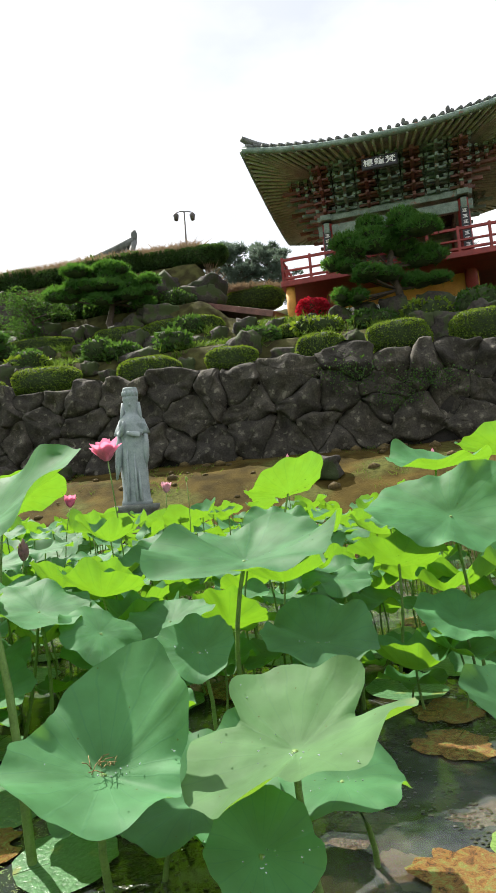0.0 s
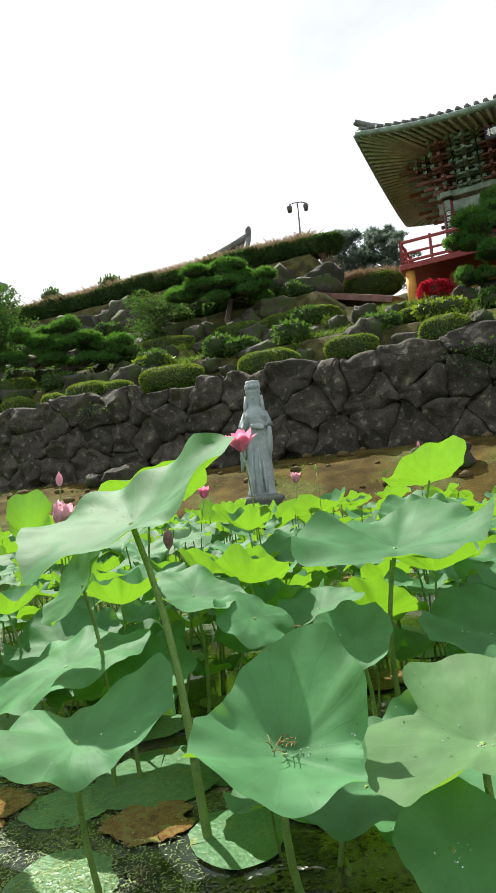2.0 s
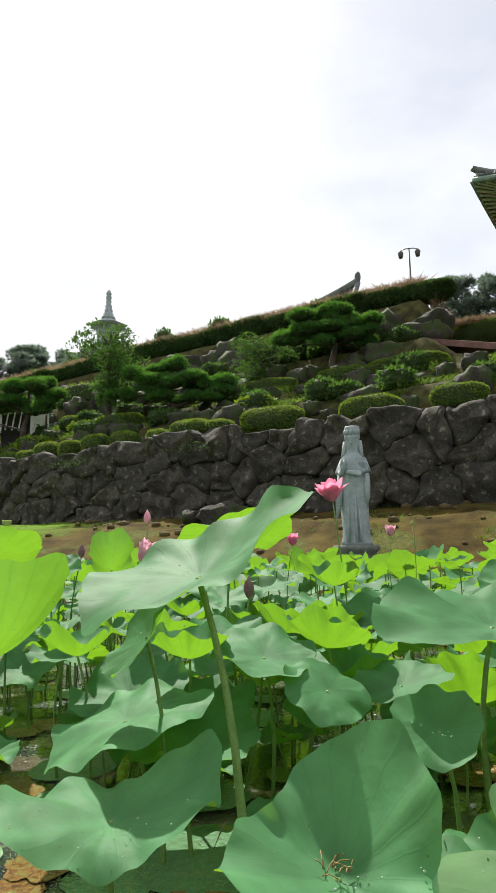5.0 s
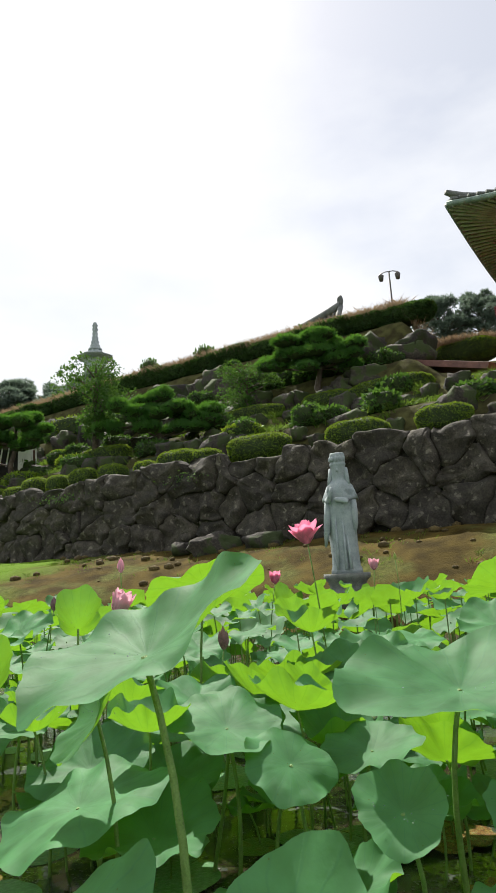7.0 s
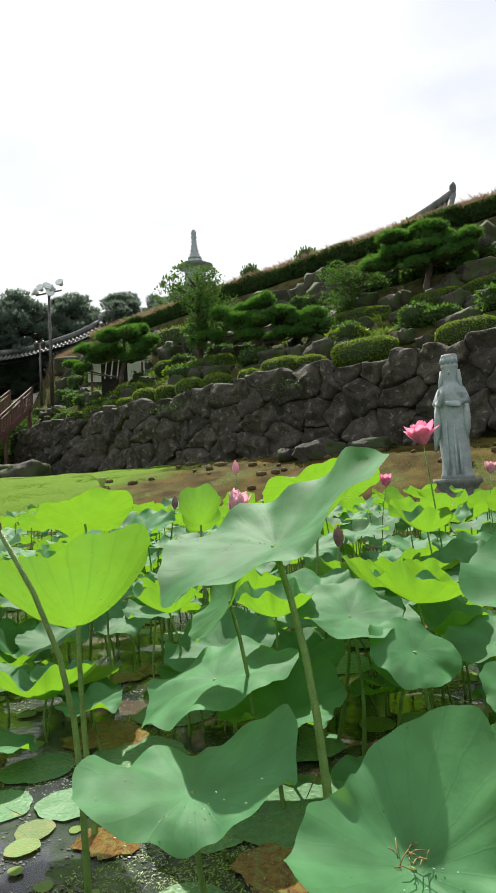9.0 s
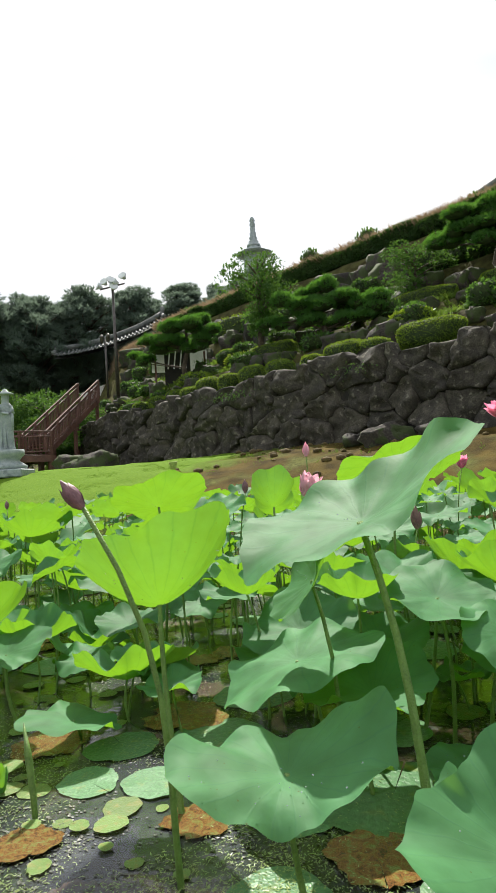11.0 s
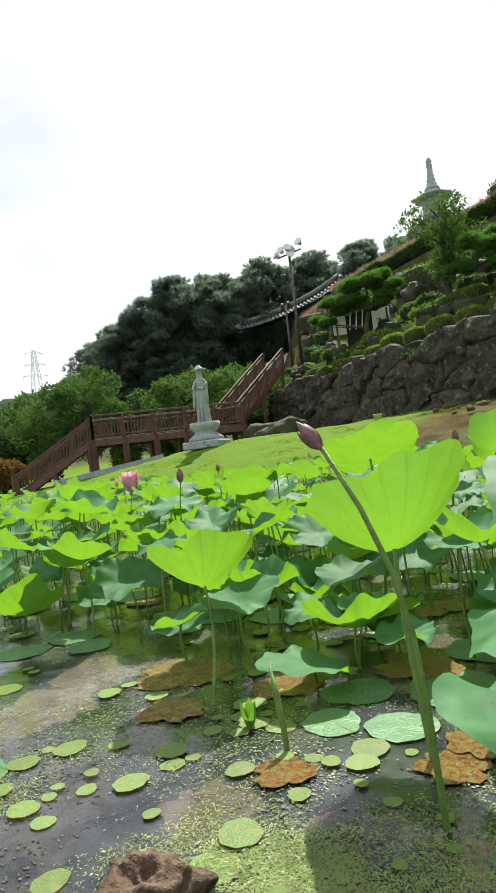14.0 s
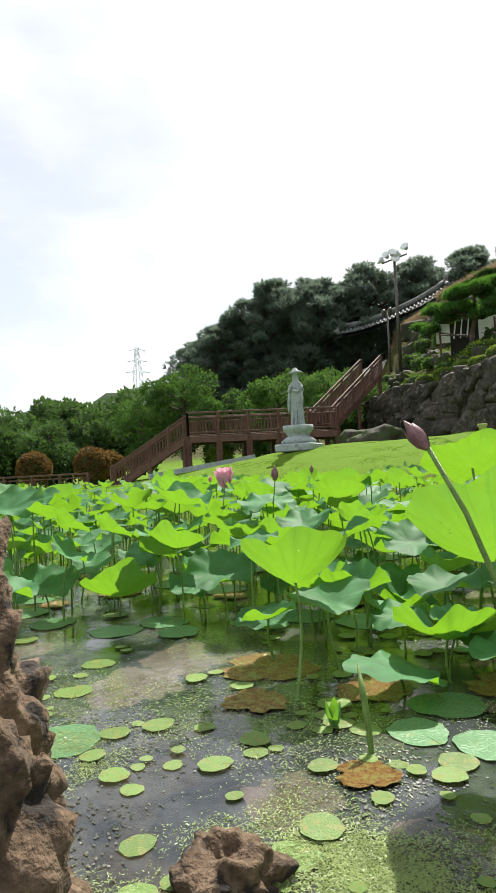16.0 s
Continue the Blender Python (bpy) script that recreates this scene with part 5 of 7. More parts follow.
hedge_at(3.9, 30.2, 3.2, 1.2, 1.2, -18, 150, label="hedge beside the pavilion", base=10.4)

# ---- pruned pines ----
pine_at(7.5, 20.2, [(0, 0, 3.2, 0.95, 0.7, 0.62), (-1.1, -0.2, 2.3, 0.95, 0.8, 0.56), (1, 0, 2.2, 1.06, 0.8, 0.62), (0.1, -0.3, 2.5, 1.06, 0.8, 0.62), (-1.7, 0, 1.7, 0.64, 0.6, 0.44), (1.1, -0.2, 1.2, 0.85, 0.7, 0.44), (-0.5, -0.3, 1.4, 0.85, 0.7, 0.44), (-1.6, 0, 0.5, 0.48, 0.4, 0.44)], 1, [(0.3, 0, 0), (0.15, 0, 0.9), (-0.1, 0, 1.7), (0.1, 0, 2.5), (0, 0, 3.2)], "pruned pine with layered bright green needles before the pavilion")
pine_at(-2.75, 25.3, [(0.2, 0, 3, 0.95, 0.7, 0.56), (-0.9, -0.1, 2.9, 0.95, 0.7, 0.56), (-1.9, 0, 2.1, 0.95, 0.7, 0.5), (1, 0, 2.3, 1.17, 0.8, 0.56), (1.8, -0.1, 1.8, 0.74, 0.6, 0.44), (-0.6, -0.3, 2.2, 1.17, 0.7, 0.5), (0.3, -0.3, 1.8, 0.95, 0.7, 0.44)], 2, [(0.3, 0, 0), (0, 0, 0.9), (0.2, 0, 1.7), (0, 0, 2.6), (0.1, 0, 3.1)], "wide pruned pine with layered needles on the terrace")
pine_at(-9.7, 24.3, [(0, 0, 2.5, 0.95, 0.7, 0.56), (-1.1, 0, 2, 0.95, 0.7, 0.56), (1, 0, 1.7, 0.95, 0.7, 0.5), (2.2, 0.2, 1.5, 0.95, 0.7, 0.5), (-0.2, -0.3, 1.7, 1.06, 0.7, 0.5), (-1.8, 0, 1.3, 0.64, 0.6, 0.44), (1.6, 0, 1, 0.85, 0.6, 0.38), (0.2, -0.3, 1, 0.85, 0.6, 0.38)], 3, [(0.2, 0, 0), (0.3, 0, 0.8), (0, 0, 1.5), (0.1, 0, 2.4)], "wide pruned pine with layered needles on the terrace")
pine_at(-18.5, 26.9, [(0.37, 0, 3.17, 1.16, 0.85, 0.65), (-1.22, -0.24, 2.2, 1.29, 0.98, 0.61), (1.46, 0.37, 2.68, 0.78, 0.73, 0.54), (-0.37, -0.37, 2.44, 1.04, 0.73, 0.54), (-2.07, -0.49, 1.71, 0.65, 0.61, 0.46), (0.85, 0, 2.07, 0.78, 0.61, 0.46)], 4, [(0.24, 0, 0), (0.12, 0, 0.98), (0.43, 0, 1.95), (0.37, 0, 3.05)], "pruned pine with open crown on the lower terrace")


# ---- statues ----
def stone_figure(x, y, z, h, turn, hat, label, seed):
    """One plain carved standing figure in a long robe."""
    bm = bmesh.new()
    prof = [(0.168, 0.0), (0.166, 0.03), (0.152, 0.06), (0.148, 0.3), (0.155, 0.5), (0.158, 0.6), (0.155, 0.67), (0.145, 0.715), (0.115, 0.745), (0.085, 0.765), (0.075, 0.785), (0.08, 0.815), (0.086, 0.85), (0.083, 0.885), (0.09, 0.893), (0.092, 0.91), (0.086, 0.915), (0.09, 0.95), (0.086, 0.985), (0.078, 1.0)]
    if hat:
        prof = prof[:14] + [(0.09, 0.895), (0.19, 0.905), (0.19, 0.915), (0.08, 0.95), (0.04, 0.99), (0.02, 1.0)]
    n = 28
    rings = []
    for r, k in prof:
        ring = []
        for j in range(n):
            a = 2 * math.pi * j / n
            fold = 1 + (0.065 * math.sin(11 * a + k * 6) + 0.05 * math.sin(5 * a + k * 13)) * (1 if k < 0.72 else 0.15)
            ring.append(bm.verts.new((r * h * 0.74 * math.cos(a) * fold, r * h * 0.58 * math.sin(a) * fold, k * h)))
        rings.append(ring)
    for a, c in zip(rings, rings[1:]):
        for j in range(n):
            bm.faces.new((a[j], a[(j + 1) % n], c[(j + 1) % n], c[j]))
    bm.faces.new(rings[0][::-1])
    bm.faces.new(rings[-1])
    # right hand raised before the chest, left forearm level, sleeves falling from both
    for way in (((-0.07, 0, 0.705), (-0.118, -0.02, 0.6), (-0.085, -0.1, 0.595), (-0.05, -0.115, 0.66), (-0.045, -0.115, 0.7)), ((0.07, 0, 0.705), (0.12, -0.02, 0.6), (0.07, -0.1, 0.585), (-0.01, -0.12, 0.595), (-0.03, -0.12, 0.598))):
        tube(bm, [(a * h, b * h, c * h) for a, b, c in way], [0.042 * h, 0.036 * h, 0.027 * h, 0.02 * h, 0.013 * h], 12)
    for way in (((-0.105, -0.05, 0.59), (-0.11, -0.06, 0.46), (-0.125, -0.05, 0.34), (-0.15, -0.03, 0.22)), ((0.115, -0.04, 0.59), (0.112, -0.04, 0.5), (0.108, -0.03, 0.4), (0.1, -0.02, 0.3))):
        tube(bm, [(a * h, b * h, c * h) for a, b, c in way], [0.022 * h, 0.03 * h, 0.028 * h, 0.008 * h], 10)
    for a, c in ((-0.035, 0.46), (0.02, 0.42), (0.05, 0.3)):
        tube(bm, [(a * h, -0.088 * h, c * h), (a * 1.15 * h, -0.094 * h, c * 0.5 * h), (a * 1.3 * h, -0.104 * h, 0.03 * h)], [0.004 * h, 0.012 * h, 0.014 * h], 6)
    if not hat:
        blob(bm, Matrix.Translation((0, 0.03 * h, 0.83 * h)) @ Matrix.Diagonal((0.072 * h, 0.05 * h, 0.085 * h, 1)), 2, 0.05)
        blob(bm, Matrix.Translation((0, -0.05 * h, 0.848 * h)) @ Matrix.Diagonal((0.012 * h, 0.012 * h, 0.018 * h, 1)), 2, 0.0)
        for a in (-0.062, 0.062):
            tube(bm, [(a * h, 0.0, 0.87 * h), (a * 1.15 * h, -0.01 * h, 0.79 * h), (a * 1.4 * h, -0.03 * h, 0.72 * h)], [0.018 * h, 0.02 * h, 0.01 * h], 8)
        for k in range(5):
            a = math.pi * (1.15 + 0.175 * k)
            blob(bm, Matrix.Translation((0.06 * h * math.cos(a), 0.05 * h * math.sin(a), 0.945 * h)) @ Matrix.Diagonal((0.02 * h, 0.014 * h, 0.03 * h, 1)), 1, 0)
    ob = solo("statue", bm, GRANITE, label, "statue", pose(x, y, z, 0, 0, turn))
    return ob


stone_figure(-1.09, 13.12, 1.10, 2.46, -6, False, "pale grey granite standing statue with a tall crown", 1)
ped = thing("statue_pedestal", "weathered round stone pedestal under the statue", "pedestal", pose(-1.09, 13.12, 0.45))
bm = bmesh.new()
lathe(bm, [(0.6, 0), (0.6, 0.2), (0.4, 0.28), (0.36, 0.4), (0.4, 0.5), (0.47, 0.56), (0.47, 0.65)], 20)
part("drum", bm, WORN, ped)
z2 = 2.75
stone_figure(-19.1, 16.1, z2, 2.3, 30, True, "pale grey granite standing statue with a round hat", 2)
ped = thing("statue_pedestal", "pale granite lotus pedestal on the lawn", "pedestal", pose(-19.1, 16.1, 1.72, 0, 0, 30))
bm = bmesh.new()
box(bm, (1.5, 1.5, 0.3), Matrix.Translation((0, 0, 0.15)), 0.04)
part("slab", bm, GRANITE, ped, smooth=False)
bm = bmesh.new()
lathe(bm, [(0.66, 0.3), (0.7, 0.42), (0.55, 0.52), (0.42, 0.62), (0.5, 0.74), (0.6, 0.84), (0.6, 1.03)], 18)
part("lotus_drum", bm, GRANITE, ped)

# ---- bell pavilion ----
PAV_EYE, PAV_TURN = (9.46, 24.73, 8.0), -20.6


def build_pavilion():
    """x runs along the front, y to the back, about the centre of the plan."""
    ob = thing("bell_pavilion", "two-storey painted wooden bell pavilion with a tiled hip roof", "pavilion", pose(*PAV_EYE, 0, 0, PAV_TURN))
    W, D = 5.2, 4.1                      # column grid
    floor, head, eave = 1.2, 3.75, 6.66  # above its foot

    # lower storey
    for sx in (-1, 1):
        for sy in (-1, 1):
            bm = bmesh.new()
            tube(bm, [(sx * W / 2, sy * D / 2, -0.8), (sx * W / 2, sy * D / 2, head)], [0.24, 0.22], 14)
            part("column", bm, RED, ob)
            bm = bmesh.new()
            tube(bm, [(sx * (W / 2 + 1.5), sy * (D / 2 + 1.3), -0.8), (sx * (W / 2 + 1.5), sy * (D / 2 + 1.3), floor - 0.2)], [0.19, 0.18], 12)
            part("outer_post", bm, OCHRE, ob, "ochre painted post")
    bm = bmesh.new()
    box(bm, (W + 0.6, 0.2, floor + 0.6), Matrix.Translation((0, -D / 2 + 0.3, (floor - 0.6) / 2 - 0.1)), 0.01)
    part("lower_wall", bm, OCHRE, ob, "ochre plaster lower wall", smooth=False)
    bm = bmesh.new()
    box(bm, (W + 3.6, D + 3.2, 0.22), Matrix.Translation((0, 0, floor - 0.11)), 0.02)
    part("floor_deck", bm, RED, ob, smooth=False)
    # railing
    for side in range(4):
        L = (W + 3.4) if side % 2 == 0 else (D + 3.0)
        off = (D + 3.0) / 2 if side % 2 == 0 else (W + 3.4) / 2
        m = Matrix.Rotation(math.pi / 2 * side, 4, "Z")
        bm = bmesh.new()
        for hh, th in ((0.12, 0.09), (0.42, 0.07), (0.85, 0.1)):
            box(bm, (L, 0.08, th), m @ Matrix.Translation((0, -off, floor + hh)), 0.008)
        part("handrail", bm, RED, ob, smooth=False)
        for k in range(9):
            bm = bmesh.new()
            box(bm, (0.1, 0.1, 0.95), m @ Matrix.Translation((-L / 2 + L * k / 8, -off, floor + 0.47)), 0.01)
            part("rail_post", bm, RED, ob, smooth=False)
        # lintels and painted frieze
        Lc, oc = (W, D / 2) if side % 2 == 0 else (D, W / 2)
        for zz, th, ww, mt, nm in ((head - 0.25, 0.42, 0.22, TEAL, "lintel"), (head + 0.2, 0.22, 0.42, TEAL, "plate"), (head + 1.75, 0.3, 0.3, DULL, "purlin")):
            bm = bmesh.new()
            box(bm, (Lc + 0.7, ww, th), m @ Matrix.Translation((0, -oc, zz)), 0.015)
            part(nm, bm, mt, ob, smooth=False)
        bm = bmesh.new()
        box(bm, (Lc, 0.08, 1.5), m @ Matrix.Translation((0, -oc + 0.1, head + 0.95)))
        part("frieze", bm, DULL if side % 2 else TEAL, ob, smooth=False)
        # bracket clusters
        cnt = (7, 2, 2, 5)[side]
        for k in range(cnt):
            cx = -Lc / 2 + Lc * k / (cnt - 1)
            paint = TEAL if k % 2 else RUSSET
            base = None
            for lev in range(5):
                z = head + 0.42 + lev * 0.3
                reach = 0.35 + lev * 0.3
                bm = bmesh.new()
                box(bm, (0.13, reach + 0.3, 0.14), m @ Matrix.Translation((cx, -oc - reach / 2, z)), 0.015)
                beam = part("bracket" if base is None else "bracket_arm", bm, paint, base or ob, smooth=False)
                base = base or beam
                for j in range(lev + 1):
                    bm = bmesh.new()
                    box(bm, (0.78 - 0.05 * j, 0.12, 0.1), m @ Matrix.Translation((cx, -oc - 0.33 * j, z + 0.1)), 0.015)
                    part("cross_arm", bm, paint, base, smooth=False)
                    for s in (-1, 1):
                        bm = bmesh.new()
                        box(bm, (0.15, 0.15, 0.12), m @ Matrix.Translation((cx + s * 0.33, -oc - 0.33 * j, z + 0.21)))
                        part("bearing_block", bm, TEAL, base, smooth=False)
    # ceiling coloured near-black to stand in for the shade inside
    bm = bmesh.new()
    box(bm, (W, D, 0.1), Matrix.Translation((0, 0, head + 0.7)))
    part("shade_ceiling", bm, SHADE_IN, ob, smooth=False)
    # bell
    bm = bmesh.new()
    lathe(bm, [(0.78, 0.3), (0.82, 0.5), (0.78, 1.2), (0.66, 1.7), (0.4, 1.95), (0.1, 2.0)], 22, Matrix.Translation((0, 0, floor)))
    part("bell", bm, METAL, ob, "dark bronze bell")
    # roof: an upswept hip with round tile rows
    EX, EY = 5.25, 4.6
    lift = 0.5

    def eave_point(side, u):
        """u from -1 to 1 along a side of the eave."""
        c = abs(u) ** 2.2
        if side % 2 == 0:
            p = Vector((EX * u * (1 - 0.0 * c), -(EY - 0.12 * (1 - c)), eave - 0.88 + lift * c))
        else:
            p = Vector((EY * u, -(EX - 0.12 * (1 - c)), eave - 0.88 + lift * c))
        return Matrix.Rotation(math.pi / 2 * side, 4, "Z") @ p

    ridge = [Vector((-1.9, 0, eave + 1.1)), Vector((1.9, 0, eave + 1.1))]

    def roof_point(side, u, v):
        e = eave_point(side, u)
        if side % 2 == 0:
            s = -1 if side else 1
            t = Vector((s * u * 1.9, 0, eave + 1.1))
        else:
            t = Vector((1.9 if side == 1 else -1.9, 0, eave + 1.1))
        p = e.lerp(t, v)
        p.z = e.z + (t.z - e.z) * (0.62 * v + 0.38 * v * v)
        return p

    for side in range(4):
        bm = bmesh.new()
        N, M = 40, 8
        for th in (0.0, -0.2):
            g = [[bm.verts.new(roof_point(side, -1 + 2 * i / N, j / M) + Vector((0, 0, th))) for i in range(N + 1)] for j in range(M + 1)]
            for j in range(M):
                for i in range(N):
                    q = (g[j][i], g[j][i + 1], g[j + 1][i + 1], g[j + 1][i])
                    bm.faces.new(q if th == 0 else q[::-1])
        part("roof_bed", bm, TILE, ob)
        # fascia in green paint below the tiles
        bm = bmesh.new()
        tube(bm, [eave_point(side, -1 + 2 * i / 30) + Vector((0, 0, -0.15)) for i in range(31)], 0.13, 6)
        part("fascia", bm, TEAL, ob)
        rows = 34
        for i in range(rows):
            u = -1 + 2 * (i + 0.5) / rows
            bm = bmesh.new()
            tube(bm, [roof_point(side, u, k / 5) + Vector((0, 0, 0.05)) for k in range(6)], 0.085, 7)
            part("cover_tile", bm, TILE, ob)
            # rafters below, to the wall plate
            e = eave_point(side, u)
            inn = Vector((max(-W / 2, min(W / 2, e.x * 0.62)), max(-D / 2, min(D / 2, e.y * 0.62)), head + 1.95))
            bm = bmesh.new()
            tube(bm, [e + Vector((0, 0, -0.24)), e.lerp(inn, 0.5) + Vector((0, 0, -0.12)), inn], [0.06, 0.065, 0.07], 7)
            part("rafter", bm, EAVE, ob)
        # boarding above the rafters
        bm = bmesh.new()
        g = []
        for i in range(25):
            e = eave_point(side, -1 + 2 * i / 24)
            inn = Vector((max(-W / 2, min(W / 2, e.x * 0.62)), max(-D / 2, min(D / 2, e.y * 0.62)), head + 2.05))
            g.append([bm.verts.new(e.lerp(inn, k) + Vector((0, 0, -0.13))) for k in (0.0, 0.5, 1.0)])
        for a, c in zip(g, g[1:]):
            for k in range(2):
                bm.faces.new((a[k], c[k], c[k + 1], a[k + 1]))
        part("soffit", bm, EAVE, ob)
        # hip ridge
        bm = bmesh.new()
        tube(bm, [roof_point(side, 1, k / 8) + Vector((0, 0, 0.12 + 0.22 * max(0, 1 - k / 1.2))) for k in range(9)], [0.1] + [0.17] * 8, 8)
        part("hip_ridge", bm, TILE, ob)
        for k in (0.12, 0.42):
            bm = bmesh.new()
            p = roof_point(side, 0.55 - k, 0.04)
            blob(bm, Matrix.Translation(p + Vector((0, 0, 0.2))) @ Matrix.Diagonal((0.08, 0.08, 0.14, 1)), 2, 0.2, 2)
            part("finial", bm, TILE, ob)
    bm = bmesh.new()
    tube(bm, [(-2.3, 0, eave + 1.3), (-1.6, 0, eave + 1.2), (0, 0, eave + 1.15), (1.6, 0, eave + 1.2), (2.3, 0, eave + 1.3)], 0.22, 8)
    part("main_ridge", bm, TILE, ob)
    # name board with three pale characters
    bm = bmesh.new()
    bd = Matrix.Translation((-0.3, -D / 2 - 2.0, head + 1.12)) @ Matrix.Rotation(radians(-18), 4, "X")
    box(bm, (1.3, 0.1, 0.56), bd, 0.03)
    board = part("name_board", bm, BLACK, ob, "black name board with pale characters", smooth=False)
    for k, sign in enumerate("樓鐘梵"):
        cu = bpy.data.curves.new("lettering", "FONT")
        cu.body, cu.size, cu.extrude, cu.offset = sign, 0.37, 0.006, 0.004
        tmp = bpy.data.objects.new("lettering", cu)
        scene.collection.objects.link(tmp)
        me = bpy.data.meshes.new_from_object(tmp.evaluated_get(bpy.context.evaluated_depsgraph_get()))
        bpy.data.objects.remove(tmp)
        me.materials.clear()
        me.materials.append(WHITE)
        sign_ob = new("lettering", me)
        sign_ob.parent = board
        sign_ob.matrix_local = bd @ Matrix.Translation((-0.59 + 0.4 * k, -0.06, -0.14)) @ Matrix.Rotation(radians(90), 4, "X")
    for sx in (-1, 1):
        bm = bmesh.new()
        box(bm, (0.3, 0.06, 1.7), Matrix.Translation((sx * W / 2, -D / 2 - 0.27, floor + 1.35)), 0.01)
        pb = part("verse_board", bm, BLACK, ob, "dark vertical board with pale characters", smooth=False)
        for k in range(7):
            bm = bmesh.new()
            for dz, w in ((0.05, 0.16), (0.0, 0.12), (-0.05, 0.17)):
                box(bm, (w, 0.015, 0.025), Matrix.Translation((sx * W / 2, -D / 2 - 0.308, floor + 2.0 - 0.22 * k + dz)))
            box(bm, (0.025, 0.015, 0.14), Matrix.Translation((sx * W / 2 + 0.02, -D / 2 - 0.308, floor + 2.0 - 0.22 * k)))
            part("lettering", bm, WHITE, pb, smooth=False)
    return ob


build_pavilion()

# ---- timber walkway and its stairs ----
def beam(bm, p, q, w, h):
    """A beam of that width and height from p to q."""
    p, q = Vector(p), Vector(q)
    d = q - p
    m = Matrix.Translation((p + q) / 2) @ d.to_track_quat("X", "Z").to_matrix().to_4x4()
    box(bm, (d.length, w, h), m, 0.008)
    return bm


def rail_run(ob, p, q, height=1.1, every=1.5, balus=0.16):
    p, q = Vector(p), Vector(q)
    L = (q - p).length
    for hh, th in ((height, 0.09), (height * 0.78, 0.06), (0.14, 0.07)):
        part("handrail", beam(bmesh.new(), p + Vector((0, 0, hh)), q + Vector((0, 0, hh)), 0.08, th), WOOD, ob, smooth=False)
    n = max(1, round(L / every))
    for k in range(n + 1):
        a = p.lerp(q, k / n)
        part("rail_post", box(bmesh.new(), (0.12, 0.12, height + 0.05), Matrix.Translation(a + Vector((0, 0, height / 2))), 0.01), WOOD, ob, smooth=False)
    nb = int(L / balus)
    me = None
    for k in range(nb):
        a = p.lerp(q, (k + 0.5) / nb) + Vector((0, 0, height * 0.46))
        if me is None:
            b = part("baluster", box(bmesh.new(), (0.045, 0.045, height * 0.62)), WOOD, ob, smooth=False)
            me = b.data
        else:
            b = new("baluster", me)
            b.parent = ob
        b.location = a


DL, DR = Vector((-26.25, 15.2, 2.9)), Vector((-22.7, 21.7, 2.9))
back = Vector((-1.75, 0.95, 0)).normalized() * 2.2


def build_deck():
    ob = thing("timber_walkway", "dark red-brown timber walkway with railings on posts", "walkway")
    bm = bmesh.new()
    ax = (DR - DL).normalized()
    n = 34
    for k in range(n):
        a = DL.lerp(DR, (k + 0.5) / n)
        p = beam(bmesh.new(), a, a + back, (DR - DL).length / n - 0.015, 0.05)
        part("plank", p, WOOD, ob, smooth=False)
    bm.free()
    for o in (Vector((0, 0, 0)), back):
        part("side_beam", beam(bmesh.new(), DL + o + Vector((0, 0, -0.2)), DR + o + Vector((0, 0, -0.2)), 0.12, 0.32), WOOD, ob, smooth=False)
        rail_run(ob, DL + o, DR + o)
        for k in range(6):
            a = DL.lerp(DR, k / 5) + o
            g = land1(a.x, a.y)
            part("support_post", box(bmesh.new(), (0.22, 0.22, 2.9 - g + 0.3), Matrix.Translation((a.x, a.y, (g - 0.3 + 2.75) / 2))), WOOD, ob, smooth=False)
    rail_run(ob, DL, DL + back)

    def flight(name, label, a, b, wide):
        f = thing(name, label, "stairs")
        a, b = Vector(a), Vector(b)
        n = max(4, round(abs(b.z - a.z) / 0.18))
        for k in range(n):
            c = a.lerp(b, (k + 0.5) / n)
            part("tread", beam(bmesh.new(), c, c + wide, 0.3, 0.05), WOOD, f, smooth=False)
        for o in (Vector((0, 0, 0)), wide):
            part("stringer", beam(bmesh.new(), a + o + Vector((0, 0, -0.12)), b + o + Vector((0, 0, -0.12)), 0.07, 0.3), WOOD, f, smooth=False)
            rail_run(f, a + o, b + o, 1.0, 1.2, 0.17)
            for k in (0.05, 0.5, 0.95):
                c = a.lerp(b, k) + o
                g = land1(c.x, c.y) - 0.1
                if c.z - g > 0.2:
                    part("support_post", box(bmesh.new(), (0.14, 0.14, c.z - g), Matrix.Translation((c.x, c.y, (c.z + g) / 2 - 0.1))), WOOD, f, smooth=False)

    flight("timber_stairs", "timber stairs going down from the walkway to the path", DL, (-28.8, 12.3, 0.55), back * 0.8)
    flight("timber_stairs", "timber stairs climbing beside the boulder wall", DR + Vector((-0.4, 0.0, 0.1)), (-24.6, 27.2, 6.3), Vector((-1.5, -0.1, 0)))


build_deck()

# ---- lamps ----
def street_lamp(x, y, z, h):
    ob = thing("street_lamp", "tall lamp post with two hanging lanterns", "street lamp", pose(x, y, z))
    part("pole", tube(bmesh.new(), [(0, 0, 0), (0, 0, h)], [0.06, 0.04], 8), METAL, ob)
    part("arm", tube(bmesh.new(), [(-0.42, 0, h - 0.02), (-0.2, 0, h + 0.05), (0.2, 0, h + 0.05), (0.42, 0, h - 0.02)], 0.025, 6), METAL, ob)
    for s in (-1, 1):
        part("lantern", lathe(bmesh.new(), [(0.03, -0.42), (0.1, -0.38), (0.13, -0.2), (0.15, -0.1), (0.05, 0.02)], 8, Matrix.Translation((s * 0.42, 0, h - 0.04))), METAL, ob)


street_lamp(0.78, 31.0, 11.8, 4.25)


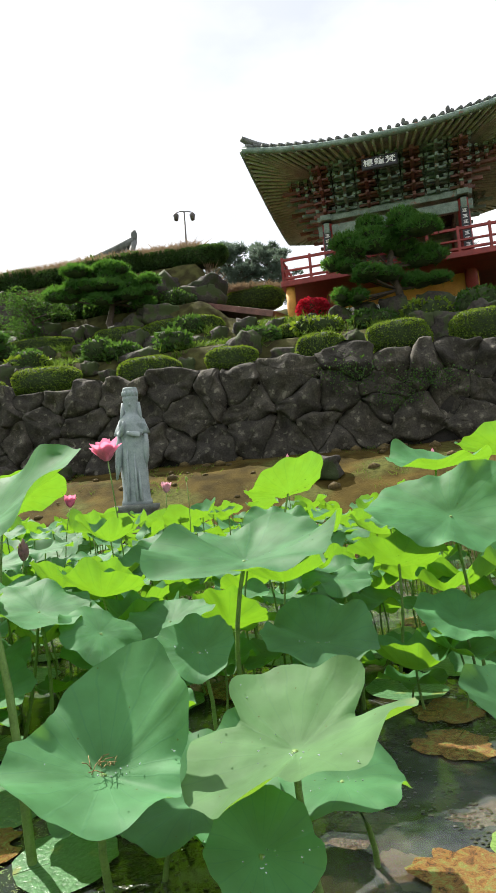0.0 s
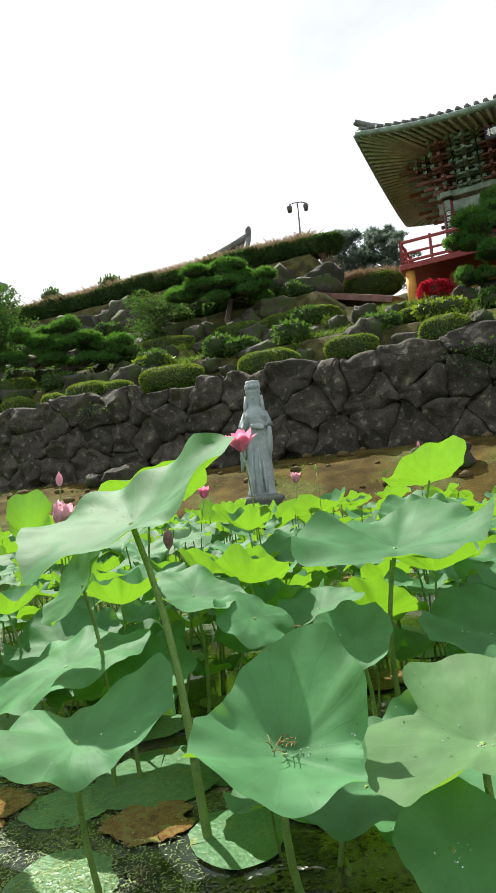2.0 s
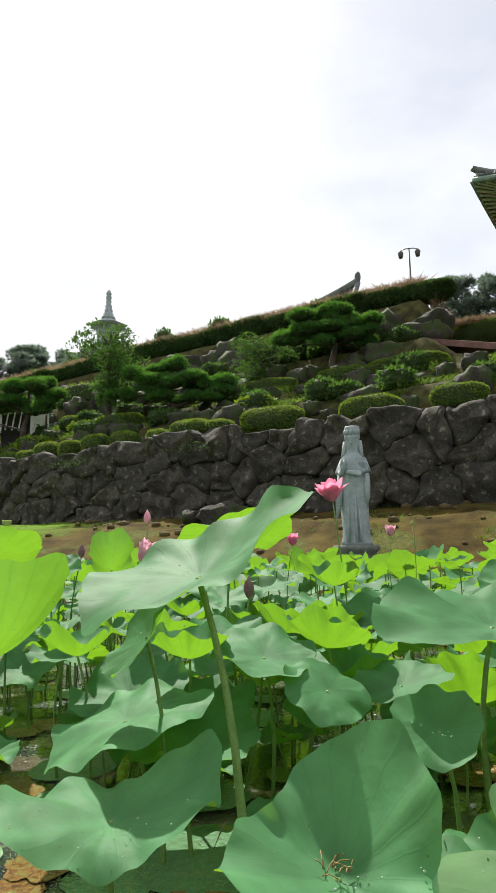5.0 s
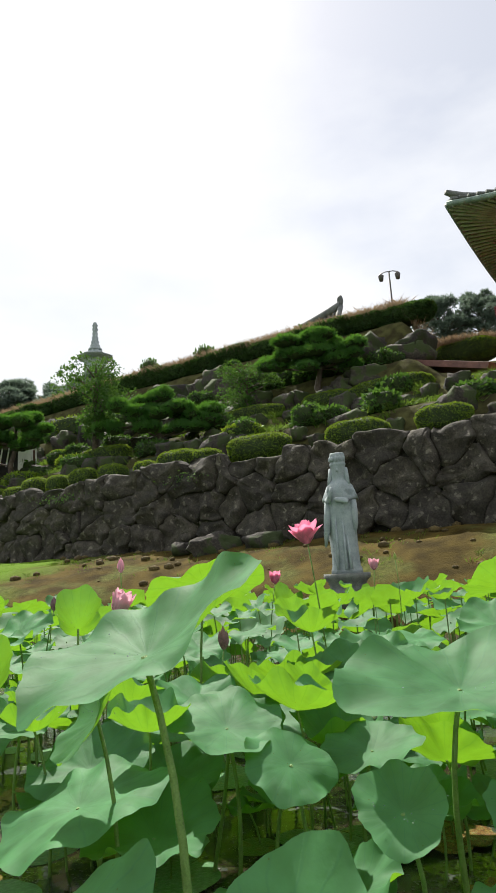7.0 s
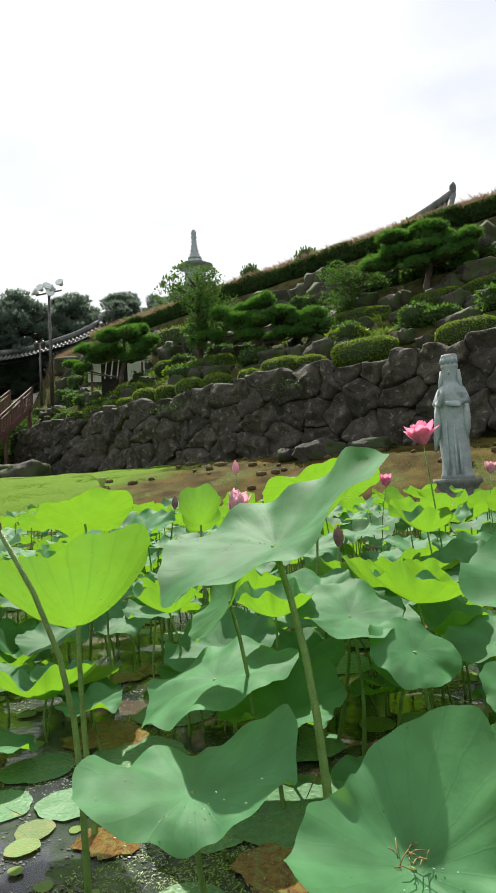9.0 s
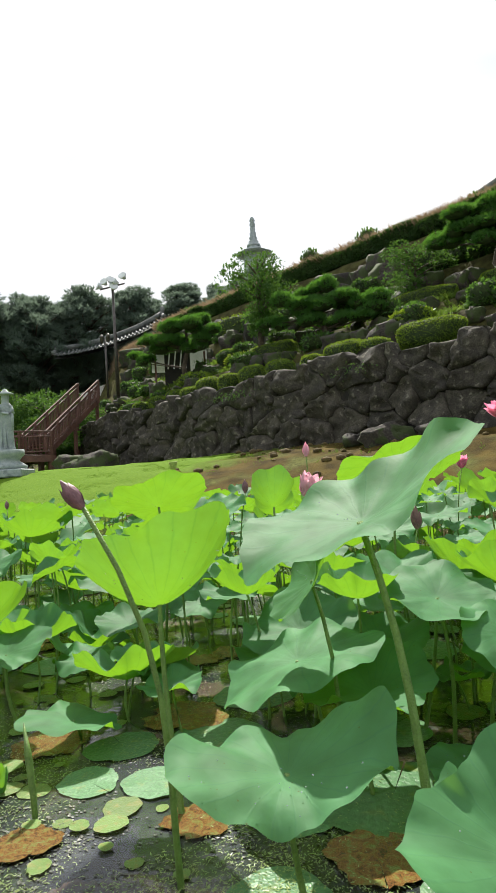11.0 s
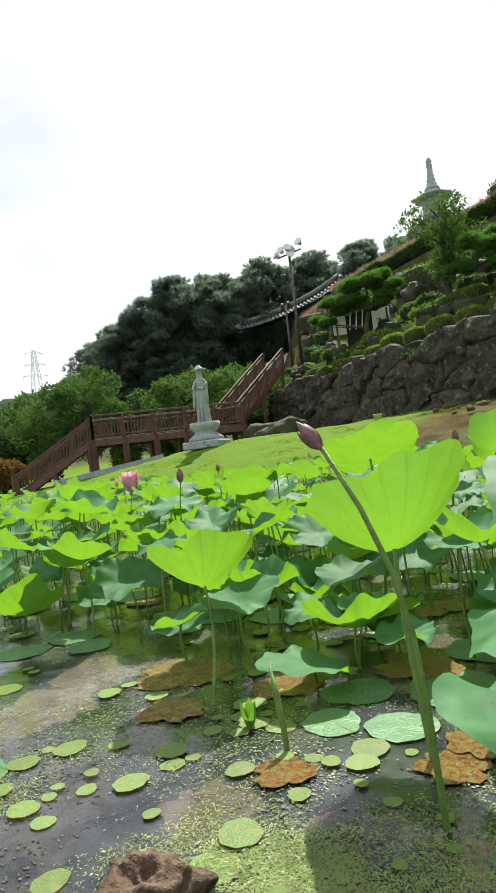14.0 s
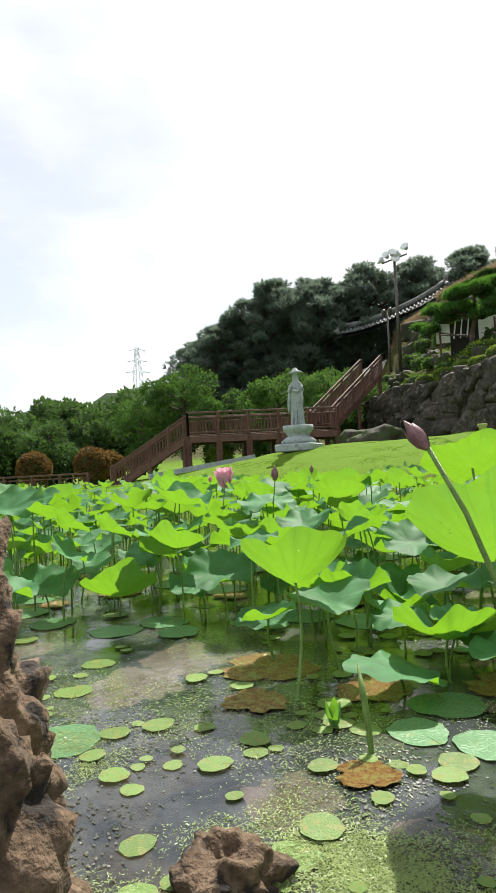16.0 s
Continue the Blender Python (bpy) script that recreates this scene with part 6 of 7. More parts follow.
def flood_mast():
    ob = thing("floodlight_mast", "tall dark mast with a cluster of round floodlights", "floodlight", pose(-24.0, 28.2, 6.3))
    part("pole", tube(bmesh.new(), [(0, 0, 0), (0, 0, 6.9)], [0.11, 0.07], 8), METAL, ob)
    part("cross_bar", box(bmesh.new(), (1.5, 0.08, 0.08), pose(0, 0, 6.6, 0, -14, 38), 0.01), METAL, ob, smooth=False)
    for k, (dx, dz) in enumerate(((-0.75, -0.15), (-0.45, 0.1), (-0.1, 0.22), (0.2, 0.1), (0.65, 0.45), (0.05, -0.2))):
        m = pose(dx * 0.79, dx * 0.61, 6.75 + dz, 68, 0, -30 + 40 * (k % 3))
        part("floodlight", lathe(bmesh.new(), [(0.1, -0.18), (0.14, -0.05), (0.25, 0.1), (0.26, 0.14), (0.2, 0.15)], 12, m), STEEL, ob)


flood_mast()
ob = thing("lantern_post", "dark post with two small lanterns", "street lamp", pose(-23.9, 27.2, 6.2))
part("pole", tube(bmesh.new(), [(0, 0, 0), (0, 0, 3.4)], [0.07, 0.05], 8), METAL, ob)
for s in (-1, 1):
    part("lantern", lathe(bmesh.new(), [(0.08, -0.2), (0.13, 0.1), (0.15, 0.14), (0.03, 0.28)], 6, Matrix.Translation((s * 0.24, 0, 3.4))), METAL, ob)


# ---- pagoda finial over the hilltop ----
def pagoda():
    ob = thing("stone_pagoda", "tall grey stone pagoda rising behind the hill", "pagoda", pose(-29.4, 57.1, 12.0))
    part("shaft", box(bmesh.new(), (1.7, 1.7, 12.3), Matrix.Translation((0, 0, 6.15)), 0.05), GRANITE, ob, smooth=False)
    for z, w in ((4.0, 3.2), (8.5, 2.7), (12.2, 2.4)):
        bm = bmesh.new()
        lathe(bm, [(w * 0.4, z), (w * 0.75, z + 0.1), (w * 0.82, z + 0.26), (w * 0.45, z + 0.5), (w * 0.28, z + 1.05)], 8)
        part("roof_stone", bm, GRANITE, ob, smooth=False)
    part("spire", lathe(bmesh.new(), [(0.75, 13.2), (0.7, 13.45), (0.5, 13.5), (0.55, 13.8), (0.38, 13.9), (0.45, 14.2), (0.32, 14.35), (0.36, 14.7), (0.25, 14.85), (0.3, 15.2), (0.22, 15.35), (0.32, 15.6), (0.22, 15.85), (0.3, 16.05), (0.15, 16.4), (0.03, 16.5)], 14), GRANITE, ob)


pagoda()


# ---- temple roofs behind the hill ----
def hall_roof(name, label, a, b, drop, depth, tip, low=1.6):
    """A tiled roof seen over the hill: ridge from a to b, falling by drop over depth metres towards the viewer."""
    a, b = Vector(a), Vector(b)
    ob = thing(name, label, "temple roof", Matrix.Translation(a))
    ax = (b - a)
    L = ax.length
    ax.normalize()
    fr = Vector((ax.y, -ax.x, 0)).normalized()
    if fr.y > 0:
        fr = -fr

    def pt(u, v):
        c = abs(2 * u - 1) ** 2.5 * tip
        return ax * (L * u) + fr * depth * v + Vector((0, 0, c - drop * (1.35 * v - 0.35 * v * v)))

    bm = bmesh.new()
    for th in (0, -0.3):
        g = [[bm.verts.new(pt(i / 24, j / 6) + Vector((0, 0, th))) for i in range(25)] for j in range(7)]
        for j in range(6):
            for i in range(24):
                q = (g[j][i], g[j + 1][i], g[j + 1][i + 1], g[j][i + 1])
                bm.faces.new(q)
    part("roof_bed", bm, TILE, ob)
    for i in range(int(L / 0.32)):
        u = (i + 0.5) / int(L / 0.32)
        part("cover_tile", tube(bmesh.new(), [pt(u, k / 5) + Vector((0, 0, 0.06)) for k in range(6)], 0.09, 6), TILE, ob)
    part("ridge", tube(bmesh.new(), [pt(i / 16, 0) + Vector((0, 0, 0.3)) for i in range(17)], 0.26, 8), TILE, ob)
    for u in (0, 1):
        part("gable_ridge", tube(bmesh.new(), [pt(u, k / 8) + Vector((0, 0, 0.22)) for k in range(9)], 0.18, 8), TILE, ob)
        part("ridge_end", blob(bmesh.new(), Matrix.Translation(pt(u, 0) + Vector((0, 0, 0.55))) @ Matrix.Diagonal((0.2, 0.2, 0.45, 1)), 2, 0.2, 2), TILE, ob)
    bm = bmesh.new()
    box(bm, (L * 0.9, 2.0, 4.0), Matrix.Translation(ax * L / 2 - fr * 1.2 + Vector((0, 0, -2.0 - low))) @ ax.to_track_quat("X", "Z").to_matrix().to_4x4())
    part("wall", bm, WHITE, ob, smooth=False)
    return ob


hall_roof("temple_hall", "grey tiled temple hall roof just above the hilltop", (-14.5, 41.5, 14.2), (-2.25, 37.7, 17.05), 3.0, 2.6, 0.25)
hall_roof("temple_hall", "grey tiled temple roof with upturned corners beside the pines", (-38.9, 38.0, 12.2), (-32.0, 43.9, 15.1), 0.8, 2.4, 0.6, 3.6)

# ---- trees ----
green = tree_mesh(31, 5.2, 2.6, BROAD, 1.2, 0.1, 34, 520)
tagged(green, "round mid-green broadleaf tree beside the wooden stairs", "tree", "garden trees")
green.matrix_basis = pose(-27.6, 26.6, land1(-27.6, 26.6) - 0.2)
green.scale = (1.1, 1.1, 0.95)
pw = tree_mesh(33, 13.0, 4.3, PINE_HAZY, 2.2, 0.26, 150, 80, pine=True)
tagged(pw, "tall dark pine in the wood behind the hall", "tree", "pine wood")
pw.matrix_basis = pose(-45.0, 35.5, 6.0)
rnd = random.Random(8)
for x, y, z, s, t in ((-47.5, 32.5, 5.0, 0.85, 40), (-50, 30.5, 4.2, 0.75, 80), (-42.5, 39, 6.4, 0.97, 130), (-40, 43, 7.5, 0.96, 200), (-37.5, 47, 8.0, 0.95, 260), (-34, 50, 8.8, 0.92, 310), (-48, 37, 5.5, 0.92, 20), (-44, 41, 6.4, 0.98, 70), (-31, 53, 9.8, 0.85, 120), (-52, 34, 4.0, 0.8, 170), (-46, 44, 5.6, 0.92, 350), (-27, 52, 11.2, 0.78, 30)):
    o = copy_thing(pw, pose(x, y, z, 0, 0, t))
    o.scale = (s, s, s)
wood = tree_mesh(35, 7.5, 3.3, BROAD_DARK, 1.0, 0.22, 34, 260)
tagged(wood, "dark green broadleaf tree at the wood's edge", "tree", "far wood")
wood.matrix_basis = pose(-54, 18, 0.4)
for x, y, z, s, t in ((-57, 14, 0.3, 0.95, 40), (-52.5, 21.5, 0.6, 1.0, 100), (-58, 20.5, 1.0, 1.05, 150), (-60, 10, 0.3, 0.95, 200), (-50.5, 24.5, 1.2, 1.0, 260), (-62, 16, 0.6, 1.0, 310), (-56, 25, 1.2, 1.1, 20), (-48.5, 15.5, 0.4, 0.72, 20), (-49, 19.5, 0.5, 0.72, 220), (-51, 11.5, 0.3, 0.7, 250), (-53.0, 7.0, 0.3, 0.8, 90)):
    o = copy_thing(wood, pose(x, y, z, 0, 0, t))
    o.scale = (s, s, s)
mid = tree_mesh(36, 7.0, 2.9, BROAD, 1.0, 0.13, 32, 480)
tagged(mid, "rounded mid-green tree behind the walkway", "tree", "garden trees")
mid.matrix_basis = pose(-42.3, 24.0, 2.2)
for x, y, z, s, t in ((-39.5, 25.5, 1.2, 0.85, 60), (-36.5, 27.5, 1.2, 0.8, 160), (-34.0, 29.0, 2.0, 0.8, 250), (-31.5, 25.0, 2.0, 0.75, 20), (-44.5, 21.5, 1.2, 0.8, 300), (-32.5, 32, 3, 0.75, 200)):
    o = copy_thing(mid, pose(x, y, z, 0, 0, t))
    o.scale = (s, s, s)
tall = tree_mesh(38, 5.5, 1.6, BROAD, 1.6, 0.085, 30, 200)
tagged(tall, "slender open-crowned tree on the terrace", "tree", "garden trees")
tall.matrix_basis = pose(-12.9, 25.2, land1(-12.9, 25.2) - 0.1)
o = copy_thing(tall, pose(-5.9, 25.9, land1(-5.9, 25.9) - 0.6, 0, 0, 140))
o.scale = (0.8, 0.8, 0.64)
back_pine = tree_mesh(39, 6.0, 2.3, PINE_HAZY, 1.2, 0.17, 80, 60, pine=True)
tagged(back_pine, "dark pine on the ground above the terraces", "tree", "hilltop pines")
back_pine.matrix_basis = pose(4.4, 44.8, 14.4)
for x, y, z, s, t in ((6.9, 44.5, 14.4, 0.95, 120), (-1.6, 45, 13.6, 0.85, 40), (0.2, 46, 13.6, 0.85, 200), (-21, 48, 12.4, 0.85, 60), (-18.5, 46, 12.6, 0.75, 300), (-27, 46, 12.2, 0.9, 90), (14, 40, 10.0, 1.1, 10), (17, 37, 10.0, 1.2, 70)):
    o = copy_thing(back_pine, pose(x, y, z, 0, 0, t))
    o.scale = (s, s, s)

# ---- round clipped bushes by the path ----
for i, (x, y, s) in enumerate(((-33.8, 13.3, 1.0), (-36.6, 10.9, 0.95), (-36.2, 15.4, 0.9))):
    ob = hedge_at(x, y, 2.0 * s, 2.0 * s, 1.7 * s, 0, 200 + i, RUST, "dome-shaped clipped bush with rusty new growth", "bush", "bush", base=land1(x, y) + 0.55, count=4200, size=0.1, group="domed bushes", square=1.0)
    part("stem", tube(bmesh.new(), [(0, 0, -1.0), (0, 0, 0.5)], [0.13, 0.1], 8), BARK, ob)
hedge_at(-26.4, 17.0, 1.2, 1.0, 0.9, 0, 210, None, "small round bush under the walkway", "bush", "bush", size=0.09, group="")

# ---- pylon ----
def pylon():
    ob = thing("power_pylon", "distant pale steel lattice power pylon", "pylon", pose(-360.7, 173.6, 52.0))
    bm = bmesh.new()
    for sx in (-1, 1):
        for sy in (-1, 1):
            beam(bm, (sx * 3.2, sy * 3.2, 0), (sx * 0.8, sy * 0.8, 32), 0.35, 0.35)
    lv = [0, 6, 11, 15.5, 19.5, 23, 26, 29, 32]
    for a, b in zip(lv, lv[1:]):
        ra, rb = 3.2 - 2.4 * a / 32, 3.2 - 2.4 * b / 32
        for s in (-1, 1):
            beam(bm, (-ra, s * ra, a), (rb, s * rb, b), 0.22, 0.22)
            beam(bm, (ra, s * ra, a), (-rb, s * rb, b), 0.22, 0.22)
            beam(bm, (s * ra, -ra, a), (s * rb, rb, b), 0.22, 0.22)
            beam(bm, (-rb, s * rb, b), (rb, s * rb, b), 0.22, 0.22)
    part("tower", bm, STEEL, ob, smooth=False)
    for z, w in ((16, 7.5), (23, 6), (30, 5)):
        bm = bmesh.new()
        d = Vector((0.35, 0.94, 0))
        for s in (-1, 1):
            beam(bm, (0, 0, z + 1.2), tuple(d * s * w + Vector((0, 0, z))), 0.25, 0.25)
            beam(bm, (0, 0, z - 0.4), tuple(d * s * w + Vector((0, 0, z))), 0.25, 0.25)
            beam(bm, tuple(d * s * w + Vector((0, 0, z))), tuple(d * s * w + Vector((0, 0, z - 2))), 0.2, 0.2)
        part("cross_arm", bm, STEEL, ob, smooth=False)


pylon()
bm = bmesh.new()
blob(bm, Matrix.Translation((-330, 190, 0)) @ Matrix.Diagonal((110, 90, 56, 1)), 5, 0.12, 3.0, 4)
tagged(part("far_hill", bm, BROAD_DARK), "distant wooded hill", "hill", kind="structure")


# ---- rocks on the near bank ----
for x, y, z, rx, ry, rz, sd in ((-1.79, 0.21, 0.28, 0.42, 0.44, 0.52, 3.0), (-1.47, -0.03, 0.08, 0.3, 0.36, 0.3, 5.0), (-2.3, 0.1, 0.25, 0.5, 0.45, 0.42, 8.0)):
    bm = bmesh.new()
    blob(bm, pose(0, 0, 0, 0, 0, 20) @ Matrix.Diagonal((rx, ry, rz, 1)), 6, 0.36, 1.7, sd, 0.75)
    for v in bm.verts:
        v.co *= 1 + 0.09 * noise.fractal(v.co * 8, 0.8, 2.0, 5) - 0.06 * max(0.0, noise.noise(v.co * 14))
    solo("lava_boulder", bm, PUMICE, "rough brown lava boulder on the pond's edge", "boulder", pose(x, y, z), "bank boulders")
bm = bmesh.new()
blob(bm, Matrix.Diagonal((0.15, 0.13, 0.11, 1)), 5, 0.4, 2.2, 2.0)
solo("mud_mound", bm, PUMICE, "small brown mud mound rising from the water", "mound", pose(-1.62, 1.06, -0.02, 0, 0, 30))

# ---- small things below the pavilion ----
hedge_at(5.0, 21.9, 1.1, 0.7, 0.75, 0, 300, PETAL_RED, "flowering shrub with bright red blossoms", "shrub", "shrub", base=7.35, group="", size=0.08)
bm = bmesh.new()
beam(bm, (1.6, 27.0, 9.55), (4.6, 24.2, 8.1), 2.6, 0.25)
solo("ramp", bm, RUSSET, "reddish paved ramp beside the pavilion", "ramp", smooth=False)


# ---- grass and low growth ----
def grass_mass(name, label, places, material, length, width, seed, blades=6, lean=0.45):
    """Bunches of blades at (x, y, z)."""
    rnd = random.Random(seed)
    vv, ff = [], []
    for x, y, z in places:
        for _ in range(blades):
            a, L = rnd.random() * 6.28, length * rnd.uniform(0.5, 1.3)
            dx, dy = rnd.gauss(0, lean) * L, rnd.gauss(0, lean) * L
            px, py = x + rnd.gauss(0, 0.05), y + rnd.gauss(0, 0.05)
            wx, wy = width * math.cos(a), width * math.sin(a)
            b = len(vv)
            vv += [(px - wx, py - wy, z), (px + wx, py + wy, z), (px + dx * 0.5 + wx * 0.6, py + dy * 0.5 + wy * 0.6, z + L * 0.6), (px + dx, py + dy, z + L)]
            ff += [(b, b + 1, b + 2), (b, b + 2, b + 3)]
    return tagged(soup(name, vv, ff, material), label, "grass", kind="stuff")


def strip(x0, x1, d0, d1, n, seed, patch=-1.0, dz=-0.03):
    rnd = random.Random(seed)
    out = []
    for _ in range(n):
        x = rnd.uniform(x0, x1)
        y = hill_y(x, rnd.uniform(d0, d1))
        if noise.noise(Vector((x * 0.8, y * 0.8, seed))) > patch:
            out.append((x, y, land1(x, y) + dz))
    return out


grass_mass("dry_grass", "straw-coloured dry grass along the hilltop", strip(-28, 2.2, 10.3, 11.2, 4200, 4, dz=0.62) + strip(-40, -24, 9.2, 11.0, 4200, 9, dz=-0.1), DRY, 0.42, 0.012, 1, 6)
rnd = random.Random(63)
grass_mass("hedge_straw", "straw-coloured tips on the hedge beside the pavilion", [(rnd.uniform(2.5, 5.3), 30.2 + rnd.uniform(-0.45, 0.35), 11.4 + rnd.uniform(-0.05, 0.1)) for _ in range(500)], DRY, 0.3, 0.012, 11, 6)
grass_mass("terrace_grass", "bright green grass tufts along the boulder wall's top", strip(-25, 13, 0.4, 1.5, 7500, 5, -0.1), GRASS, 0.17, 0.01, 2, 7)
grass_mass("terrace_weeds", "low green weeds between the terrace rocks", strip(-25, 10, 2.6, 7.2, 5200, 6, -0.05, 0.05), GRASS, 0.2, 0.018, 3, 6, 0.7)
grass_mass("bank_grass", "sparse dry grass tufts on the sandy bank", strip(-14, 9, -4.2, 0.1, 1700, 7, 0.12), GRASS, 0.09, 0.008, 4, 5, 0.8)
lawn_places = [(x, y, z) for x, y, z in strip(-26, -10, -14, -0.2, 15000, 8) if z > 0.05]
grass_mass("lawn_grass", "short mown lawn grass", lawn_places, LAWN, 0.035, 0.009, 5, 4, 0.6)

# leafy shrubs among the terrace stones
for i, (x, d, w, h) in enumerate(((4.6, 3.6, 1.6, 0.6), (6.4, 4.0, 1.5, 0.55), (2.7, 3.4, 1.3, 0.5), (8.2, 4.1, 1.6, 0.7), (9.6, 3.6, 1.4, 0.9), (-1.9, 3.2, 1.2, 0.5), (-5.3, 3.2, 1.5, 0.5), (-9.4, 3.2, 1.4, 0.6), (-13.4, 3.0, 1.4, 0.6), (-17.0, 2.8, 1.6, 0.6), (-19.6, 2.6, 1.3, 0.5), (-6.9, 5.3, 1.2, 0.6), (-14.8, 4.6, 1.5, 0.7), (-18.8, 5.0, 1.6, 0.8), (-20.5, 7.0, 2.2, 1.0), (-17.5, 8.0, 2.4, 1.2), (-21.5, 3.2, 1.3, 0.55))):
    hedge_at(x, hill_y(x, d), w, 0.9, h, 0, 400 + i, BROAD if i % 3 else HEDGE, "loose leafy green shrub among terrace rocks", "shrub", "shrub", size=0.1, count=520, group="terrace shrubs")

# ivy over the wall's face
rnd = random.Random(77)
vv, ff = [], []
for cx, cz, w, h, n in ((4.6, 4.1, 0.9, 0.45, 420), (6.3, 3.75, 1.1, 0.35, 460), (5.5, 3.3, 0.7, 0.25, 200), (-6.5, 4.35, 0.8, 0.2, 120), (-12, 4.3, 1.2, 0.2, 160)):
    for _ in range(n):
        x, z = rnd.gauss(cx, w * 0.5), rnd.gauss(cz, h * 0.5)
        o, t, nrm = wall_frame(x)
        p = o + nrm * (0.34 + 0.28 * (1 - (z - 2) / 2.75) + rnd.uniform(-0.05, 0.12)) + Vector((0, 0, z))
        v, f = leaf_cards([p], [nrm + Vector((0, 0, -0.4))], 0.05, rnd, 0.6)
        ff.append(tuple(len(vv) + k for k in range(4)))
        vv += v
tagged(soup("ivy", vv, ff, BROAD), "glossy ivy trailing down the boulder wall", "ivy", kind="stuff")

# clods on the bank
rnd = random.Random(78)
bm = bmesh.new()
for _ in range(110):
    x = rnd.uniform(-12, 8)
    y = float(wall_y(x)) - rnd.uniform(0.3, 4.6)
    s = rnd.uniform(0.03, 0.14)
    blob(bm, Matrix.Translation((x, y, land1(x, y) + s * 0.2)) @ Matrix.Diagonal((s * 1.3, s, s * 0.8, 1)), 1, 0.3, 1.5, rnd.random() * 30)
tagged(part("clods", bm, SAND), "dry soil clods and stones on the bank", "clods", kind="stuff")
for i, (x, y, s) in enumerate(((-3.6, 17.3, 0.4), (-5.2, 17.6, 0.5), (-6.2, 18.0, 0.35), (2.9, 13.9, 0.45), (-18.9, 20.4, 0.75), (-20.0, 20.9, 0.6), (-20.9, 21.6, 0.8), (-19.8, 21.7, 0.7), (-21.8, 22.4, 0.7))):
    bm = bmesh.new()
    blob(bm, Matrix.Diagonal((s * 1.4, s, s * 0.7, 1)), 3, 0.4, 1.5, i * 3.3, 0.7)
    solo("bank_rock", bm, ROCK, "rough brown rock lying on the bank", "rock", pose(x, y, land1(x, y) + s * 0.15, 0, 0, i * 40), "bank rocks")

# ---- white screen behind the terrace pine ----
ob = thing("white_screen", "low white garden screen with dark openings", "screen", pose(-19.2, 27.8, land1(-19.2, 27.8) - 0.1, 0, 0, 35))
for x0, x1 in ((-1.35, -0.75), (0.45, 1.25)):
    part("panel", box(bmesh.new(), ((x1 - x0) * 1.15, 0.08, 1.2), Matrix.Translation(((x0 + x1) * 0.575, 0, 1.43)), 0.01), WHITE, ob, smooth=False)
# near-black sheet added in place of the shaded gap between the panels
part("gap_shade_panel", box(bmesh.new(), (1.4, 0.06, 1.9), Matrix.Translation((-0.17, 0.05, 0.95))), SHADE_IN, ob, smooth=False)
for s in (-1.35, 1.3):
    part("post", box(bmesh.new(), (0.1, 0.1, 1.9), Matrix.Translation((s, 0, 0.95))), WOOD, ob, smooth=False)
for k in range(4):
    part("slat", box(bmesh.new(), (0.07, 0.05, 1.0), pose(-0.62 + 0.32 * k, 0, 1.5, 0, 8, 0)), WHITE, ob, smooth=False)

# ---- banners under the pavilion ----
for x, y, z, w, h, mt, lab in ((6.15, 21.6, 7.15, 0.55, 0.5, WHITE, "pale cloth banner with a dark bar"), (6.75, 21.5, 7.15, 0.75, 0.5, BLUE, "dark blue cloth banner with a pale bar"), (7.3, 21.35, 7.15, 0.4, 0.5, WHITE, "pale cloth banner with a dark bar"), (9.95, 20.9, 7.3, 0.75, 0.35, WHITE, "small pale notice board with a dark bar")):
    ob = thing("banner", lab, "banner", pose(x, y, land1(x, y), 0, 0, -12))
    hz = z - land1(x, y)
    part("cloth", box(bmesh.new(), (w, 0.03, h), Matrix.Translation((0, 0, hz + h / 2)), 0.005), mt, ob, smooth=False)
    part("writing", box(bmesh.new(), (0.05 if mt is BLUE else w * 0.7, 0.01, 0.25 if mt is BLUE else 0.08), Matrix.Translation((0, -0.022, hz + h / 2))), WHITE if mt is BLUE else BLUE, ob, smooth=False)
    for s in (-1, 1):
        part("post", box(bmesh.new(), (0.04, 0.04, max(0.1, hz + h)), Matrix.Translation((s * w / 2, 0.035, max(0.1, hz + h) / 2))), WOOD, ob, smooth=False)

# ---- low fence and kerb by the path ----
fence = thing("low_fence", "low dark timber fence at the pond's far end", "fence")
rail_run(fence, (-33.0, 7.0, 0.5), (-29.6, 11.4, 0.5), 0.85, 1.4, 0.3)
rail_run(fence, (-37.5, 3.0, 0.5), (-33.0, 7.0, 0.5), 0.85, 1.4, 0.3)
kerb = thing("stone_kerb", "pale stone kerb at the lawn's edge", "kerb")
part("slab", beam(bmesh.new(), (-27.3, 13.6, land1(-27.3, 13.6) + 0.1), (-24.0, 17.5, land1(-24, 17.5) + 0.1), 0.35, 0.3), GRANITE, kerb, smooth=False)

# ---- debris in the folded leaf, and a young shoot ----
rnd = random.Random(5)
ob = thing("dry_twigs", "small heap of dry stamens and twigs in a leaf", "twigs", pose(-0.245, 1.5, 0.425))
for k in range(16):
    a, L = rnd.random() * 6.28, rnd.uniform(0.015, 0.045)
    x, y = rnd.gauss(0, 0.015), rnd.gauss(0, 0.015)
    part("twig", tube(bmesh.new(), [(x, y, 0.0), (x + math.cos(a) * L * 0.5, y + math.sin(a) * L * 0.5, 0.012), (x + math.cos(a) * L, y + math.sin(a) * L, 0.014)], 0.0011, 5), STAMEN, ob)
ob = thing("lotus_shoot", "rolled young lotus leaf rising from the water", "lotus shoot", pose(-1.84, 1.80, 0))
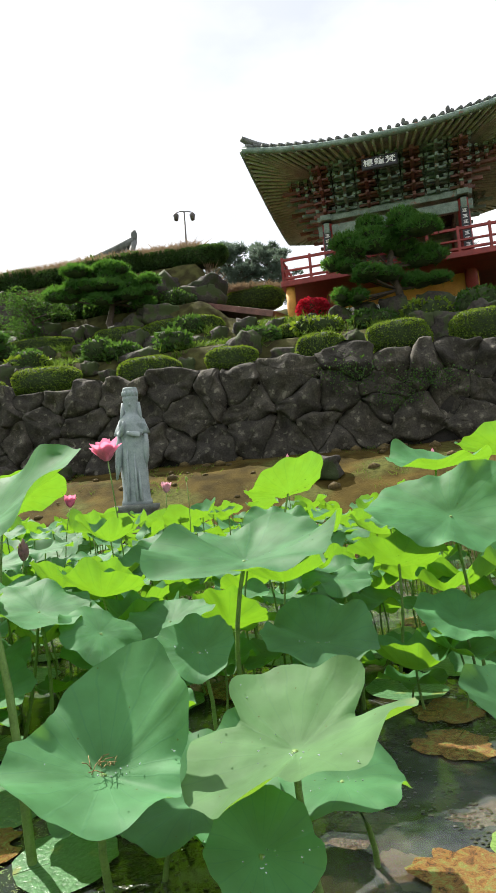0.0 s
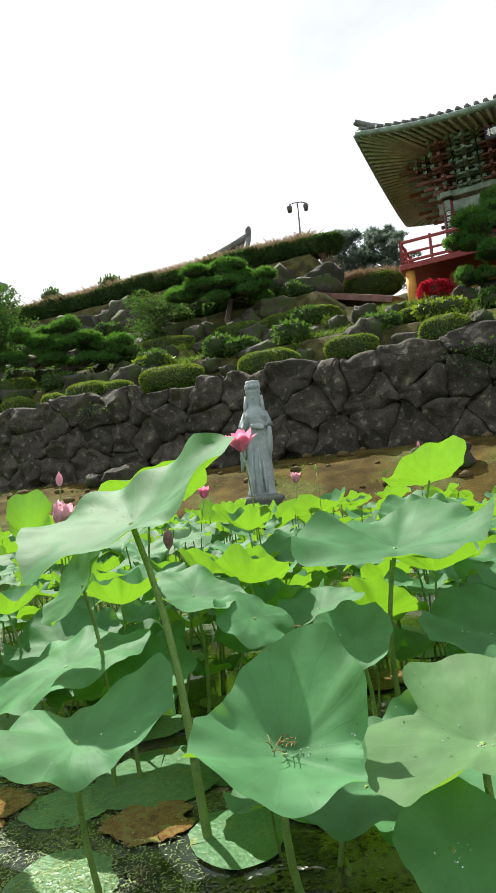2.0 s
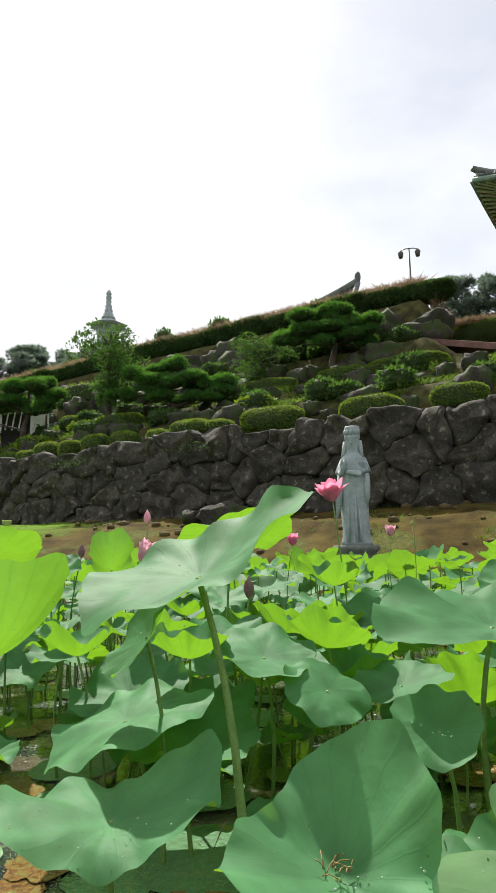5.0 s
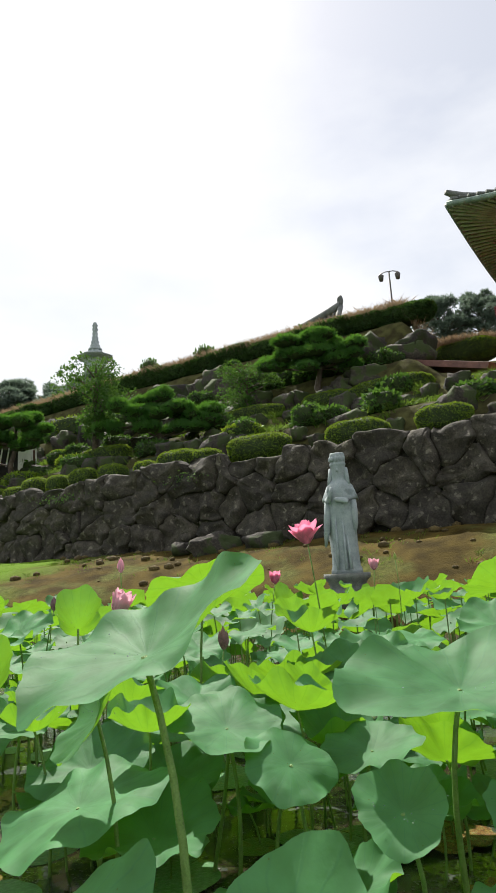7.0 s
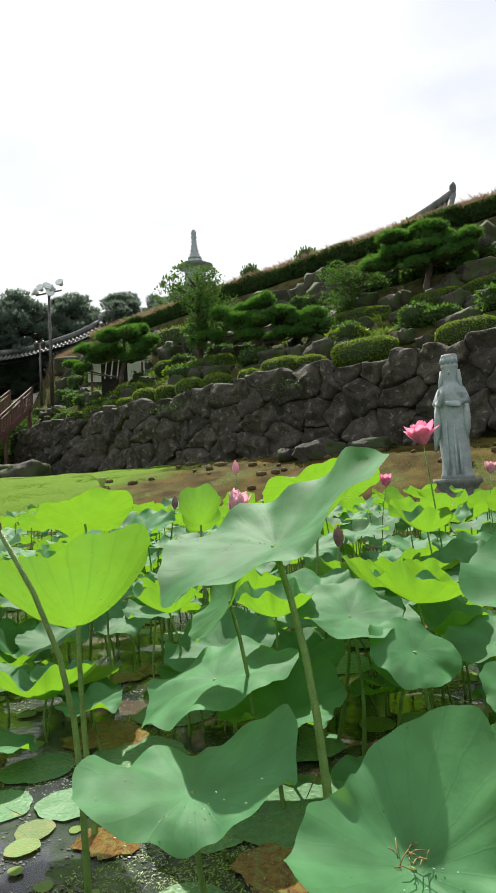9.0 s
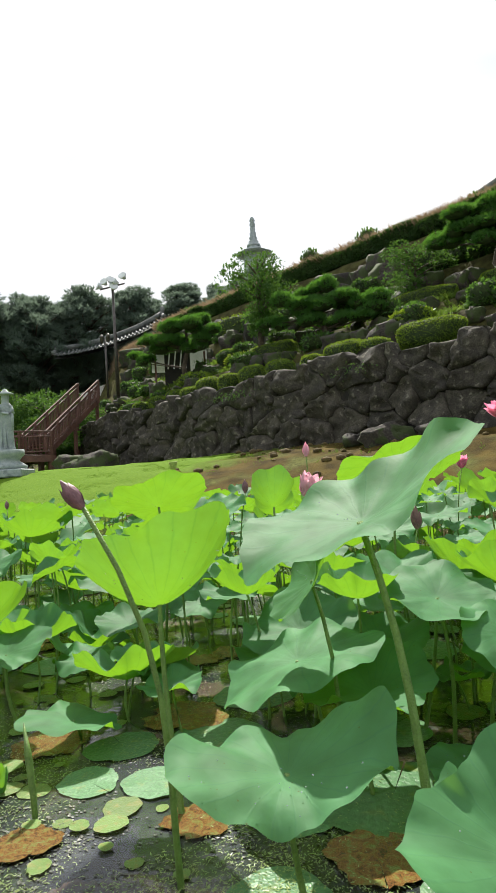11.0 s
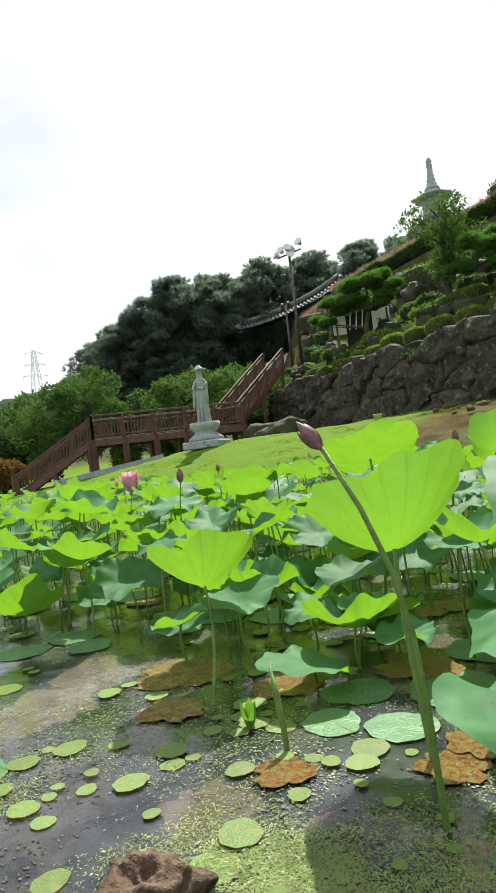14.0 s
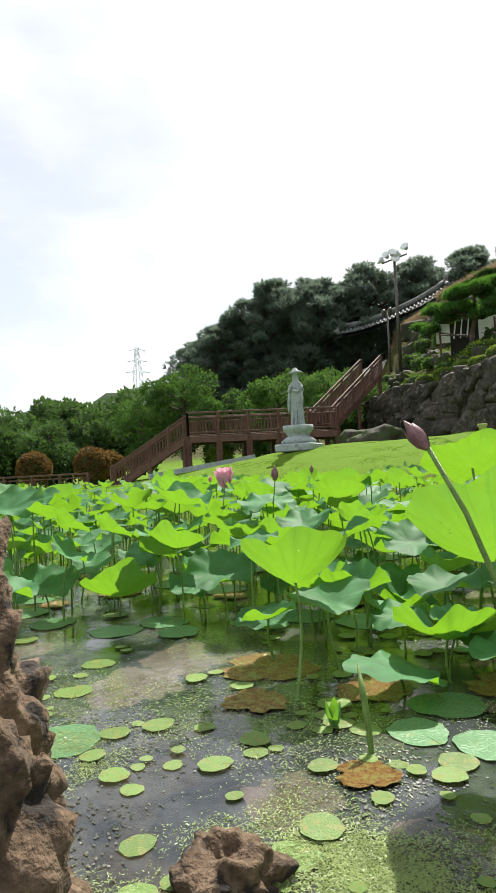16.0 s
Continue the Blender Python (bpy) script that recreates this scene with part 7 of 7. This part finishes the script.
part("rolled_leaf", tube(bmesh.new(), [(0, 0, -0.1), (-0.02, 0.01, 0.08), (-0.06, 0.03, 0.2), (-0.1, 0.05, 0.3)], [0.008, 0.011, 0.013, 0.002], 8), STALK, ob)
ob = thing("lotus_shoot", "rolled young lotus leaf rising from the water", "lotus shoot", pose(-2.12, 1.88, 0))
for a in (0.4, 2.2, 4.0):
    bm = bmesh.new()
    petal_bm(bm, 0.11, 0.05, 14, a, 0.8, 0.004)
    part("leaf_half", bm, LOTUS, ob)

# ---- seed pod over the leaves ----
ob = thing("lotus_pod", "green lotus seed pod ringed by yellow stamens", "seed pod", pose(-2.88, 4.13, 1.2))
part("pod", lathe(bmesh.new(), [(0.012, 0), (0.02, 0.03), (0.035, 0.07), (0.033, 0.078)], 14), POD, ob)
for k in range(22):
    a = k * 0.2856
    part("stamen", tube(bmesh.new(), [(0.012 * math.cos(a), 0.012 * math.sin(a), 0.0), (0.045 * math.cos(a), 0.045 * math.sin(a), 0.012), (0.06 * math.cos(a), 0.06 * math.sin(a), -0.012)], 0.003, 4), STAMEN, ob)
part("stalk", stalk_bm((0, 0, 0), (0.1, 0.0, -1.4), 0.006, 0.04, 3), STALK, ob)

# dark undergrowth between the terraces, and shrubs on the crest
grown = []
rnd = random.Random(91)
for i in range(5):
    h = hedge_at(-60.0 - 4 * i, 90.0, 1.0, 0.8, rnd.uniform(0.5, 0.8), 0, 500 + i, BROAD_DARK if i % 2 else BROAD, "loose dark green shrub on the slope", "shrub", "shrub", base=0.0, size=0.085, count=420, group="slope shrubs")
    grown.append(h)
for i in range(64):
    x = rnd.uniform(-29, 1.0)
    d = rnd.choice((3.6, 5.6, 8.4, 8.6)) + rnd.uniform(-0.5, 0.5)
    if x < -21:
        d = rnd.uniform(1.0, 9.0)
    y = hill_y(x, d)
    o = copy_thing(grown[i % 5], pose(x, y, land1(x, y) - 0.08, 0, 0, rnd.uniform(0, 360)))
    s = rnd.uniform(0.75, 1.45)
    o.scale = (s, s, s * rnd.uniform(0.8, 1.1))
for i, x in enumerate((-3.6, -9.4, -13.2, -16.5, -20.5, -24.0)):
    y = hill_y(x, 11.2)
    o = copy_thing(grown[(i * 2) % 5], pose(x, y, land1(x, y) + 0.1, 0, 0, i * 50))
    o.scale = (1.3, 1.2, 1.9)
for o in grown:
    for c in list(o.children):
        bpy.data.objects.remove(c)
    bpy.data.objects.remove(o)
